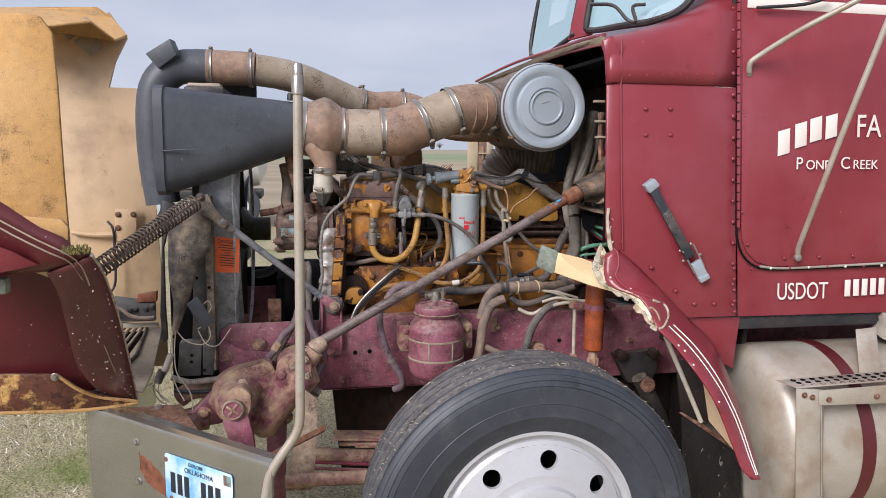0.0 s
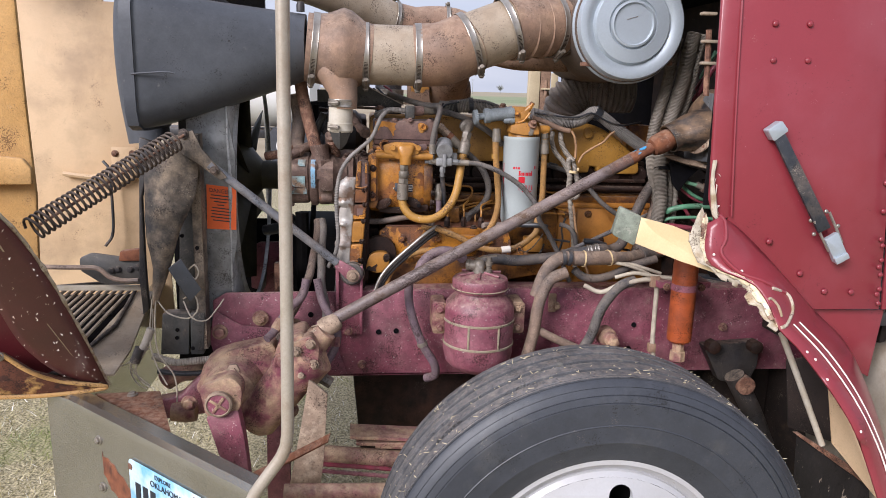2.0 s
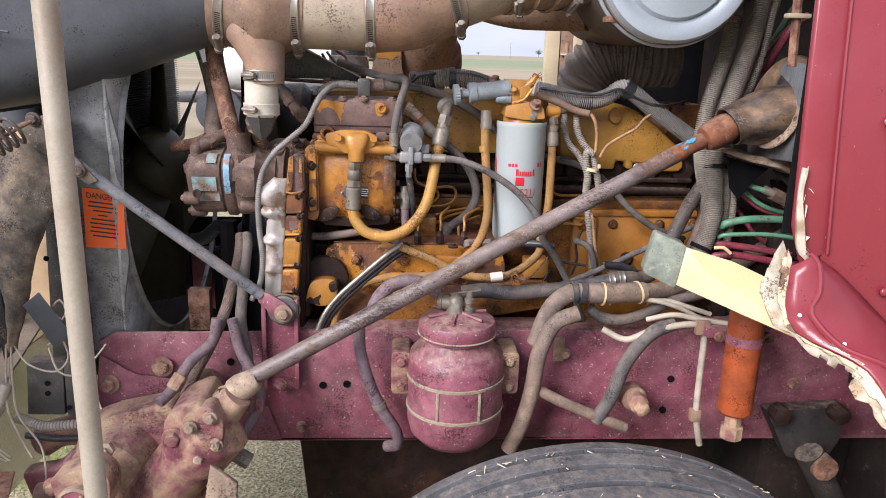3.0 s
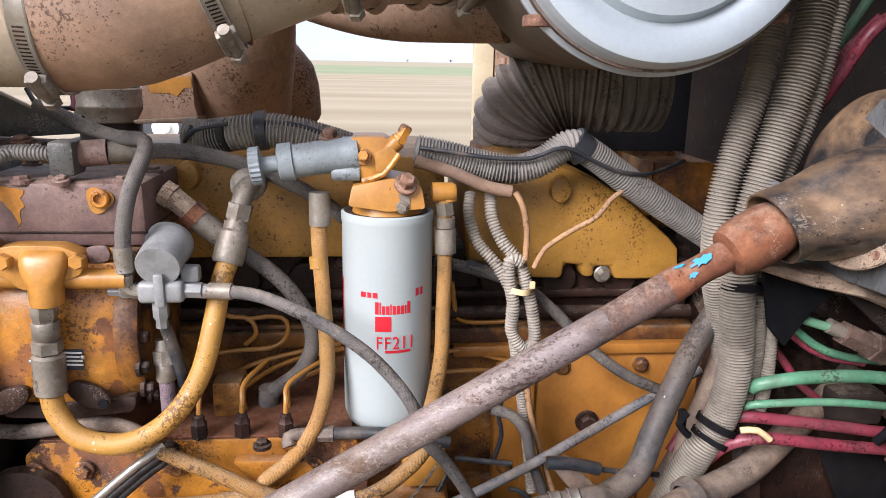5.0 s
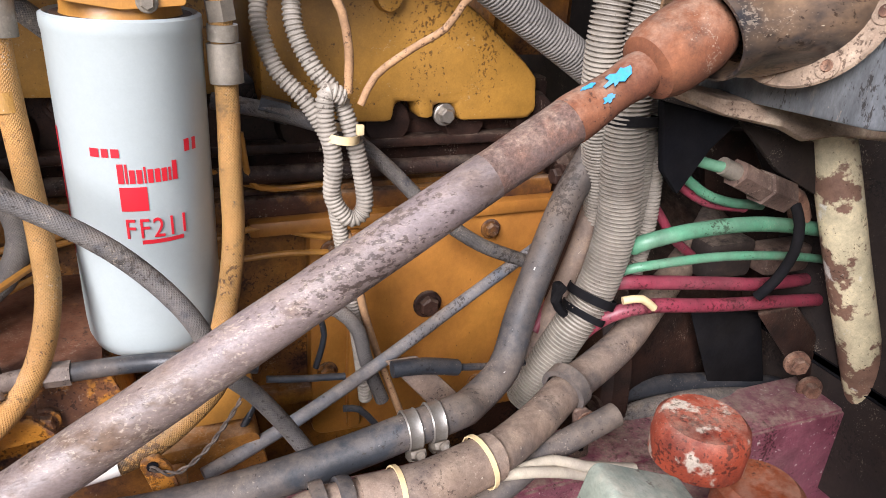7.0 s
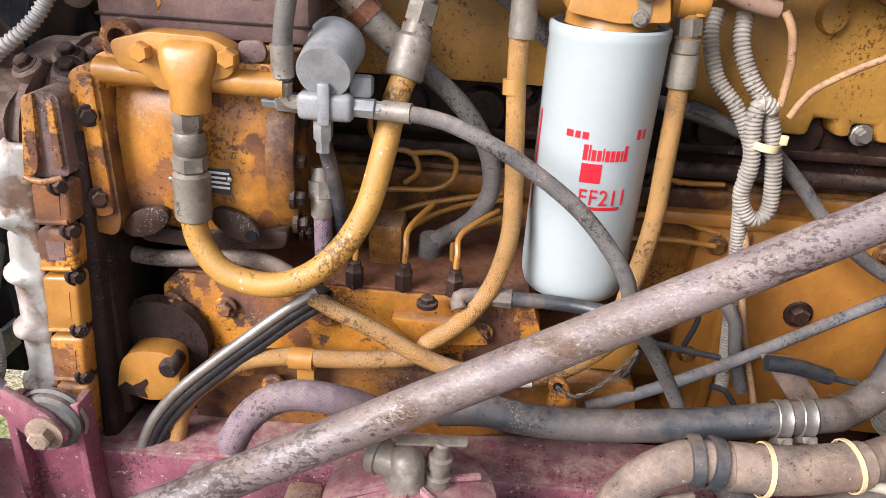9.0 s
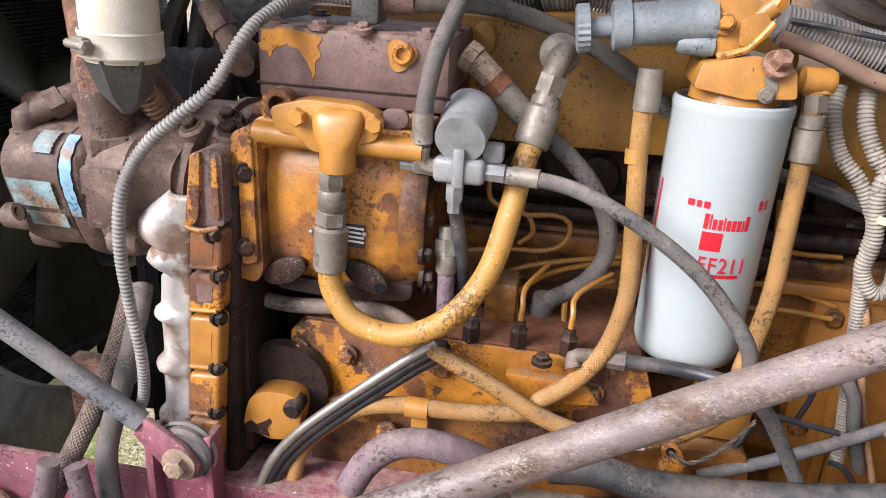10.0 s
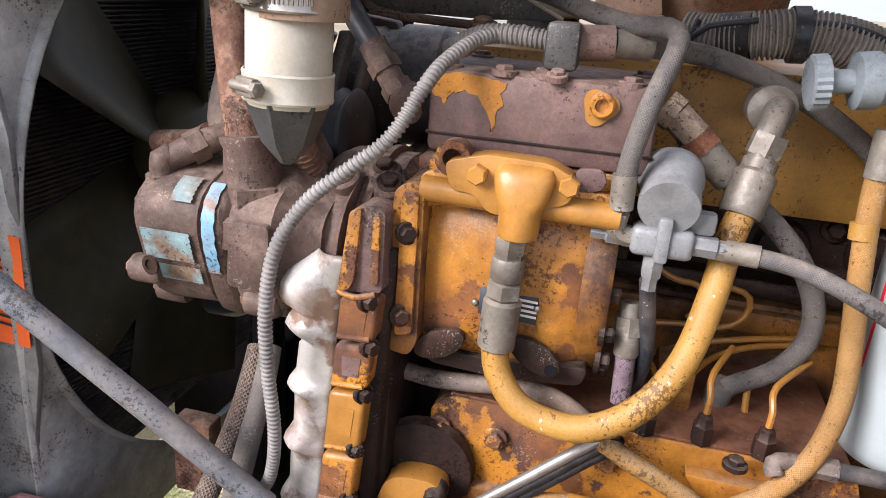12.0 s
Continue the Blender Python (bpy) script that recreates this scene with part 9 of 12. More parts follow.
    part("elbow_nut", lathe([(0.018, -0.01), (0.018, 0.006), (0.015, 0.008)], e, (0, 0, 1), 6), "pump", th)
    part("elbow_pipe", tube([e, e + Vector((0, 0, 0.022)), Vector((-0.598, 0.090, 1.496)), Vector((-0.576, 0.100, 1.509)), Vector((-0.550, 0.120, 1.521))], 0.0135, 14, 0.006), "pump", th)
    part("pipe_nut", tube([(-0.582, 0.095, 1.505), (-0.571, 0.105, 1.512)], 0.017, 6), "pump", th)
    f = Vector((-0.507, 0.085, 1.468))
    part("outlet_pad", lathe([(0.042, -0.04), (0.042, -0.014), (0.037, -0.010), (0.02, -0.009)], f, (-0.12, 0.05, 1), 28), "pump", th)
    part("outlet_hex", lathe([(0.034, -0.01), (0.034, 0.012), (0.030, 0.014)], f, (-0.12, 0.1, 1), 6), "pump", th)
    part("outlet_neck", lathe([(0.028, 0.012), (0.026, 0.05), (0.0285, 0.055), (0.0285, 0.06)], f, (-0.12, 0.1, 1), 24), "pump", th)
    part("riser_pipe", tube([(-0.516, 0.095, 1.494), (-0.533, 0.110, 1.544), (-0.552, 0.130, 1.615), (-0.568, 0.150, 1.676), (-0.578, 0.170, 1.746)], 0.019, 20, 0.02), "rusty", th)
    part("drive_neck", lathe([(0.05, 0.0), (0.055, 0.02), (0.055, 0.05), (0.07, 0.06)], o + Vector((0.15, 0, 0)), (1, 0, 0), 28), "pump", th)
    part("side_port", tube([(-0.480, 0.100, 1.557), (-0.480, 0.130, 1.528), (-0.481, 0.170, 1.494)], 0.018, 14), "pump", th)


make_hydraulic_pump()


def make_injection_pump():
    th = thing("injection_pump", (-0.05, 0.2, 1.05), "yellow fuel injection pump housing, oily brown on top", "fuel pump")
    part("housing", prism(rounded([(-0.329, 0.130, 1.252), (-0.307, 0.130, 1.269), (0.087, 0.130, 1.266), (0.101, 0.130, 1.225), (0.104, 0.130, 1.176), (-0.014, 0.130, 1.163), (-0.329, 0.130, 1.161)], 0.006), (0, 0.16, 0), 0.005), "yellow", th)
    part("top_shelf", prism([(-0.309, 0.1305, 1.2695), (0.083, 0.1305, 1.2672), (0.083, 0.31, 1.2752), (-0.309, 0.31, 1.2775)], (0, 0, 0.004), 0.001), "brown_top", th)
    for p in [(-0.318, 0.125, 1.232), (-0.257, 0.125, 1.232), (-0.320, 0.125, 1.186), (-0.141, 0.125, 1.231), (-0.027, 0.125, 1.229), (0.033, 0.125, 1.227), (-0.232, 0.100, 1.171), (-0.200, 0.100, 1.148)]:
        bolt(th, p, (0, -1, 0), 0.009, 0.009, "yellow")
    part("lower_housing", prism(rounded([(-0.300, 0.115, 1.173), (-0.141, 0.115, 1.175), (0.033, 0.115, 1.170), (0.210, 0.115, 1.182), (0.222, 0.115, 1.120), (-0.299, 0.115, 1.029)], 0.01), (0, 0.17, 0), 0.010), "yellow_dark", th)
    part("side_boss", prism(rounded([(-0.069, 0.112, 1.245), (0.025, 0.112, 1.243), (0.043, 0.112, 1.220), (-0.042, 0.112, 1.211)], 0.006), (0, 0.04, 0), 0.005), "yellow", th)
    c = Vector((-0.330, 0.070, 1.176))
    part("round_cover", prism(rounded([(-0.372, 0.078, 1.140), (-0.368, 0.078, 1.163), (-0.362, 0.078, 1.182), (-0.351, 0.078, 1.192), (-0.335, 0.078, 1.196), (-0.313, 0.078, 1.196), (-0.299, 0.078, 1.189), (-0.297, 0.078, 1.172), (-0.301, 0.078, 1.148), (-0.320, 0.078, 1.131), (-0.338, 0.078, 1.129)], 0.006), (0, 0.03, 0), 0.004, seg=2), "yellow_clean", th, "chipped yellow end cover")
    part("bare_chip", prism([(-0.370, 0.077, 1.146), (-0.361, 0.077, 1.153), (-0.354, 0.077, 1.148), (-0.345, 0.077, 1.153), (-0.337, 0.077, 1.159), (-0.335, 0.077, 1.154), (-0.341, 0.077, 1.144), (-0.338, 0.077, 1.133), (-0.352, 0.077, 1.135), (-0.368, 0.077, 1.138)], (0, 0.002, 0), 0.0), "oily", th)
    part("bare_chip", prism([(-0.317, 0.077, 1.185), (-0.309, 0.077, 1.190), (-0.299, 0.077, 1.187), (-0.297, 0.077, 1.176), (-0.304, 0.077, 1.165), (-0.312, 0.077, 1.164), (-0.317, 0.077, 1.173)], (0, 0.002, 0), 0.0), "oily", th)
    part("cover_backing", lathe([(0.056, 0.0), (0.054, 0.014), (0.03, 0.018)], c + Vector((0, 0.055, 0.010)), (0, -1, 0), 32), "oily", th)
    part("cover_lug", lathe([(0.011, -0.02), (0.011, 0.004), (0.008, 0.008), (0.003, 0.008)], (-0.306, 0.074, 1.181), (0, -1, 0), 14), "oily", th)
    part("drive_housing", box((-0.385, 0.20, 1.10), (-0.30, 0.3, 1.25), 0.01), "oily", th)
    # upper bosses and injection line nuts
    for p, lean in zip([(-0.111, 0.130, 1.274), (-0.057, 0.132, 1.274), (-0.001, 0.128, 1.274)], (-0.3, 0.2, 0.35)):
        p = Vector(p)
        nut = part("line_nut", lathe([(0.0105, -0.002), (0.0105, 0.018), (0.0085, 0.020), (0.0075, 0.028), (0.005, 0.030)], p, (0, -0.05, 1), 6), "oily", th)
        part("riser", tube([p + Vector((0, 0, 0.024)), p + Vector((0.001, 0.002, 0.045)), p + Vector((0.01 * lean, 0.02, 0.062)), p + Vector((0.12 * lean, 0.07, 0.072))], 0.0033, 8, 0.006), "yellow_clean", nut)
    pad = part("shelf_block", box(Vector((-0.104, 0.148, 1.274)) + Vector((0, 0.03, 0)), Vector((-0.065, 0.158, 1.274)) + Vector((0, 0.07, 0.05)), 0.005), "yellow_dark", th)
    bolt(pad, Vector((-0.086, 0.163, 1.274)) + Vector((0, 0.029, 0.028)), (0, -1, 0), 0.010, 0.008, "yellow")
    for p in [(-0.141, 0.101, 1.274), (-0.028, 0.102, 1.274)]:
        bolt(th, p, (0, 0, 1), 0.008, 0.007, "oily")
    part("mount_pad", prism(rounded([(-0.110, 0.240, 1.272), (-0.070, 0.240, 1.272), (-0.067, 0.240, 1.237), (-0.119, 0.240, 1.230)], 0.008), (0, 0.05, 0), 0.005), "yellow_dark", th)
    bolt(th, (-0.096, 0.237, 1.262), (0, -1, 0), 0.012, 0.010, "yellow_dark")
    part("yellow_tab", prism(rounded([(0.120, 0.155, 1.149), (0.137, 0.155, 1.150), (0.143, 0.155, 1.118), (0.154, 0.155, 1.105), (0.127, 0.155, 1.105)], 0.005), (0, 0.008, 0), 0.002), "yellow_clean", th)
    part("tab_hole", lathe([(0.005, 0), (0.005, 0.001)], (0.131, 0.154, 1.142), (0, -1, 0), 12), "void", th)
    part("rear_box", box(Vector((0.151, 0.130, 1.186)), Vector((0.210, 0.130, 1.234)) + Vector((0, 0.05, 0)), 0.005), "yellow_clean", th)
    # injection lines, thin yellow tubes
    for pts in ([(-0.072, 0.200, 1.233), (-0.065, 0.200, 1.266), (-0.068, 0.200, 1.301), (-0.060, 0.220, 1.304), (-0.033, 0.260, 1.308), (0.009, 0.280, 1.317), (0.072, 0.290, 1.326)],
                [(-0.005, 0.200, 1.257), (-0.007, 0.210, 1.301), (0.009, 0.230, 1.305), (0.050, 0.250, 1.314)],
                [(-0.138, 0.260, 1.329), (-0.088, 0.270, 1.333), (-0.037, 0.270, 1.337), (-0.014, 0.270, 1.354), (-0.013, 0.270, 1.377), (-0.032, 0.270, 1.385), (-0.070, 0.270, 1.381)],
                [(-0.118, 0.270, 1.429), (-0.115, 0.270, 1.399), (-0.093, 0.270, 1.386), (-0.067, 0.270, 1.382), (-0.057, 0.270, 1.360), (-0.074, 0.270, 1.342)],
                [(-0.120, 0.260, 1.287), (-0.063, 0.270, 1.311), (-0.007, 0.280, 1.323), (0.064, 0.290, 1.333)],
                [(0.196, 0.280, 1.391), (0.257, 0.290, 1.365), (0.318, 0.290, 1.365)],
                [(0.196, 0.270, 1.319), (0.248, 0.280, 1.323), (0.301, 0.280, 1.308), (0.323, 0.280, 1.303)],
                [(0.196, 0.270, 1.291), (0.265, 0.270, 1.294), (0.318, 0.270, 1.290)],
                [(0.447, 0.330, 1.375), (0.452, 0.320, 1.350), (0.478, 0.310, 1.333), (0.496, 0.310, 1.329)],
                [(0.630, 0.330, 1.383), (0.641, 0.320, 1.357), (0.636, 0.310, 1.332)],
                [(0.229, 0.280, 1.431), (0.238, 0.280, 1.377), (0.266, 0.290, 1.363)]):
        part("injection_line", tube(pts, 0.0036, 8, 0.008), "yellow_clean", th)


make_injection_pump()


def make_fuel_filter():
    th = thing("fuel_filter", (0.131, 0.178, 1.26), "white spin-on fuel filter with red print under a yellow head", "fuel filter")
    c = Vector((0.1315, 0.178, 0))
    R = 0.0585
    can = part("filter_can", lathe([(R * 0.35, 1.276), (R * 0.80, 1.272), (R * 0.92, 1.276), (R * 0.985, 1.287), (R, 1.302), (R, 1.548), (R * 1.012, 1.550), (R * 1.018, 1.555), (R * 1.012, 1.560), (R * 0.96, 1.562), (R * 0.93, 1.556), (R * 0.6, 1.556)], c, (0, 0, 1), 72), "white", th, smooth=50)

    def on(a, z, out=0.0006):
        """A place on the can: a degrees to the right of the side that faces -y."""
        t = radians(a)
        return c + Vector((math.sin(t) * (R + out), -math.cos(t) * (R + out), z))

    def patch(a0, a1, z0, z1, mt, name="print_bar"):
        bm = bmesh.new()
        n = max(2, int(abs(a1 - a0) / 4))
        G = [[bm.verts.new(on(a0 + (a1 - a0) * k / n, z)) for z in (z0, z1)] for k in range(n + 1)]
        for A, B in zip(G, G[1:]):
            bm.faces.new((A[0], B[0], B[1], A[1]))
        part(name, bm, mt, can)

    sq = (0.115, 0.119, 1.416), (0.135, 0.119, 1.415), (0.136, 0.119, 1.436), (0.103, 0.119, 1.468)
    a_l = math.degrees(math.asin(max(-1, min(1, (sq[0][0] - c.x) / R))))
    a_r = math.degrees(math.asin(max(-1, min(1, (sq[1][0] - c.x) / R))))
    zb, zt = sq[0][2], sq[2][2]
    patch(a_l, a_r, zb, zt, "red", "red_square")
    w = a_r - a_l
    for k, (f0, f1, h) in enumerate(((0, 0.22, 1.0), (0.27, 0.36, 1.0), (0.42, 0.62, 0.7), (0.68, 0.88, 0.7), (0.94, 1.02, 0.85), (1.08, 1.28, 0.7), (1.34, 1.54, 0.7), (1.60, 1.80, 0.7), (1.86, 1.96, 0.7), (2.02, 2.22, 1.0))):
        patch(a_l + w * f0, a_l + w * f1, zt + 0.003, zt + 0.003 + 0.016 * h, "red", "brand_bar")
    patch(a_l - w * 0.95, a_l - w * 0.6, zt + 0.024, zt + 0.031, "red")
    patch(a_l - w * 0.5, a_l - w * 0.25, zt + 0.024, zt + 0.031, "red")
    patch(a_l - w * 0.15, a_l + w * 0.15, zt + 0.024, zt + 0.031, "red")
    patch(a_l + 52, a_l + 57, zt + 0.024, zt + 0.034, "red")
    patch(a_l + 60, a_l + 64, zt + 0.024, zt + 0.034, "red")
    patch(a_l + w * 0.62, a_l + w * 2.25, zb - 0.029, zb - 0.0255, "red", "underline")
    patch(a_l - 62, a_l - 58, zb - 0.05, zb + 0.06, "red")
    # part number, bent round the can
    for i, ch in enumerate("FF211"):
        a = a_l + 0.5 + i * 10.2
        t = radians(a)
        text(ch, on(a, zb - 0.0235, 0.0004), (math.cos(t), math.sin(t), 0), (0, 0, 1), 0.024, "red", can, 0.0004, "number", 0.8)
    # head casting
    hd = part("filter_head", lathe([(0.046, 1.553), (0.047, 1.556), (0.0445, 1.562), (0.0435, 1.578), (0.040, 1.592), (0.034, 1.598)], c, (0, 0, 1), 40), "yellow_clean", th)
    part("seal_ring", lathe([(0.052, 1.5565), (0.052, 1.5605), (0.046, 1.5605)], c, (0, 0, 1), 40), "oily", th)
    part("head_block", prism(rounded([(0.087, 0.142, 1.657), (0.129, 0.142, 1.657), (0.137, 0.142, 1.650), (0.146, 0.142, 1.638), (0.127, 0.142, 1.611), (0.100, 0.142, 1.602), (0.093, 0.142, 1.629)], 0.004), (0, 0.062, 0), 0.004, seg=3), "yellow_clean", th)
    part("head_pad", prism(rounded([(0.115, 0.137, 1.639), (0.136, 0.137, 1.648), (0.143, 0.137, 1.638), (0.128, 0.137, 1.615), (0.117, 0.137, 1.615)], 0.006), (0, 0.02, 0), 0.005, seg=3), "yellow_clean", th)
    part("head_saddle", prism(rounded([(0.083, 0.130, 1.575), (0.088, 0.135, 1.599), (0.135, 0.135, 1.608), (0.164, 0.133, 1.603), (0.173, 0.132, 1.597), (0.177, 0.128, 1.572), (0.131, 0.128, 1.568)], 0.004), (0, 0.080, 0), 0.005, seg=3), "yellow_clean", th)
    part("bleed_arm", tube([(0.131, 0.150, 1.638), (0.138, 0.148, 1.647), (0.144, 0.147, 1.653)], 0.0105, 16, 0.005), "yellow_clean", th)
    part("bleed_screw", lathe([(0.0095, 0), (0.0095, 0.006), (0.0075, 0.008), (0.0075, 0.012), (0.0085, 0.012), (0.0085, 0.020), (0.006, 0.022)], (0.144, 0.147, 1.652), (0.35, -0.05, 0.6), 6), "yellow", th)
    part("web_line", tube([(0.100, 0.140, 1.604), (0.126, 0.139, 1.613), (0.145, 0.139, 1.638)], 0.0038, 8), "yellow", th)
    bolt(th, (0.102, 0.140, 1.634), (0, -1, 0.25), 0.0070, 0.012, "yellow")
    bolt(th, (0.153, 0.128, 1.603), (0.15, -0.75, 0.6), 0.0098, 0.014, "rusty")
    bolt(th, (0.149, 0.127, 1.574), (0, -1, 0), 0.0055, 0.006, "fitting")
    part("bare_patch", prism(rounded([(0.143, 0.130, 1.591), (0.157, 0.130, 1.590), (0.158, 0.128, 1.576), (0.148, 0.128, 1.578)], 0.003), (0, -0.0008, 0), 0), "fitting", th, "bare metal where the paint is gone")
    part("outlet_neck", lathe([(0.013, 0), (0.013, 0.025), (0.010, 0.03)], (0.188, 0.165, 1.586), (1, 0, 0), 16), "yellow_clean", th)
    part("outlet_elbow", tube([(0.197, 0.168, 1.587), (0.208, 0.165, 1.587), (0.209, 0.165, 1.576)], 0.0105, 14, 0.004), "yellow_clean", th)
    # hand primer pump
    hp = thing("primer_pump", (0.026, 0.150, 1.625), "grey hand primer pump with a knurled knob beside the filter head", "hand pump")
    a, b = Vector((0.095, 0.155, 1.637)), Vector((-0.001, 0.150, 1.624))
    d = b - a
    L = d.length
    part("barrel", lathe([(0.021, 0), (0.0215, L * 0.05), (0.0205, L * 0.10), (0.0205, L * 0.80), (0.0235, L * 0.81), (0.0235, L * 0.98), (0.018, L)], a, d, 28), "primer", hp)
    part("plunger", lathe([(0.010, L), (0.010, L * 1.22)], a, d, 18), "primer", hp)
    bm = bmesh.new()
    u, v, dd = frame_of(d)
    n = 44
    rings = []
    for h, s in ((L * 1.20, 0.85), (L * 1.21, 1.0), (L * 1.33, 1.0), (L * 1.345, 0.85)):
        rings.append([bm.verts.new(a + dd * h + (u * math.cos(t) + v * math.sin(t)) * 0.0225 * s * (1.0 + (0.035 if k % 2 else -0.035))) for k, t in enumerate(2 * math.pi * k / n for k in range(n))])
    for A, B in zip(rings, rings[1:]):
        for k in range(n):
            bm.faces.new((A[k], A[(k + 1) % n], B[(k + 1) % n], B[k]))
    bm.faces.new(rings[0])
    bm.faces.new(rings[-1])
    part("knob", bm, "primer", hp, smooth=20)
    part("mount_block", box(Vector((0.070, 0.150, 1.611)), Vector((0.098, 0.150, 1.654)) + Vector((0, 0.035, 0)), 0.006), "primer", hp)
    part("side_plug", lathe([(0.010, 0), (0.010, 0.03), (0.007, 0.034)], (0.097, 0.148, 1.613), (-1, 0, 0), 16), "primer", hp)
    bolt(hp, (0.061, 0.160, 1.655), (0, -0.3, 1), 0.009, 0.01, "rusty")


make_fuel_filter()


def make_valve():
    th = thing("fuel_valve", (-0.133, 0.090, 1.484), "grey regulator valve with a dusty round canister and hexagon ports", "valve")
    p = Vector((-0.131, 0.092, 1.483))
    part("valve_body", box(p + Vector((-0.026, -0.014, -0.013)), p + Vector((0.026, 0.014, 0.013)), 0.006, seg=3), "valve", th)
    part("valve_rib", box(p + Vector((-0.006, -0.018, -0.016)), p + Vector((0.006, 0.010, 0.024)), 0.003), "valve", th)
    a, b = Vector((-0.131, 0.078, 1.515)), Vector((-0.130, 0.132, 1.531))
    L = (b - a).length
    part("canister", lathe([(0.010, -0.001), (0.0245, 0.0), (0.0255, 0.002), (0.0260, L * 0.72), (0.0285, L * 0.78), (0.0285, L * 0.98), (0.026, L * 1.04), (0.012, L * 1.06)], a, b - a, 40), "valve", th, "dusty grey canister")
    for dx, s in ((-1, 0.036), (1, 0.034)):
        part("port_nut", lathe([(0.0095, 0), (0.0095, s * 0.6), (0.007, s * 0.65), (0.007, s)], p + Vector((0.024 * dx, 0, 0)), (dx, 0, -0.02 * dx), 6), "valve", th)
    part("drain_port", lathe([(0.009, 0), (0.0095, 0.006), (0.0095, 0.022), (0.007, 0.026), (0.007, 0.036)], p + Vector((-0.004, 0, -0.010)), (0, 0, -1), 6), "valve", th)
    part("side_lug", box(p + Vector((0.020, 0.0, 0.008)), p + Vector((0.042, 0.016, 0.028)), 0.004), "valve", th)


make_valve()


def make_brake_can():
    th = thing("oil_reservoir", (-0.026, -0.080, 0.857), "maroon painted reservoir canister strapped to the frame rail", "reservoir")
    c = Vector((-0.025, -0.047, 0.988))
    top = Vector((-0.032, -0.047, 1.157)).z
    bot = Vector((-0.020, -0.047, 0.855)).z
    c.z = 0
    part("body", lathe([(0.045, bot), (0.080, bot + 0.008), (0.100, bot + 0.03), (0.107, bot + 0.06), (0.107, top - 0.105), (0.102, top - 0.085), (0.084, top - 0.066), (0.074, top - 0.058), (0.070, top - 0.046)], c, (0, 0, 1), 48), "frame", th)
    part("lid", lathe([(0.072, top - 0.050), (0.080, top - 0.048), (0.085, top - 0.040), (0.085, top - 0.016), (0.082, top - 0.010), (0.078, top - 0.009), (0.070, top - 0.004), (0.030, top + 0.004), (0.01, top + 0.008)], c, (0, 0, 1), 48), "frame", th)
    for k in range(6):
        a = 2 * math.pi * k / 6 + 0.3
        part("lid_rib", tube([c + Vector((math.cos(a) * 0.012, math.sin(a) * 0.012, top + 0.007)), c + Vector((math.cos(a) * 0.068, math.sin(a) * 0.068, top + 0.002))], 0.004, 6), "frame", th)
    part("lid_bead", lathe([(0.084, top - 0.042), (0.0875, top - 0.039), (0.084, top - 0.036)], c, (0, 0, 1), 48, cap=False), "felt", th)
    zb = Vector((-0.038, -0.139, 1.020)).z
    bd = part("strap_band", lathe([(0.1075, zb - 0.004), (0.1100, zb - 0.003), (0.1100, zb + 0.003), (0.1075, zb + 0.004)], c, (0, 0, 1), 48, cap=False), "felt", th)
    part("strap_band", lathe([(0.1075, zb - 0.078), (0.1100, zb - 0.077), (0.1100, zb - 0.071), (0.1075, zb - 0.070)], c, (0, 0, 1), 48, cap=False), "felt", th)
    # pressed frame on the front
    for x in (-0.045, 0.045):
        y = -math.sqrt(0.1085 ** 2 - x * x)
        part("front_bar", box(c + Vector((x - 0.003, y - 0.002, zb - 0.07)), c + Vector((x + 0.003, y + 0.004, zb - 0.004)), 0.001), "felt", th)
    for x, s in ((-0.122, -1), (0.120, 1)):
        lug = part("mount_lug", prism(rounded([c + Vector((x - 0.022, -0.008, zb - 0.05)), c + Vector((x + 0.022, -0.008, zb - 0.05)), c + Vector((x + 0.022, -0.008, zb + 0.05)), c + Vector((x - 0.022, -0.008, zb + 0.05))], 0.012), (0, 0.09, 0), 0.005), "frame_dirty", th)
        for dz in (-0.03, 0.03):
            bolt(lug, c + Vector((x, -0.01, zb + dz)), (0, -1, 0), 0.010, 0.010, "frame_dirty")
    part("drain_boss", lathe([(0.03, bot + 0.01), (0.03, bot - 0.01), (0.016, bot - 0.02)], c + Vector((0.03, -0.01, 0)), (0, 0, 1), 18), "frame_dirty", th)
    e = c + Vector((-0.006, 0.0, top + 0.002))
    ft = part("top_fitting", lathe([(0.0190, 0.0), (0.0200, 0.006), (0.0180, 0.010), (0.0175, 0.030), (0.0150, 0.038), (0.0100, 0.043), (0.003, 0.045)], e, (0, 0, 1), 16), "fitting", th)
    part("elbow_stub", lathe([(0.0165, 0.0), (0.0165, 0.026), (0.0190, 0.027), (0.0190, 0.036), (0.014, 0.038)], e + Vector((0, 0, 0.024)), (-1, 0.45, 0), 18), "fitting", ft)
    part("valve_stem", lathe([(0.0125, 0.0), (0.0125, 0.012), (0.0095, 0.014), (0.0095, 0.022), (0.0115, 0.024), (0.0115, 0.034), (0.0080, 0.036), (0.0080, 0.050), (0.0060, 0.052)], c + Vector((0.024, 0.006, top + 0.002)), (0.05, 0, 1), 14), "fitting", th)
    part("valve_lever", prism(rounded([c + Vector((-0.018, 0.006, top + 0.044)), c + Vector((0.050, 0.000, top + 0.055)), c + Vector((0.050, 0.012, top + 0.055)), c + Vector((-0.018, 0.020, top + 0.044))], 0.003), (0, 0, 0.003), 0.001), "fitting", th)
    of = thing("orange_filter", (0.606, -0.150, 0.866), "orange rusty canister filter hung from a bracket", "filter")
    c = Vector((0.582, -0.142, 1.084))
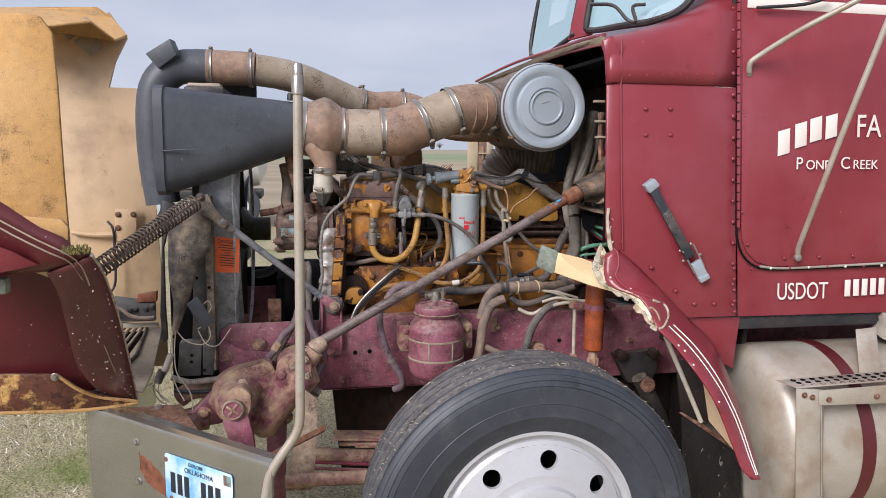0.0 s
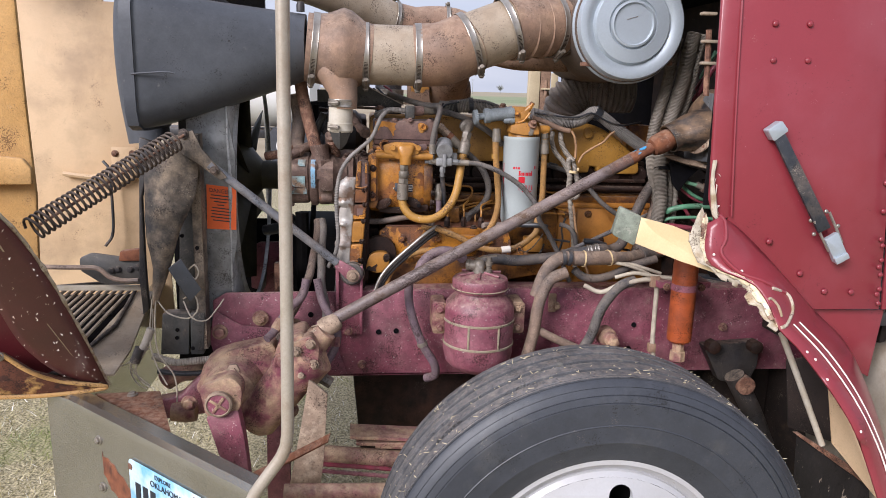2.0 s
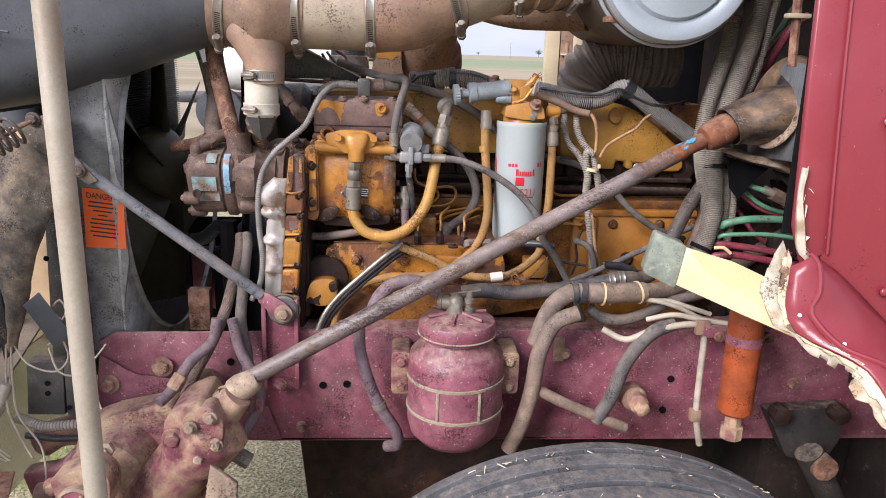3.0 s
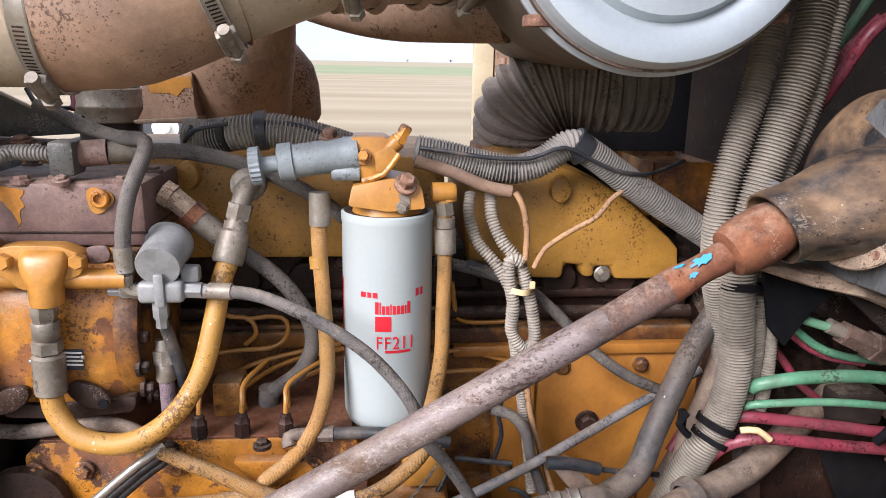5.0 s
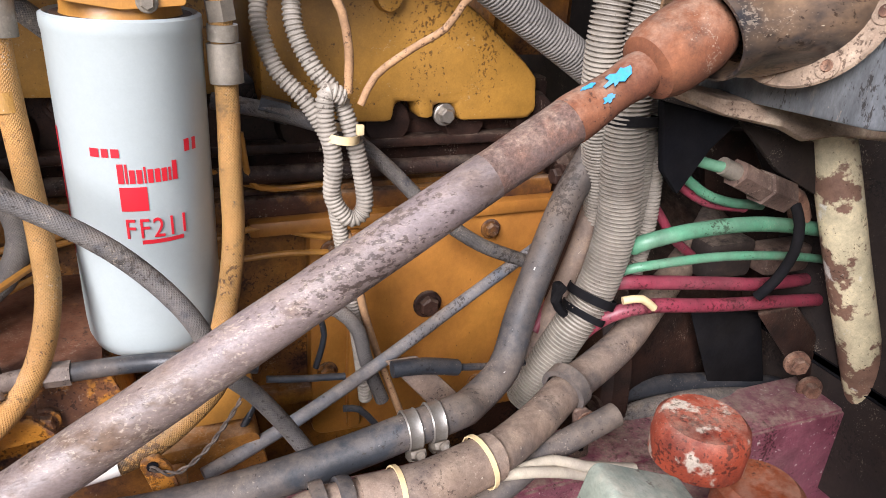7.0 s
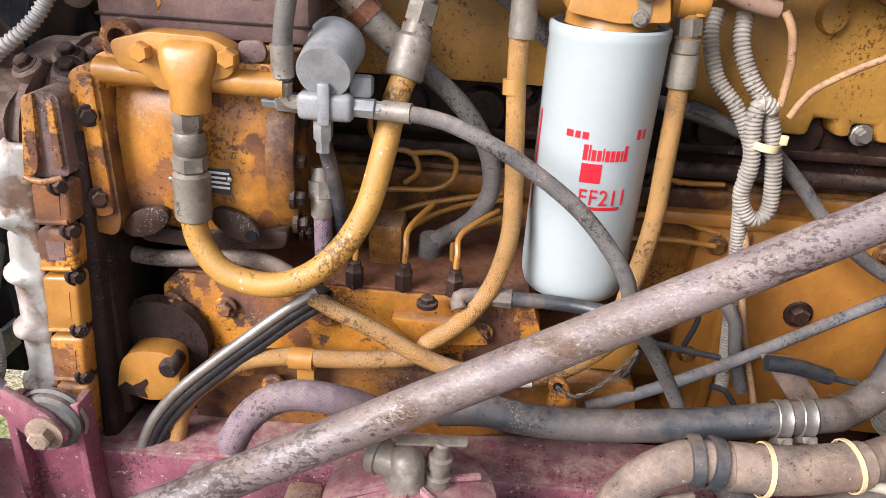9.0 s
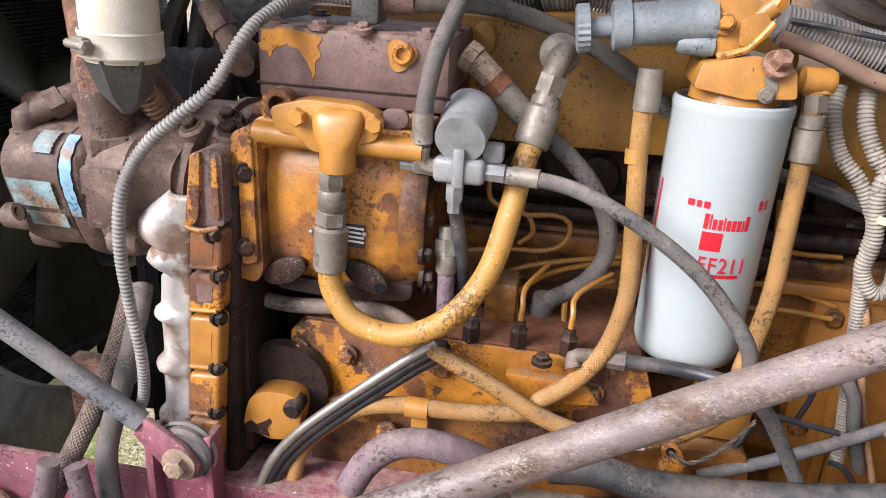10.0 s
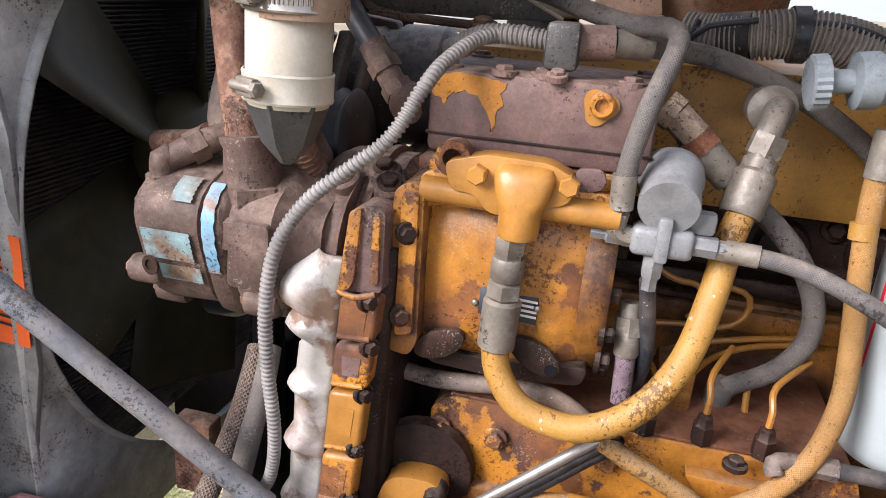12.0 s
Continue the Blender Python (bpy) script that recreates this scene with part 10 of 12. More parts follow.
    z1, z0 = Vector((0.565, -0.142, 1.226)).z, Vector((0.596, -0.142, 0.969)).z
    c.z = 0
    part("filter_tube", lathe([(0.030, z0), (0.036, z0 + 0.006), (0.037, z0 + 0.02), (0.037, z1), (0.03, z1 + 0.006)], c, (0, 0, 1), 32), "orange_rust", of)
    part("filter_band", lathe([(0.0375, 0), (0.039, 0), (0.039, 0.02), (0.0375, 0.02)], c + Vector((0, 0, Vector((0.576, -0.142, 1.133)).z)), (0, 0, 1), 32, cap=False), "frame", of)
    part("band_bracket", box(Vector((0.521, -0.100, 1.126)), Vector((0.688, -0.100, 1.145)) + Vector((0, 0.09, 0)), 0.002), "frame", of)
    part("lower_port", lathe([(0.018, 0), (0.018, -0.03), (0.024, -0.032), (0.024, -0.06), (0.012, -0.066)], c + Vector((0, 0, z0)), (0, 0, 1), 8), "frame_dirty", of)
    for p in [(0.541, -0.115, 1.134), (0.657, -0.105, 1.128)]:
        bolt(of, p, (0, -1, 0), 0.008, 0.01, "rusty")
    # spring hanger and shock mount by the rail
    sh = thing("shock_mount", (0.92, 0.0, 0.8), "dirty dark shock absorber with bracket on the frame", "shock absorber")
    part("bracket_plate", prism(rounded([(0.722, -0.030, 0.912), (0.912, -0.030, 0.924), (0.916, -0.030, 0.841), (0.884, -0.030, 0.771), (0.788, -0.030, 0.790)], 0.01), (0, 0.04, 0), 0.006), "blacksteel", sh)
    for p in [(0.743, -0.050, 0.916), (0.887, -0.050, 0.915)]:
        part("stud_nut", lathe([(0.022, -0.02), (0.022, 0.015), (0.012, 0.02)], p, (0, -1, 0), 8), "oily", sh)
    part("shock_body", tube([(0.822, -0.060, 0.821), (0.895, -0.060, 0.698), (0.958, -0.060, 0.570)], 0.032, 18), "blacksteel", sh)
    part("shock_eye", lathe([(0.03, -0.03), (0.03, 0.03), (0.014, 0.032)], (0.846, -0.070, 0.798), (0, -1, 0), 20), "rusty", sh)
    bm2 = thing("mount_stud", (0.393, -0.030, 0.947), "maroon frame stud with a large nut", "stud")
    part("stud_body", lathe([(0.032, 0), (0.030, 0.03), (0.022, 0.034), (0.022, 0.06), (0.014, 0.062)], (0.395, 0.000, 0.944), (0.1, -1, 0), 20), "frame_dirty", bm2)
    part("stud_nut", lathe([(0.018, 0.05), (0.018, 0.075), (0.010, 0.08)], (0.395, 0.000, 0.944), (0.15, -1, -0.1), 6), "frame_dirty", bm2)


make_brake_can()


def make_clutch_housing():
    th = thing("clutch_housing", (0.75, 0.43, 1.1), "oily brown clutch housing behind the engine", "clutch housing")
    part("bell", lathe([(0.30, 0.0), (0.31, 0.01), (0.31, 0.035), (0.29, 0.05), (0.25, 0.22), (0.20, 0.32)], (0.625, 0.43, 1.10), (1, 0, 0), 48), "oily", th)
    for k in range(12):
        a = 2 * math.pi * k / 12
        bolt(th, (0.622, 0.43 + 0.295 * math.cos(a), 1.10 + 0.295 * math.sin(a)), (-1, 0, 0), 0.011, 0.012, "oily")
    part("gearbox", box((0.94, 0.22, 0.86), (1.5, 0.64, 1.32), 0.02), "oily", th)
    part("side_lever", prism([(0.775, 0.215, 1.426), (0.834, 0.200, 1.427), (0.948, 0.220, 1.302), (0.880, 0.220, 1.284), (0.788, 0.200, 1.348)], (0.01, 0.02, 0), 0.003), "oily", th)
    br = thing("cab_mount", (0.852, 0.100, 1.180), "dusty brown bent steel cab mount bracket", "bracket")
    part("mount_plate", prism([(0.817, 0.100, 1.222), (0.892, 0.110, 1.217), (0.995, 0.120, 1.126), (1.100, 0.120, 0.969), (1.033, 0.110, 0.971), (0.923, 0.100, 1.108)], (0.01, 0.012, 0), 0.003), "oily", br)
    # web near-black, so that the shade behind the plate is in its colour
    part("mount_web", prism([(0.742, 0.140, 1.225), (0.873, 0.140, 1.188), (0.914, 0.140, 1.075), (0.810, 0.140, 1.089)], (0.01, 0.012, 0), 0.003), "void", br)
    part("mount_block", box(Vector((0.779, 0.160, 1.241)), Vector((0.856, 0.160, 1.294)) + Vector((0, 0.04, 0)), 0.008), "underbody", br)
    part("mount_block", box(Vector((0.870, 0.150, 1.241)), Vector((0.950, 0.150, 1.280)) + Vector((0, 0.04, 0)), 0.008), "pump", br)
    for p in [(0.902, 0.090, 1.140), (0.942, 0.090, 1.092)]:
        bolt(br, p, (-0.4, -1, 0), 0.012, 0.012, "rusty")


make_clutch_housing()


# ---- hoses, cables and lines ----
def make_hoses():
    # thick yellow painted hose that hangs in a U below the compressor
    u = hose([(-0.261, 0.072, 1.369), (-0.255, 0.068, 1.342), (-0.232, 0.060, 1.316), (-0.193, 0.056, 1.306), (-0.157, 0.058, 1.312), (-0.122, 0.068, 1.336), (-0.094, 0.085, 1.378), (-0.079, 0.105, 1.436), (-0.072, 0.125, 1.480), (-0.064, 0.140, 1.505)], 0.0128, "yellow_hose", "thick yellow painted hydraulic hose hanging in a U", step=0.008)
    a, b = Vector((-0.066, 0.140, 1.501)), Vector((-0.055, 0.158, 1.548))
    part("coupling", lathe([(0.0178, 0), (0.0194, 0.004), (0.0194, (b - a).length * 0.75), (0.0155, (b - a).length * 0.82), (0.0155, (b - a).length)], a, b - a, 10), "fitting", u)
    part("elbow", tube([(-0.056, 0.156, 1.544), (-0.053, 0.165, 1.561), (-0.049, 0.175, 1.578), (-0.045, 0.185, 1.589), (-0.038, 0.205, 1.591)], 0.0125, 14, 0.006), "fitting", u)
    part("elbow_nut", lathe([(0.016, -0.006), (0.016, 0.014)], (-0.053, 0.163, 1.558), (0.25, 0.1, 1), 6), "fitting", u)
    part("elbow_boss", lathe([(0.022, -0.02), (0.022, 0.008), (0.014, 0.014)], (-0.047, 0.205, 1.589), (0, -1, 0), 20), "fitting", u)
    # grey hose behind it, with its two-piece fitting
    g = hose([(-0.092, 0.165, 1.541), (-0.063, 0.170, 1.516), (-0.026, 0.175, 1.486), (0.003, 0.180, 1.455), (0.026, 0.185, 1.412), (0.030, 0.190, 1.369), (0.010, 0.200, 1.328), (-0.021, 0.210, 1.301), (-0.036, 0.215, 1.282)], 0.0105, "grey_hose", "dusty grey braided hose curving to the pump")
    part("swivel", tube([(-0.144, 0.170, 1.585), (-0.132, 0.168, 1.578)], 0.017, 8), "tan_dust", g)
    part("swivel", tube([(-0.133, 0.168, 1.579), (-0.111, 0.166, 1.560)], 0.0145, 8, 0.01), "tan_dust", g)
    part("swivel", tube([(-0.114, 0.166, 1.562), (-0.103, 0.166, 1.551)], 0.0185, 6, 0.02), "rust", g)
    part("sleeve", tube([(-0.105, 0.166, 1.553), (-0.076, 0.168, 1.527)], 0.0150, 16, 0.02), "fitting", g)
    part("end_cap", tube([(-0.033, 0.212, 1.300), (-0.036, 0.215, 1.271)], 0.0145, 14), "grey_hose", g)
    # thin hose from the valve, over the filter and down past the shaft
    t = hose([(-0.087, 0.095, 1.481), (-0.056, 0.090, 1.481), (-0.019, 0.080, 1.478), (0.024, 0.065, 1.465), (0.068, 0.055, 1.443), (0.108, 0.048, 1.415), (0.140, 0.040, 1.382), (0.160, 0.032, 1.352), (0.172, 0.045, 1.308), (0.199, 0.050, 1.273), (0.226, 0.055, 1.229), (0.251, 0.055, 1.182), (0.267, 0.050, 1.144), (0.284, 0.050, 1.108)], 0.0078, "grey_hose", "thin dusty rubber hose from valve past the filter", step=0.01)
    part("sleeve", tube([(-0.101, 0.094, 1.482), (-0.077, 0.094, 1.480)], 0.0092, 8), "fitting", t)
    part("sleeve", tube([(-0.079, 0.094, 1.481), (-0.052, 0.090, 1.481)], 0.0098, 14), "fitting", t)
    # braided hose up from the valve
    v = hose([(-0.170, 0.085, 1.505), (-0.169, 0.085, 1.537), (-0.166, 0.085, 1.563), (-0.159, 0.088, 1.596), (-0.150, 0.100, 1.623), (-0.144, 0.115, 1.646), (-0.154, 0.130, 1.654), (-0.183, 0.150, 1.653), (-0.224, 0.170, 1.662), (-0.263, 0.200, 1.673), (-0.302, 0.220, 1.685)], 0.0088, "grey_hose", "dusty braided hose bent over the compressor head")
    part("sleeve", tube([(-0.169, 0.085, 1.508), (-0.170, 0.085, 1.537)], 0.0105, 14), "fitting", v)
    part("elbow", tube([(-0.170, 0.085, 1.505), (-0.171, 0.087, 1.489), (-0.162, 0.090, 1.483), (-0.153, 0.092, 1.483)], 0.0092, 8, 0.006), "fitting", v)
    # left filter hose down to the clip and away to the left
    f = hose([(0.046, 0.170, 1.573), (0.044, 0.168, 1.543), (0.045, 0.165, 1.507), (0.049, 0.155, 1.447), (0.053, 0.140, 1.388), (0.052, 0.125, 1.341), (0.037, 0.110, 1.291), (0.008, 0.100, 1.253), (-0.026, 0.095, 1.226), (-0.037, 0.090, 1.213), (-0.084, 0.088, 1.204), (-0.135, 0.085, 1.202), (-0.175, 0.085, 1.201), (-0.228, 0.085, 1.188), (-0.276, 0.085, 1.150), (-0.300, 0.080, 1.117), (-0.310, 0.075, 1.069)], 0.0100, "braid_hose", "yellow-brown braided fuel hose from the filter head", step=0.01)
    part("sleeve", tube([(0.046, 0.170, 1.585), (0.046, 0.168, 1.543)], 0.0135, 14), "fitting", f)
    part("collar", tube([(0.043, 0.165, 1.503), (0.044, 0.163, 1.488)], 0.0118, 14), "yellow_hose", f)
    part("pipe_clip", tube([(-0.174, 0.085, 1.200), (-0.148, 0.085, 1.200)], 0.0125, 16), "yellow_clean", f)
    part("clip_leg", box(Vector((-0.169, 0.090, 1.156)), Vector((-0.149, 0.090, 1.194)) + Vector((0, 0.01, 0)), 0.002), "yellow_clean", f)
    # right filter hose, under the shaft and back left
    r = hose([(0.204, 0.165, 1.577), (0.204, 0.165, 1.554), (0.205, 0.165, 1.525), (0.205, 0.160, 1.484), (0.203, 0.150, 1.431), (0.201, 0.140, 1.377), (0.192, 0.125, 1.330), (0.180, 0.110, 1.289), (0.175, 0.090, 1.263), (0.138, 0.080, 1.230), (0.101, 0.075, 1.211), (0.072, 0.075, 1.206), (0.026, 0.075, 1.206), (-0.024, 0.078, 1.218), (-0.083, 0.083, 1.247), (-0.126, 0.090, 1.263), (-0.153, 0.100, 1.271), (-0.192, 0.120, 1.270)], 0.0098, "braid_hose", "yellow-brown braided fuel hose looping under the steering shaft", step=0.01)
    part("sleeve", tube([(0.203, 0.165, 1.573), (0.205, 0.165, 1.557)], 0.0122, 6), "fitting", r)
    part("sleeve", tube([(0.205, 0.165, 1.554), (0.205, 0.165, 1.541)], 0.0125, 14), "fitting", r)
    part("sleeve", tube([(0.205, 0.165, 1.539), (0.206, 0.163, 1.507)], 0.0142, 10), "fitting", r)
    part("tape", tube([(0.060, 0.075, 1.205), (0.089, 0.075, 1.209)], 0.0112, 14), "letter", r)
    # paired cables below the compressor
    for k, (mt, rr) in enumerate((("bright", 0.0058), ("blacksteel", 0.0062), ("blacksteel", 0.0058))):
        hose([Vector(p) + Vector((0.004 * k, 0.004 * k, -0.009 * k)) for p in [(-0.147, 0.100, 1.277), (-0.175, 0.085, 1.262), (-0.211, 0.075, 1.234), (-0.256, 0.070, 1.195), (-0.296, 0.065, 1.157), (-0.327, 0.060, 1.116), (-0.346, 0.055, 1.071)]], rr, mt, "control cable running down from the injection pump" if k else "bright sheathed control cable running down from the injection pump", "control_cable", "cable", group="pump control cables")
    # brown rubber line under the compressor
    hose([(-0.368, 0.140, 1.284), (-0.328, 0.130, 1.286), (-0.283, 0.120, 1.295), (-0.234, 0.115, 1.304), (-0.193, 0.110, 1.298), (-0.158, 0.105, 1.278)], 0.0095, "tan_hose", "brown rubber line under the compressor")
    # vertical drop and black tube under the valve
    d = hose([(-0.136, 0.100, 1.443), (-0.129, 0.110, 1.401), (-0.124, 0.120, 1.357), (-0.130, 0.140, 1.303)], 0.0075, "rubber", "black drain tube below the valve")
    hose([(-0.144, 0.120, 1.395), (-0.142, 0.115, 1.357), (-0.140, 0.110, 1.311)], 0.0095, "purple_hose", "short riser with a pale sleeve beside the compressor", ends=(0,))
    # corrugated conduit on the left
    lc = hose([(-0.273, 0.150, 1.640), (-0.306, 0.120, 1.634), (-0.327, 0.080, 1.616), (-0.338, 0.050, 1.595), (-0.358, 0.030, 1.555), (-0.389, 0.020, 1.527), (-0.423, 0.015, 1.496), (-0.448, 0.010, 1.454), (-0.459, 0.010, 1.397), (-0.460, 0.015, 1.330), (-0.456, 0.020, 1.259), (-0.466, 0.030, 1.200), (-0.488, 0.040, 1.158)], 0.0060, "loom_dark", "pale corrugated wiring conduit in front of the gear case", "conduit", "conduit", ridge=0.22, period=0.0048)
    # connectors and harness over the compressor head
    ch = thing("wiring_connector", (-0.256, 0.180, 1.623), "grey-brown wiring connectors clipped above the compressor", "connector")
    part("connector_block", box((-0.252, 0.112, 1.612), (-0.223, 0.150, 1.652), 0.005), "dark_steel", ch, "dark dusty clamp block")
    bolt(ch, (-0.238, 0.110, 1.609), (0, -0.3, 1), 0.0065, 0.005, "brown")
    part("connector_body", tube([(-0.226, 0.140, 1.635), (-0.196, 0.145, 1.637)], 0.0155, 18), "brown", ch)
    part("connector_shell", tube([(-0.197, 0.145, 1.637), (-0.165, 0.158, 1.636)], 0.0125, 18), "fitting", ch)
    part("connector_tail", tube([(-0.345, 0.150, 1.618), (-0.304, 0.135, 1.636), (-0.250, 0.130, 1.636)], 0.0085, 14, ridge=0.17, period=0.0044), "loom_dark", ch)
    bh = hose([(-0.168, 0.158, 1.636), (-0.135, 0.182, 1.634), (-0.097, 0.200, 1.627), (-0.053, 0.215, 1.613), (-0.001, 0.225, 1.590), (0.047, 0.235, 1.560), (0.081, 0.245, 1.529)], 0.0098, "grey_hose", "dark braided hose along the rocker cover")
    # top conduit, large
    tc = hose([(-0.132, 0.260, 1.645), (-0.102, 0.250, 1.645), (-0.064, 0.240, 1.651), (-0.031, 0.240, 1.655), (0.010, 0.240, 1.651), (0.055, 0.250, 1.638), (0.095, 0.260, 1.624)], 0.0215, "loom", "large corrugated wiring conduit over the rocker cover", "conduit", "conduit", ridge=0.17, period=0.0044)
    part("tape_wrap", tube([(-0.097, 0.250, 1.646), (-0.071, 0.240, 1.650)], 0.0232, 18), "blacksteel", tc)
    part("tie_band", tube([(-0.039, 0.240, 1.654), (-0.025, 0.240, 1.655)], 0.0262, 18), "rubber", tc)
    hose([(-0.030, 0.225, 1.666), (0.007, 0.225, 1.665), (0.044, 0.230, 1.654), (0.078, 0.240, 1.635)], 0.0035, "rubber", "thin black cable along the conduit", "cable", "cable")
    hose([(-0.122, 0.240, 1.660), (-0.129, 0.230, 1.641), (-0.114, 0.220, 1.656), (-0.072, 0.220, 1.665)], 0.003, "rubber", "thin black cable tied to the conduit", "cable", "cable")
    # dark hose with couplings at the upper left
    ul = hose([(-0.480, 0.200, 1.640), (-0.470, 0.185, 1.652), (-0.453, 0.165, 1.655), (-0.437, 0.160, 1.636), (-0.417, 0.155, 1.613)], 0.0115, "rubber", "dark rubber hose with hexagon couplings at the head")
    for p, q, r, n in (((-0.420, 0.156, 1.617), (-0.409, 0.152, 1.602), 0.0140, 16), ((-0.409, 0.152, 1.602), (-0.401, 0.149, 1.592), 0.0160, 6), ((-0.401, 0.149, 1.592), (-0.393, 0.146, 1.582), 0.0125, 16), ((-0.393, 0.146, 1.582), (-0.385, 0.142, 1.573), 0.0155, 6)):
        part("coupling", tube([p, q], r, n), "pump", ul)
    part("end_plug", lathe([(0.016, -0.02), (0.0175, 0.0), (0.014, 0.014)], (-0.376, 0.135, 1.566), (0.3, -1, -0.3), 16), "pump", ul)
    # harness right of the filter
    rl = hose([(0.169, 0.220, 1.634), (0.211, 0.220, 1.626), (0.256, 0.220, 1.615), (0.302, 0.215, 1.609), (0.340, 0.215, 1.620), (0.377, 0.215, 1.643), (0.411, 0.220, 1.628), (0.463, 0.225, 1.592), (0.526, 0.230, 1.552), (0.590, 0.235, 1.513), (0.654, 0.250, 1.475), (0.729, 0.280, 1.435)], 0.0185, "loom_dark", "corrugated wiring conduit behind the filter", "conduit", "conduit", ridge=0.17, period=0.0044)
    part("tie_band", tube([(0.379, 0.215, 1.647), (0.397, 0.217, 1.633)], 0.0225, 16), "rubber", rl)
    part("tape_wrap", tube([(0.276, 0.220, 1.609), (0.306, 0.215, 1.609)], 0.0200, 16), "blacksteel", rl)
    hose([(0.168, 0.200, 1.621), (0.216, 0.200, 1.607), (0.262, 0.200, 1.588), (0.296, 0.200, 1.581)], 0.0085, "boot", "brown taped line under the conduit", "cable", "cable")
    hose([(0.175, 0.200, 1.638), (0.215, 0.190, 1.634), (0.267, 0.190, 1.627), (0.319, 0.190, 1.627), (0.363, 0.190, 1.641), (0.413, 0.200, 1.619), (0.445, 0.200, 1.608), (0.492, 0.220, 1.603), (0.566, 0.280, 1.613)], 0.0030, "rubber", "thin black cable along the wiring conduit", "cable", "cable")
    for pts, rr in (([(0.246, 0.230, 1.575), (0.243, 0.220, 1.546), (0.255, 0.210, 1.509), (0.281, 0.200, 1.479), (0.302, 0.195, 1.440), (0.303, 0.195, 1.407)], 0.0078),
                    ([(0.273, 0.225, 1.575), (0.274, 0.215, 1.543), (0.289, 0.205, 1.510), (0.313, 0.200, 1.479), (0.330, 0.195, 1.423), (0.337, 0.195, 1.373), (0.321, 0.195, 1.361), (0.304, 0.195, 1.386), (0.304, 0.190, 1.425), (0.296, 0.190, 1.466), (0.298, 0.190, 1.490), (0.314, 0.190, 1.486)], 0.0084),
                    ([(0.304, 0.200, 1.397), (0.313, 0.205, 1.352), (0.323, 0.210, 1.298), (0.333, 0.215, 1.241), (0.343, 0.220, 1.182), (0.351, 0.220, 1.114)], 0.0078)):
        lh = hose(pts, rr, "loom", "pale corrugated conduit looped and tied beside the filter", "conduit", "conduit", group="looped conduits", ridge=0.17, period=0.0044)
    tie = thing("cable_tie", (0.310, 0.190, 1.451), "pale nylon cable tie round the conduits", "cable tie")
    part("tie_strap", lathe([(0.026, -0.004), (0.0275, -0.004), (0.0275, 0.004), (0.026, 0.004)], (0.312, 0.200, 1.448), (0.1, 0, 1), 20, cap=False, squash=0.7), "strap", tie)
    part("tie_head", box(Vector((0.323, 0.176, 1.452)), Vector((0.330, 0.176, 1.462)) + Vector((0, 0.006, 0)), 0.001), "strap", tie)
    hose([(0.447, 0.200, 1.581), (0.429, 0.190, 1.571), (0.410, 0.185, 1.549), (0.378, 0.190, 1.529), (0.344, 0.190, 1.505), (0.330, 0.190, 1.478)], 0.0036, "brown_wire", "brown cloth-covered wire above the rocker cover", "wire", "wire")
    hose([(0.301, 0.195, 1.581), (0.311, 0.190, 1.563), (0.318, 0.190, 1.529), (0.317, 0.188, 1.490)], 0.0042, "brown_wire", "brown cloth-covered wire hanging from the conduit", "wire", "wire")
    dg = hose([(0.202, 0.270, 1.467), (0.242, 0.260, 1.461), (0.282, 0.250, 1.452), (0.331, 0.240, 1.434), (0.377, 0.235, 1.396), (0.430, 0.230, 1.342), (0.488, 0.225, 1.300), (0.549, 0.220, 1.273)], 0.0085, "grey_hose", "braided steel line running down across the block")
    part("fitting_nut", tube([(0.247, 0.262, 1.462), (0.275, 0.255, 1.455)], 0.012, 6), "rubber", dg)
    # heavy vertical conduits at the firewall
    vs = [([(0.620, 0.160, 1.887), (0.605, 0.150, 1.827), (0.590, 0.140, 1.740), (0.571, 0.135, 1.664), (0.556, 0.130, 1.601), (0.552, 0.130, 1.542), (0.563, 0.140, 1.478), (0.585, 0.155, 1.417), (0.609, 0.170, 1.344)], 0.0165),
          ([(0.670, 0.150, 1.900), (0.652, 0.140, 1.828), (0.639, 0.130, 1.761), (0.622, 0.125, 1.693), (0.603, 0.122, 1.624), (0.588, 0.120, 1.559), (0.583, 0.120, 1.499), (0.589, 0.120, 1.430), (0.595, 0.120, 1.358), (0.586, 0.125, 1.280), (0.562, 0.130, 1.226), (0.543, 0.140, 1.176), (0.530, 0.155, 1.121)], 0.0205),
          ([(0.713, 0.170, 1.898), (0.691, 0.160, 1.817), (0.681, 0.155, 1.748), (0.664, 0.150, 1.678), (0.643, 0.145, 1.621), (0.625, 0.140, 1.555), (0.624, 0.140, 1.486), (0.629, 0.140, 1.414), (0.633, 0.145, 1.346), (0.627, 0.150, 1.283)], 0.0120),
          ([(0.625, 0.145, 1.470), (0.648, 0.140, 1.407), (0.654, 0.140, 1.339), (0.652, 0.145, 1.274)], 0.0085)]
    for pts, rr in vs:
        hose(pts, rr, "loom", "heavy pale corrugated wiring conduit at the firewall", "conduit", "conduit", group="firewall conduits", sides=20, ridge=0.23, period=0.0044)
    tb = thing("cable_tie", (0.587, 0.110, 1.471), "black cable ties round the firewall conduits", "cable tie")
    part("tie_strap", lathe([(0.036, -0.005), (0.0375, -0.005), (0.0375, 0.005), (0.036, 0.005)], (0.591, 0.128, 1.469), (0.02, 0.2, 1), 28, cap=False, squash=0.75), "void", tb)
    part("tie_strap", lathe([(0.030, -0.005), (0.0315, -0.005), (0.0315, 0.005), (0.030, 0.005)], (0.582, 0.126, 1.270), (0.45, 0.1, 1), 28, cap=False, squash=0.85), "void", tb)
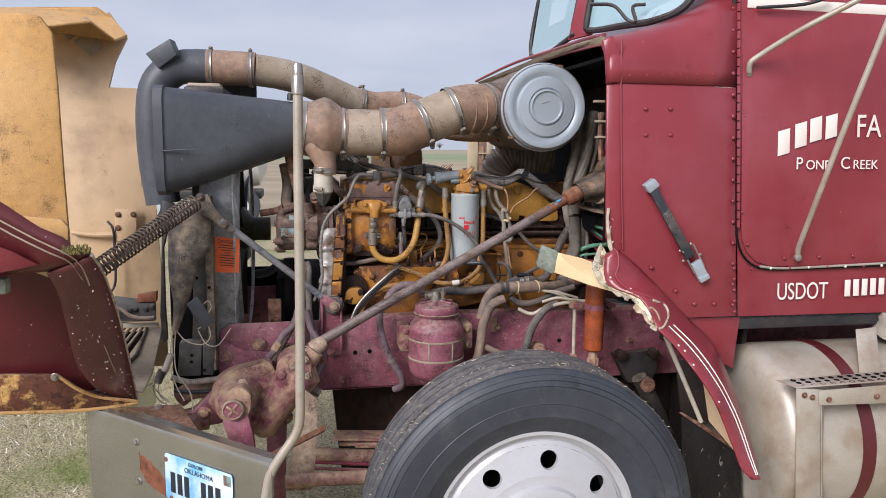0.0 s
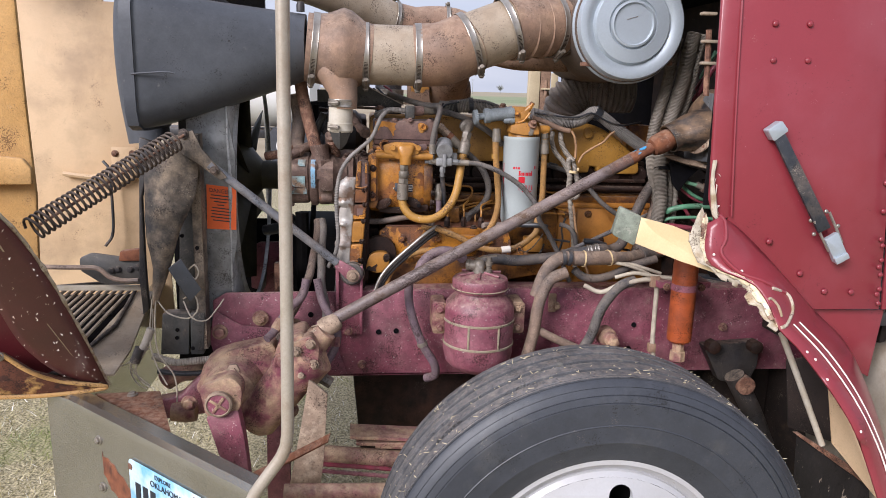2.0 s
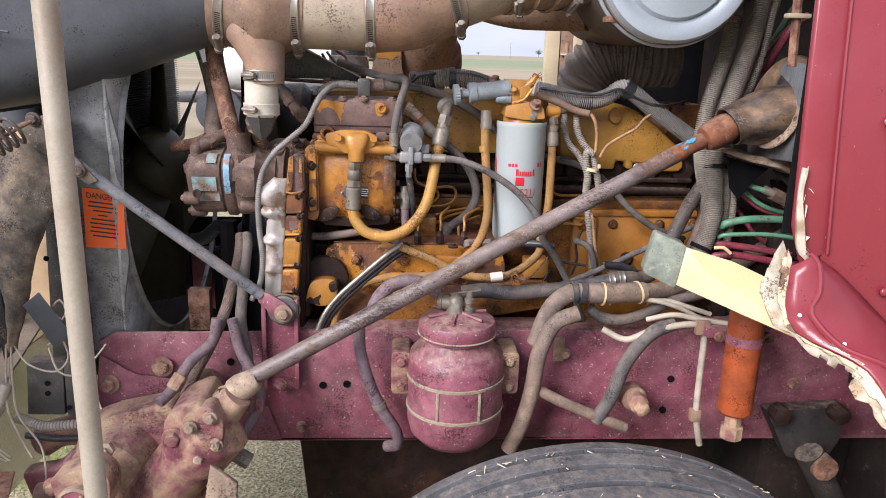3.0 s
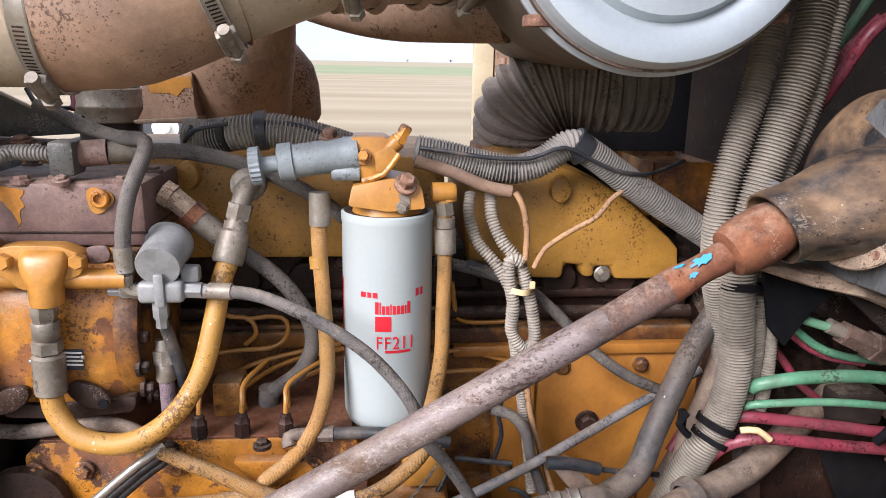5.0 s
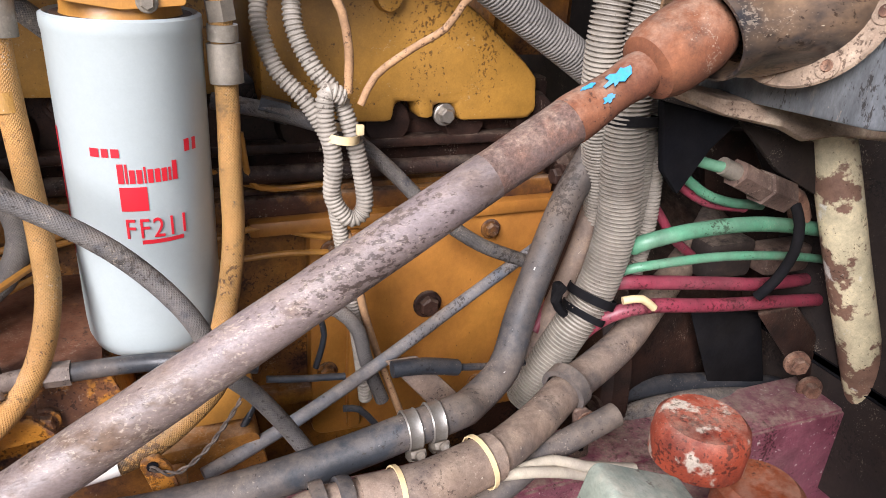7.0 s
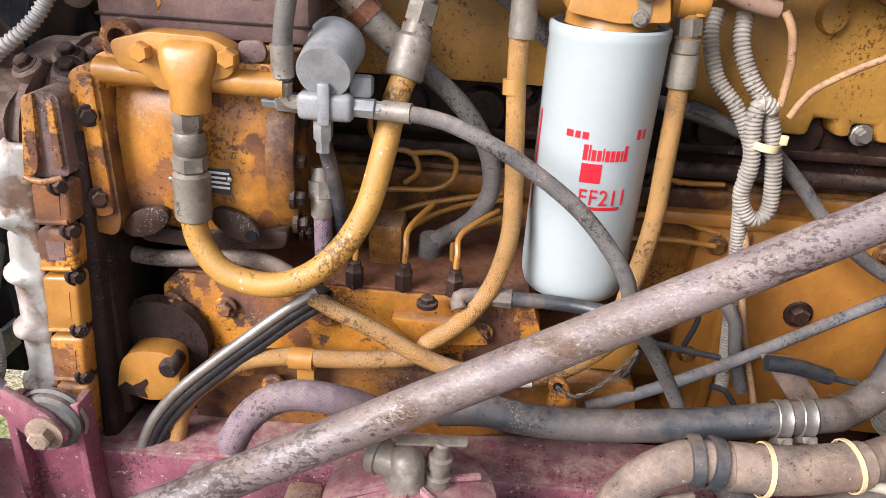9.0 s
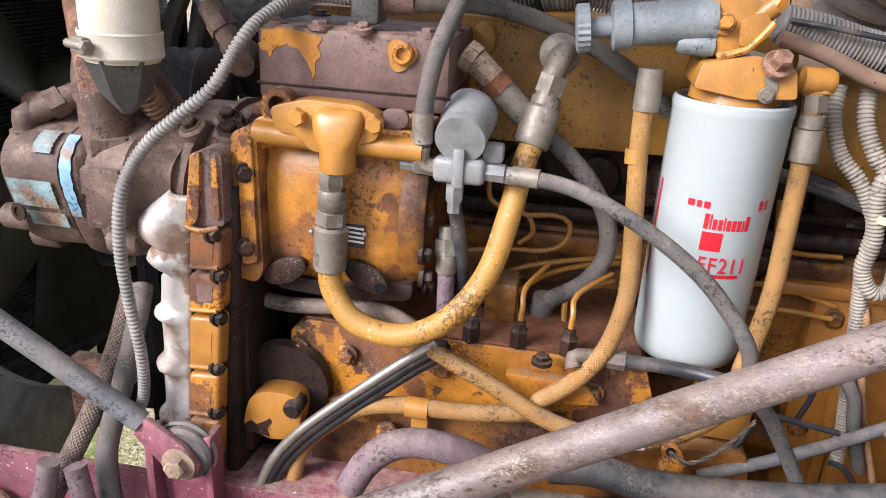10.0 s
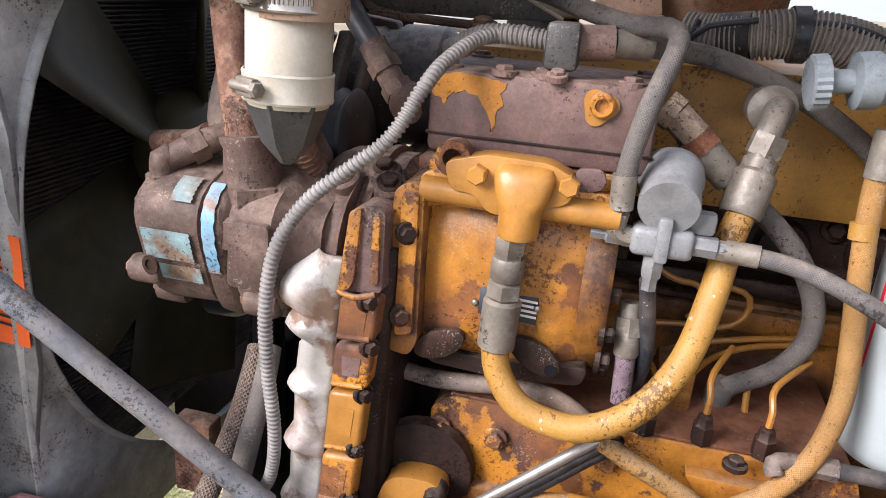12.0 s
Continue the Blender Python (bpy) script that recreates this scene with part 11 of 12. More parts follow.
    part("tie_strap", lathe([(0.027, -0.004), (0.0285, -0.004), (0.0285, 0.004), (0.027, 0.004)], (0.575, 0.127, 1.249), (0.55, 0.1, 1), 28, cap=False, squash=0.85), "void", tb)
    part("tie_head", box(Vector((0.517, 0.100, 1.281)), Vector((0.527, 0.100, 1.305)) + Vector((0, 0.01, 0)), 0.002), "void", tb)
    part("tie_tail", tube([(0.526, 0.100, 1.302), (0.514, 0.095, 1.290), (0.531, 0.100, 1.269)], 0.005, 6), "void", tb)
    wr = thing("tape_wrap", (0.596, 0.120, 1.553), "blue-grey tape wrapped round a firewall conduit", "tape")
    part("tape_band", tube([(0.610, 0.121, 1.611), (0.600, 0.121, 1.587)], 0.0218, 18), "rod", wr)
    hose([(0.597, 0.090, 1.280), (0.618, 0.085, 1.282), (0.637, 0.085, 1.268)], 0.0045, "strap", "pale nylon tie tail beside the conduits", "cable_tie", "cable tie")
    # air lines, green and red
    for pts, mt, rr, lab in (
            ([(0.624, 0.120, 1.327), (0.629, 0.110, 1.337), (0.680, 0.100, 1.349), (0.762, 0.100, 1.349), (0.848, 0.110, 1.334), (0.970, 0.130, 1.303), (1.087, 0.160, 1.268)], "green_hose", 0.0090, "thick green air line below the boot"),
            ([(0.622, 0.130, 1.292), (0.627, 0.110, 1.307), (0.729, 0.100, 1.312), (0.850, 0.110, 1.294), (0.961, 0.130, 1.265), (1.104, 0.160, 1.222)], "green_hose", 0.0055, "green air line below the boot"),
            ([(0.595, 0.160, 1.249), (0.612, 0.130, 1.279), (0.672, 0.120, 1.277), (0.759, 0.120, 1.264), (0.847, 0.130, 1.246), (0.968, 0.160, 1.223), (1.115, 0.200, 1.203)], "red_hose", 0.0085, "thick red air line below the boot"),
            ([(0.557, 0.150, 1.137), (0.567, 0.140, 1.187), (0.583, 0.130, 1.219), (0.598, 0.110, 1.250), (0.643, 0.100, 1.261), (0.744, 0.100, 1.247), (0.849, 0.110, 1.230), (1.001, 0.140, 1.197), (1.136, 0.170, 1.171)], "red_hose", 0.0085, "red air line below the boot"),
            ([(0.629, 0.140, 1.477), (0.638, 0.130, 1.464), (0.651, 0.120, 1.444), (0.680, 0.110, 1.426), (0.712, 0.100, 1.419)], "green_hose", 0.0062, "green air line at the firewall"),
            ([(0.647, 0.150, 1.455), (0.664, 0.140, 1.422), (0.707, 0.130, 1.385), (0.753, 0.130, 1.366), (0.820, 0.140, 1.352)], "green_hose", 0.0058, "green air line at the firewall"),
            ([(0.659, 0.160, 1.436), (0.682, 0.150, 1.398), (0.729, 0.140, 1.366), (0.793, 0.140, 1.352)], "red_hose", 0.0068, "red air line behind the conduits"),
            ([(0.679, 0.190, 1.368), (0.708, 0.180, 1.329), (0.731, 0.180, 1.301), (0.768, 0.180, 1.273)], "red_hose", 0.0060, "red air line behind the conduits"),
            ([(0.616, 0.200, 1.377), (0.609, 0.190, 1.325), (0.589, 0.180, 1.281), (0.557, 0.170, 1.239), (0.535, 0.160, 1.211)], "red_hose", 0.0070, "red air line behind the conduits"),
            ([(0.730, 0.240, 1.687), (0.750, 0.220, 1.742), (0.767, 0.200, 1.793), (0.802, 0.200, 1.822)], "red_hose", 0.0090, "red air line above the boot"),
            ([(0.745, 0.260, 1.725), (0.766, 0.240, 1.772), (0.794, 0.220, 1.816)], "red_hose", 0.0075, "red air line above the boot"),
            ([(0.762, 0.270, 1.764), (0.775, 0.250, 1.810), (0.793, 0.240, 1.854)], "green_hose", 0.0070, "green air line above the boot")):
        hose(pts, rr, mt, lab, "air_line", "air line", group="air lines")
    gf = thing("line_fitting", (0.739, 0.100, 1.406), "brown brass fitting on the green air line", "fitting")
    part("fitting_neck", tube([(0.705, 0.102, 1.422), (0.730, 0.100, 1.411)], 0.0100, 12), "fitting", gf)
    part("fitting_body", tube([(0.725, 0.100, 1.413), (0.769, 0.100, 1.393)], 0.0165, 6), "pump", gf)
    part("fitting_nut", tube([(0.767, 0.100, 1.394), (0.811, 0.105, 1.378)], 0.0205, 6), "pump", gf)
    part("fitting_elbow", tube([(0.802, 0.105, 1.382), (0.843, 0.115, 1.368), (0.867, 0.120, 1.339)], 0.013, 12), "rusty", gf)
    hose([(0.816, 0.090, 1.372), (0.813, 0.075, 1.354), (0.811, 0.070, 1.322), (0.800, 0.075, 1.285), (0.789, 0.085, 1.259)], 0.0062, "void", "black cable hanging across the air lines", "cable", "cable")
    hose([(0.878, 0.130, 1.456), (0.872, 0.110, 1.437), (0.876, 0.090, 1.391), (0.907, 0.070, 1.295), (0.955, 0.050, 1.174), (1.035, 0.030, 0.995)], 0.026, "flaky", "cream pipe with flaking paint below the toe plate", "pipe", "pipe", sides=24)
    tp = thing("toe_flange", (0.722, 0.060, 1.491), "dirty tan steel lip below the toe plate", "steel lip")
    part("lip", prism([(0.561, 0.050, 1.517), (0.596, 0.050, 1.519), (0.635, 0.050, 1.508), (0.736, 0.040, 1.498), (0.852, 0.030, 1.481), (0.860, 0.030, 1.459), (0.772, 0.030, 1.470), (0.739, 0.040, 1.463), (0.704, 0.040, 1.478), (0.639, 0.050, 1.491), (0.589, 0.050, 1.506)], (0.02, 0.05, 0), 0.005), "tan_dust", tp)
    # this web is near-black: shade under the lip put into its colour
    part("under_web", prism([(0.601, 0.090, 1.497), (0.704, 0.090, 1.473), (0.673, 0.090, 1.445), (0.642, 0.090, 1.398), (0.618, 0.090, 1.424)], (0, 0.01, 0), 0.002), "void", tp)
    part("under_web", prism([(0.715, 0.100, 1.470), (0.831, 0.100, 1.442), (0.861, 0.100, 1.375), (0.789, 0.100, 1.409)], (0, 0.01, 0), 0.002), "underbody", tp)
    # thin rod across the block
    rd = hose([(0.156, 0.100, 1.155), (0.234, 0.125, 1.170), (0.341, 0.160, 1.201), (0.457, 0.200, 1.241), (0.568, 0.234, 1.282), (0.611, 0.250, 1.295)], 0.0072, "rod", "grey control rod running up across the block", "control_rod", "rod", step=0.03)
    # dark radiator hose with two clamps, then up to the firewall
    dh = hose([(-0.007, 0.050, 1.174), (0.039, 0.045, 1.183), (0.096, 0.040, 1.179), (0.165, 0.035, 1.185), (0.234, 0.035, 1.193), (0.291, 0.035, 1.203), (0.336, 0.035, 1.213), (0.384, 0.040, 1.218), (0.410, 0.060, 1.209), (0.459, 0.090, 1.221), (0.490, 0.120, 1.262), (0.520, 0.140, 1.314), (0.555, 0.160, 1.375), (0.592, 0.175, 1.423), (0.634, 0.200, 1.463), (0.685, 0.230, 1.509), (0.741, 0.270, 1.564)], 0.0170, "coolant_hose", "dark dusty coolant hose with two worm clamps", sides=20)
    for p in [(0.336, 0.035, 1.213), (0.359, 0.035, 1.217)]:
        clamp(dh, p, (1, 0, 0.05), 0.0175, 0.014, "bright", (0, -0.8, -1))
    # tan lower hose with ties
    th = hose([(0.155, -0.030, 1.082), (0.172, -0.030, 1.137), (0.190, -0.030, 1.174), (0.214, -0.030, 1.197), (0.239, -0.030, 1.206), (0.277, -0.030, 1.203), (0.326, -0.030, 1.204), (0.396, -0.010, 1.200), (0.465, 0.030, 1.192), (0.528, 0.070, 1.192), (0.630, 0.120, 1.200), (0.715, 0.170, 1.226), (0.802, 0.220, 1.256), (0.896, 0.280, 1.286), (0.990, 0.340, 1.321)], 0.0200, "tan_hose", "dusty tan coolant hose with nylon ties and rubber strap clamps", sides=20)
    hose([(0.525, 0.160, 1.160), (0.544, 0.160, 1.202), (0.567, 0.165, 1.255), (0.589, 0.170, 1.314), (0.607, 0.180, 1.370), (0.622, 0.190, 1.420)], 0.0125, "tan_hose", "narrow dusty hose between the conduits")
    for p, d in zip([(0.300, -0.030, 1.202), (0.386, -0.013, 1.201)], ((1, 0, -0.06), (1, 0.2, 0.15))):
        wrap(th, p, d, 0.0246, 0.0045, "strap")
    part("outer_sleeve", tube([(0.269, -0.030, 1.203), (0.326, -0.030, 1.204), (0.399, -0.010, 1.201)], 0.0228, 20), "tan_hose", th)
    for p, d in (((0.236, -0.030, 1.206), (1, 0, 0.10)), ((0.254, -0.030, 1.205), (1, 0, -0.12))):
        part("rubber_strap", lathe([(0.0205, -0.006), (0.0245, -0.0055), (0.0252, 0.0), (0.0245, 0.0055), (0.0205, 0.006)], p, d, 28, cap=False), "coolant_hose", th, "dusty black rubber strap")
    part("band_clip", lathe([(0.0205, -0.008), (0.0265, -0.0075), (0.0265, 0.0075), (0.0205, 0.008)], (0.526, 0.068, 1.197), (0.9, 0.42, 0.25), 28, cap=False), "coolant_hose", th, "dusty black rubber clamp band")
    part("clip_tab", prism(rounded([(0.522, 0.042, 1.186), (0.540, 0.042, 1.186), (0.550, 0.042, 1.120), (0.528, 0.042, 1.120)], 0.006), (0, 0.005, 0), 0.001), "pump", th)
    part("tab_slot", prism(rounded([(0.533, 0.0410, 1.146), (0.539, 0.0410, 1.146), (0.541, 0.0410, 1.130), (0.535, 0.0410, 1.130)], 0.002), (0, 0.002, 0), 0), "void", th)
    bolt(th, (0.538, 0.042, 1.170), (0, -1, 0.1), 0.008, 0.008, "rusty")
    # painted lever on the side of the pump, with a twisted wire
    lv = thing("pump_lever", (0.124, 0.06, 1.14), "yellow painted steel lever with a twisted wire in its eye", "lever")
    part("arm", prism(rounded([(0.104, 0.058, 1.216), (0.119, 0.058, 1.222), (0.128, 0.058, 1.211), (0.137, 0.058, 1.172), (0.117, 0.058, 1.171)], 0.006), (0, 0.006, 0), 0.0015), "yellow", lv)
    part("eye", lathe([(0.0048, -0.001), (0.0048, 0.001)], (0.115, 0.0575, 1.212), (0, -1, 0), 14), "void", lv)
    part("foot", box((0.112, 0.058, 1.150), (0.142, 0.10, 1.176), 0.003), "yellow_dark", lv)
    for k in range(2):
        pts = spline([(0.113, 0.055, 1.213), (0.132, 0.052, 1.205), (0.155, 0.055, 1.217), (0.177, 0.058, 1.243), (0.190, 0.06, 1.262)], 0.004)
        part("twisted_wire", tube([q + Vector((0, math.cos(i * 1.1 + math.pi * k), math.sin(i * 1.1 + math.pi * k))) * 0.0016 for i, q in enumerate(pts)], 0.0012, 6, 0.004), "spring", lv)
    # hoses hanging over the frame rail
    hose([(0.244, -0.050, 1.163), (0.193, -0.050, 1.139), (0.162, -0.050, 1.068), (0.150, -0.050, 0.973), (0.131, -0.050, 0.891), (0.106, -0.040, 0.820)], 0.0185, "tan_hose", "dusty tan hose hanging down over the frame rail")
    hose([(0.466, -0.040, 1.137), (0.410, -0.050, 1.113), (0.362, -0.050, 1.045), (0.337, -0.050, 0.964), (0.303, -0.050, 0.898)], 0.0160, "grey_hose", "grey hose hanging down over the frame rail")
    hose([(0.158, -0.045, 0.979), (0.221, -0.050, 0.948), (0.294, -0.050, 0.915), (0.376, -0.050, 0.881)], 0.0130, "tan_hose", "tan hose lying along the frame rail")
    hh = hose([(-0.241, -0.020, 1.128), (-0.239, -0.020, 1.058), (-0.218, -0.025, 0.981), (-0.190, -0.025, 0.916), (-0.158, -0.025, 0.863), (-0.152, -0.010, 0.818), (-0.178, 0.020, 0.795)], 0.0135, "purple_hose", "grey-purple hose clipped to the frame rail")
    part("hose_clip", lathe([(0.0138, -0.006), (0.0165, -0.006), (0.0165, 0.006), (0.0138, 0.006)], (-0.196, -0.025, 0.927), (0.4, 0, -1), 18, cap=False), "fitting", hh)
    hose([(-0.212, -0.010, 1.154), (-0.199, -0.005, 1.181), (-0.177, 0.000, 1.204), (-0.148, 0.000, 1.217), (-0.117, 0.000, 1.217), (-0.089, 0.010, 1.204), (-0.070, 0.020, 1.188)], 0.0155, "purple_hose", "grey-purple breather hose arching over the rail")
    # twin lines below the rail bracket
    hose([(-0.524, 0.120, 1.288), (-0.521, 0.100, 1.269), (-0.524, 0.080, 1.234), (-0.534, 0.055, 1.187), (-0.540, 0.025, 1.151), (-0.552, 0.000, 1.113), (-0.576, -0.010, 1.060), (-0.613, -0.010, 0.993), (-0.650, -0.010, 0.911)], 0.0125, "braid_grey", "dusty brown braided hose running down beside the gear case", group="twin front hoses")
    hose([(-0.511, 0.120, 1.290), (-0.506, 0.100, 1.270), (-0.508, 0.080, 1.232), (-0.509, 0.055, 1.190), (-0.507, 0.025, 1.157), (-0.508, 0.010, 1.128), (-0.503, 0.000, 1.089), (-0.493, -0.010, 1.050), (-0.494, -0.010, 0.989), (-0.506, 0.000, 0.911)], 0.0125, "grey_hose", "dusty grey hose running down beside the gear case", group="twin front hoses")
    # injection return and wires low on the right
    hose([(0.310, -0.020, 1.115), (0.360, -0.040, 1.097), (0.417, -0.050, 1.124), (0.504, -0.060, 1.143), (0.530, -0.060, 1.120), (0.533, -0.060, 1.024), (0.536, -0.060, 0.925), (0.558, -0.050, 0.837)], 0.0075, "bare_wire", "pale tubing bent down beside the orange filter", "tube", "tube")
    hose([(0.406, -0.030, 1.142), (0.460, -0.050, 1.161), (0.519, -0.060, 1.154), (0.588, -0.080, 1.150)], 0.0060, "bare_wire", "pale tubing along the frame", "tube", "tube")
    cb = thing("tube_clip", (0.525, -0.065, 1.137), "brown clip block holding the tubing", "clip")
    part("clip_block", box(Vector((0.507, -0.075, 1.121)), Vector((0.537, -0.075, 1.156)) + Vector((0, 0.02, 0)), 0.003), "boot", cb)
    part("clip_block", box(Vector((0.521, -0.070, 0.905)), Vector((0.545, -0.070, 0.934)) + Vector((0, 0.02, 0)), 0.003), "boot", cb)
    hose([(0.395, -0.020, 1.188), (0.437, -0.020, 1.181), (0.482, -0.020, 1.167), (0.531, -0.020, 1.144), (0.575, -0.020, 1.121)], 0.0055, "bare_wire", "pale wire below the coolant hose", "wire", "wire")
    hose([(0.422, -0.015, 1.182), (0.466, -0.010, 1.179), (0.498, -0.020, 1.171), (0.558, -0.020, 1.152)], 0.0055, "bare_wire", "pale wire below the coolant hose", "wire", "wire")
    hose([(0.279, -0.010, 1.162), (0.307, -0.010, 1.140), (0.355, -0.010, 1.133), (0.415, 0.000, 1.146), (0.468, 0.010, 1.168), (0.556, 0.020, 1.190)], 0.013, "coolant_hose", "dark hose below the coolant hose")
    hose([(0.613, 0.150, 1.076), (0.645, 0.150, 1.091), (0.686, 0.150, 1.102), (0.779, 0.150, 1.096), (0.940, 0.150, 1.059), (1.179, 0.150, 0.981), (1.292, 0.150, 0.934)], 0.013, "rubber", "black hose behind the frame rail")
    hose([(0.604, 0.130, 1.047), (0.634, 0.130, 1.066), (0.701, 0.130, 1.081), (0.813, 0.130, 1.075), (0.980, 0.130, 1.035), (1.185, 0.130, 0.962), (1.315, 0.130, 0.909)], 0.016, "grey_hose", "grey hose behind the frame rail")
    # black short hose under the filter
    sh = hose([(0.059, 0.112, 1.281), (0.094, 0.112, 1.281), (0.135, 0.107, 1.281), (0.179, 0.085, 1.285), (0.208, 0.081, 1.280)], 0.0080, "rubber", "short black hose under the filter")
    part("elbow", tube([(0.006, 0.098, 1.272), (0.005, 0.105, 1.281), (0.024, 0.113, 1.281), (0.060, 0.112, 1.281)], 0.0085, 10, 0.006), "tan_hose", sh)
    part("elbow_nut", tube([(0.041, 0.113, 1.281), (0.061, 0.112, 1.281)], 0.0105, 6), "tan_hose", sh)
    # drooping wires beside the injection pump
    hose([(0.279, 0.190, 1.269), (0.307, 0.185, 1.262), (0.328, 0.180, 1.237), (0.338, 0.180, 1.196), (0.358, 0.180, 1.140)], 0.008, "grey_hose", "grey wire loom drooping behind the shaft", "cable", "cable")
    for pts in ([(0.322, 0.210, 1.341), (0.329, 0.200, 1.313), (0.338, 0.200, 1.258), (0.354, 0.200, 1.200), (0.372, 0.190, 1.144), (0.387, 0.180, 1.101)], [(0.307, 0.220, 1.287), (0.295, 0.220, 1.248), (0.301, 0.220, 1.212), (0.291, 0.220, 1.171)], [(0.221, 0.120, 1.236), (0.253, 0.120, 1.230), (0.297, 0.120, 1.224)], [(0.215, 0.140, 1.212), (0.203, 0.130, 1.188), (0.175, 0.130, 1.147), (0.144, 0.150, 1.139)], [(0.296, 0.120, 1.185), (0.313, 0.120, 1.180), (0.330, 0.120, 1.158)]):
        hose(pts, 0.0035 if pts[0][2] < 1.3 else 0.0045, "brown_wire" if len(pts) > 4 else "rubber", "thin loose wire beside the block", "wire", "wire")
    yb = thing("cable_bracket", (0.400, 0.140, 1.176), "dusty steel bracket with a black cable end", "bracket")
    part("bracket_arm", prism([(0.340, 0.120, 1.233), (0.374, 0.120, 1.233), (0.429, 0.120, 1.170), (0.396, 0.120, 1.163)], (0, 0.008, -0.004), 0.002), "tan_hose", yb)
    part("cable_end", tube([(0.343, 0.110, 1.229), (0.376, 0.110, 1.227), (0.417, 0.115, 1.214)], 0.009, 10), "rubber", yb)
    part("cable_tail", tube([(0.417, 0.115, 1.214), (0.460, 0.120, 1.204), (0.508, 0.130, 1.193)], 0.004, 8), "rubber", yb)
    rb = thing("red_cap", (0.574, -0.080, 1.242), "orange-red cap with flaking paint on the filter top", "cap")
    part("cap_dome", lathe([(0.040, -0.04), (0.041, -0.02), (0.039, -0.006), (0.034, -0.001), (0.012, 0.0)], (0.546, -0.100, 1.277), (0, 0, 1), 28), "orange_flake", rb)


make_hoses()


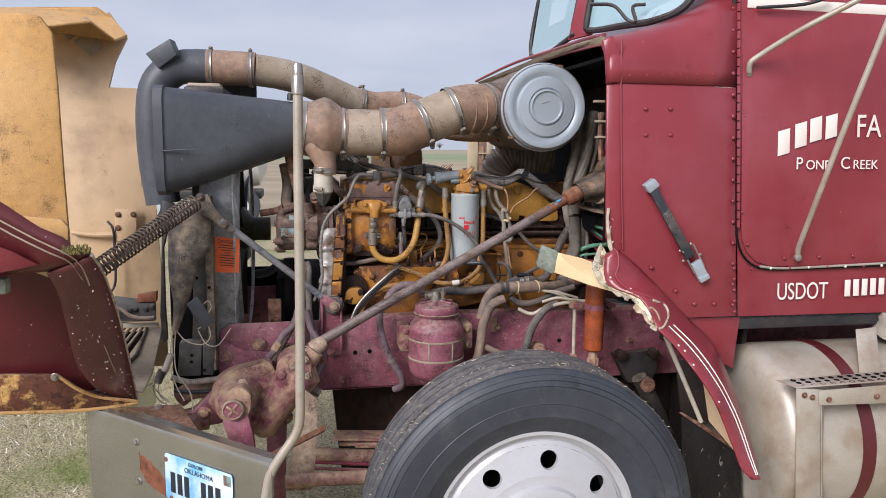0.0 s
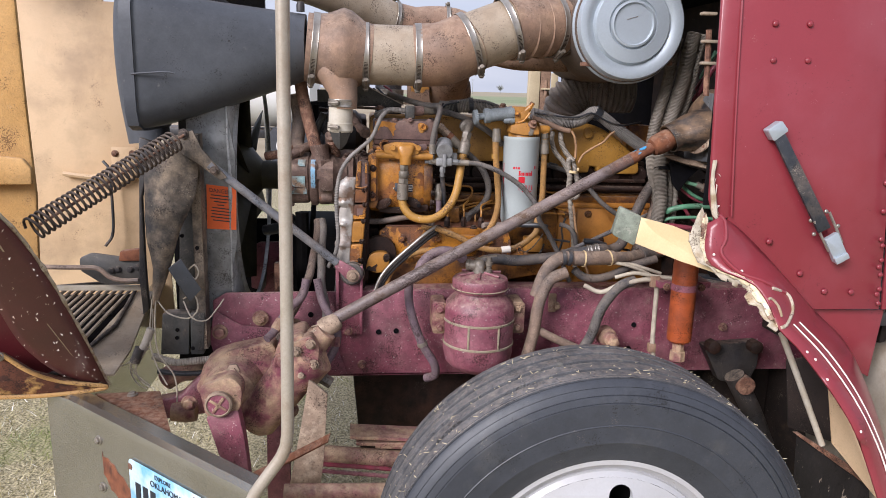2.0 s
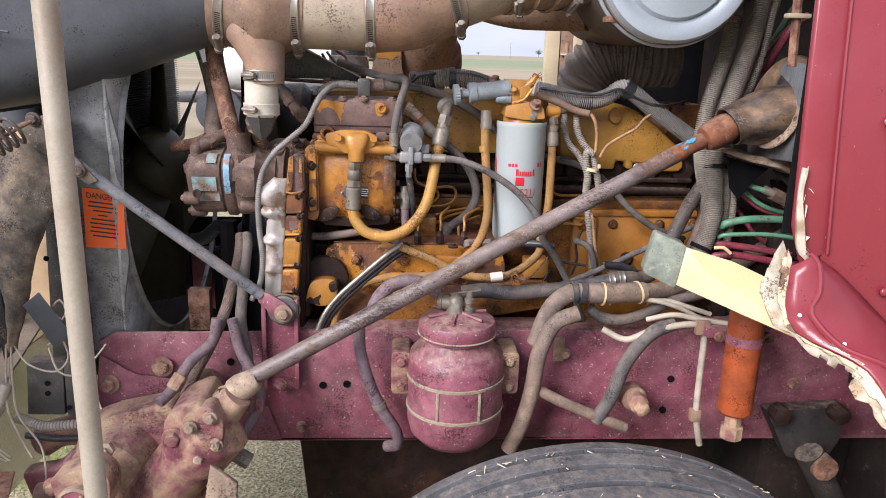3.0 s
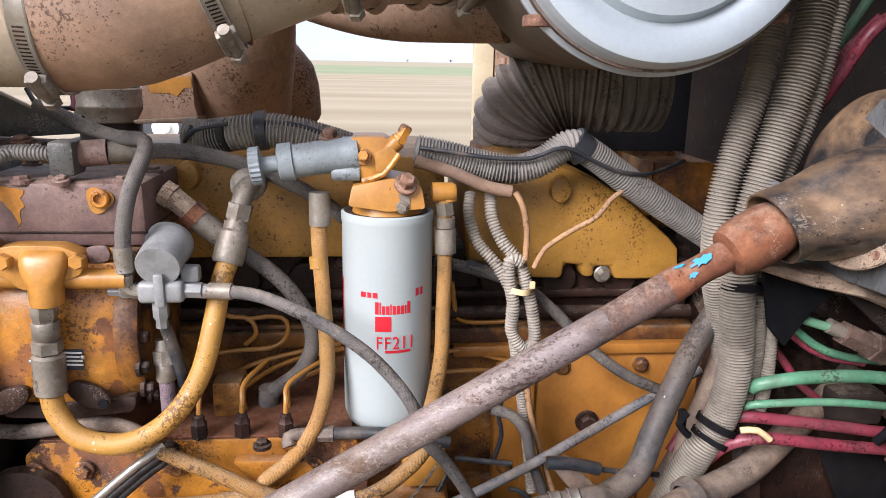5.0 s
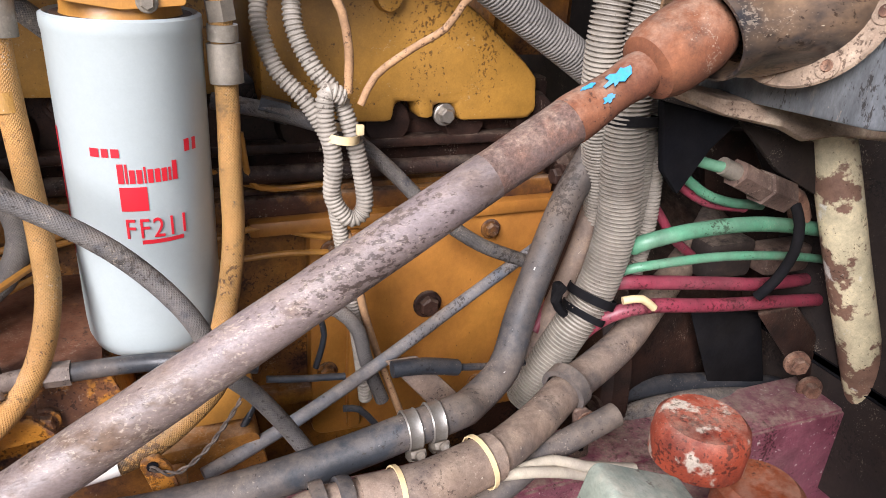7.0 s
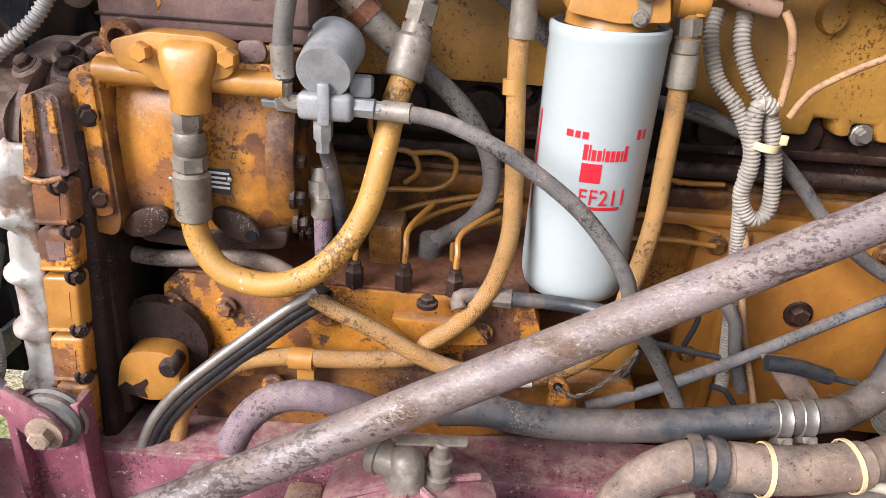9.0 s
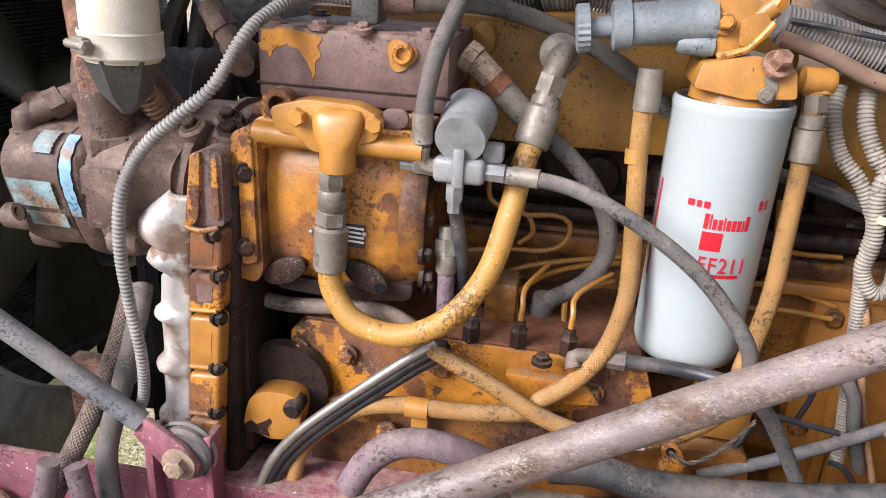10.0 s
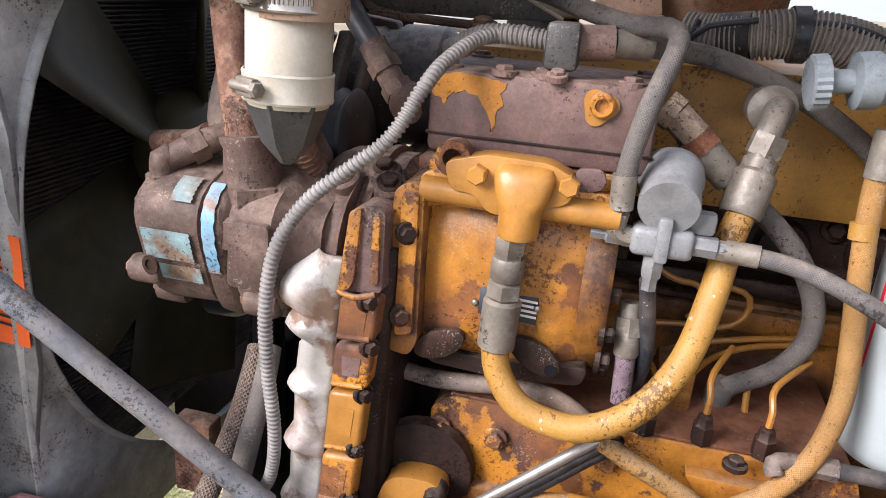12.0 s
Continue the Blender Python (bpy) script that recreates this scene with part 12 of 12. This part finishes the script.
# ---- brackets above the engine ----
def make_upper_bracket():
    th = thing("accessory_bracket", (-0.383, 0.220, 1.649), "dark steel accessory bracket with a slanted edge above the compressor", "bracket")
    part("gusset", prism([(-0.461, 0.240, 1.745), (-0.456, 0.240, 1.648), (-0.427, 0.240, 1.644), (-0.324, 0.240, 1.644), (-0.253, 0.240, 1.649), (-0.377, 0.240, 1.712), (-0.446, 0.240, 1.745)], (0, 0.006, 0), 0.001), "dark_steel", th)
    part("bracket_edge", tube([(-0.463, 0.235, 1.744), (-0.460, 0.235, 1.669), (-0.452, 0.235, 1.649), (-0.425, 0.235, 1.641), (-0.316, 0.235, 1.637)], 0.0045, 8), "pump", th)
    part("bracket_flange", prism([(-0.446, 0.215, 1.640), (-0.300, 0.215, 1.634), (-0.300, 0.262, 1.634), (-0.446, 0.262, 1.640)], (0, 0, 0.005), 0.001), "pump", th)
    part("clear_strip", tube([(-0.379, 0.236, 1.712), (-0.320, 0.236, 1.683), (-0.250, 0.236, 1.650)], 0.002, 6), "bare_wire", th)
    part("cross_plate", box(Vector((-0.529, 0.250, 1.654)), Vector((-0.470, 0.250, 1.693)) + Vector((0, 0.006, 0)), 0.002), "dark_steel", th)
    for p in [(-0.471, 0.235, 1.673), (-0.453, 0.232, 1.671)]:
        bolt(th, p, (-1, -0.3, 0), 0.011, 0.014, "rusty")
    bolt(th, (-0.327, 0.222, 1.641), (0, -0.2, 1), 0.010, 0.006, "rusty")
    for k, pts in enumerate(([(-0.348, 0.300, 1.702), (-0.330, 0.290, 1.676), (-0.309, 0.280, 1.671)], [(-0.337, 0.310, 1.706), (-0.312, 0.290, 1.680), (-0.285, 0.280, 1.678)], [(-0.315, 0.310, 1.710), (-0.290, 0.300, 1.695), (-0.284, 0.280, 1.676)], [(-0.328, 0.270, 1.683), (-0.290, 0.250, 1.670), (-0.249, 0.220, 1.670)])):
        part("wire", tube(pts, 0.0032, 8), "red_hose" if k == 2 else "rubber", th)
    # alternator body and its guard, dark, behind the bracket
    al = thing("alternator", (-0.522, 0.450, 1.553), "dark dusty alternator behind the accessory bracket", "alternator")
    o = Vector((-0.516, 0.420, 1.544))
    part("housing", lathe([(0.05, -0.02), (0.075, -0.01), (0.078, 0.03), (0.074, 0.035), (0.074, 0.05), (0.078, 0.055), (0.078, 0.11), (0.06, 0.13)], o, (1, 0, 0.03), 36), "blacksteel", al)
    part("fan_guard", lathe([(0.062, -0.03), (0.066, -0.026), (0.066, -0.018), (0.05, -0.016)], o, (1, 0, 0.03), 30), "dark_steel", al)
    part("mount_arm", prism([(-0.537, 0.400, 1.634), (-0.473, 0.400, 1.626), (-0.469, 0.400, 1.595), (-0.525, 0.400, 1.599)], (0, 0.03, 0), 0.004), "oily", al)
    # sheet added to darken the gap behind the alternator
    part("dark_gap_sheet", prism([(-0.586, 0.550, 1.646), (-0.496, 0.550, 1.660), (-0.497, 0.550, 1.408), (-0.579, 0.550, 1.430)], (0, 0.01, 0), 0.003), "void", al)
    # pulleys and belts of the front drive
    pu = thing("drive_pulley", (-0.481, 0.220, 1.505), "dark grooved drive pulley with rubber belts", "pulley")
    c = Vector((-0.487, 0.240, 1.501))
    part("pulley_wheel", lathe([(0.05, -0.03), (0.058, -0.026), (0.05, -0.018), (0.058, -0.010), (0.05, 0.0), (0.058, 0.008), (0.05, 0.016), (0.058, 0.024), (0.05, 0.03)], c, (1, 0, 0.05), 40), "rubber", pu)
    part("belt_guard", tube([(-0.508, 0.260, 1.618), (-0.530, 0.260, 1.567), (-0.537, 0.260, 1.500)], 0.012, 8), "dark_steel", pu)
    part("belt", prism([(-0.500, 0.270, 1.618), (-0.486, 0.270, 1.619), (-0.515, 0.270, 1.492), (-0.529, 0.270, 1.491)], (0.006, 0.01, 0), 0.002), "rubber", pu)
    part("belt", prism([(-0.481, 0.290, 1.589), (-0.470, 0.290, 1.590), (-0.493, 0.290, 1.490), (-0.505, 0.290, 1.489)], (0.006, 0.01, 0), 0.002), "rubber", pu)
    part("spring_coil", tube([(-0.477, 0.100, 1.539), (-0.470, 0.120, 1.507), (-0.463, 0.130, 1.496)], 0.013, 12, ridge=0.2, period=0.006), "rusty", pu)
    # vertical pipes and belts beside the fan
    fp = thing("coolant_pipe", (-0.690, 0.250, 1.195), "dirty brown coolant pipes in front of the engine", "pipe")
    part("upper_pipe", tube([(-0.594, 0.220, 1.673), (-0.582, 0.200, 1.598), (-0.588, 0.180, 1.524), (-0.567, 0.160, 1.495)], 0.022, 16), "tan_hose", fp)
    part("cross_pipe", tube([(-0.688, 0.200, 1.481), (-0.631, 0.180, 1.492), (-0.597, 0.160, 1.507)], 0.014, 14), "rusty", fp)
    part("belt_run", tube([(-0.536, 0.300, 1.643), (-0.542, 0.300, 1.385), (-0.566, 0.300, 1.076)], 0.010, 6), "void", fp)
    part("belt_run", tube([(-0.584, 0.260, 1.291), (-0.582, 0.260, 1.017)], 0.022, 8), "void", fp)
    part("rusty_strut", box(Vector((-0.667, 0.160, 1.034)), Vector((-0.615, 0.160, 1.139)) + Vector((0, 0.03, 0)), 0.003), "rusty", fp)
    # block added in near-black to fill the shaded space below the belts
    part("dark_fill", box((-0.64, 0.30, 0.86), (-0.45, 0.84, 1.20), 0.01), "void", fp)
    part("lower_hose", tube([(-0.720, 0.350, 1.212), (-0.666, 0.330, 1.226), (-0.619, 0.300, 1.266)], 0.018, 14), "rubber", fp)


make_upper_bracket()
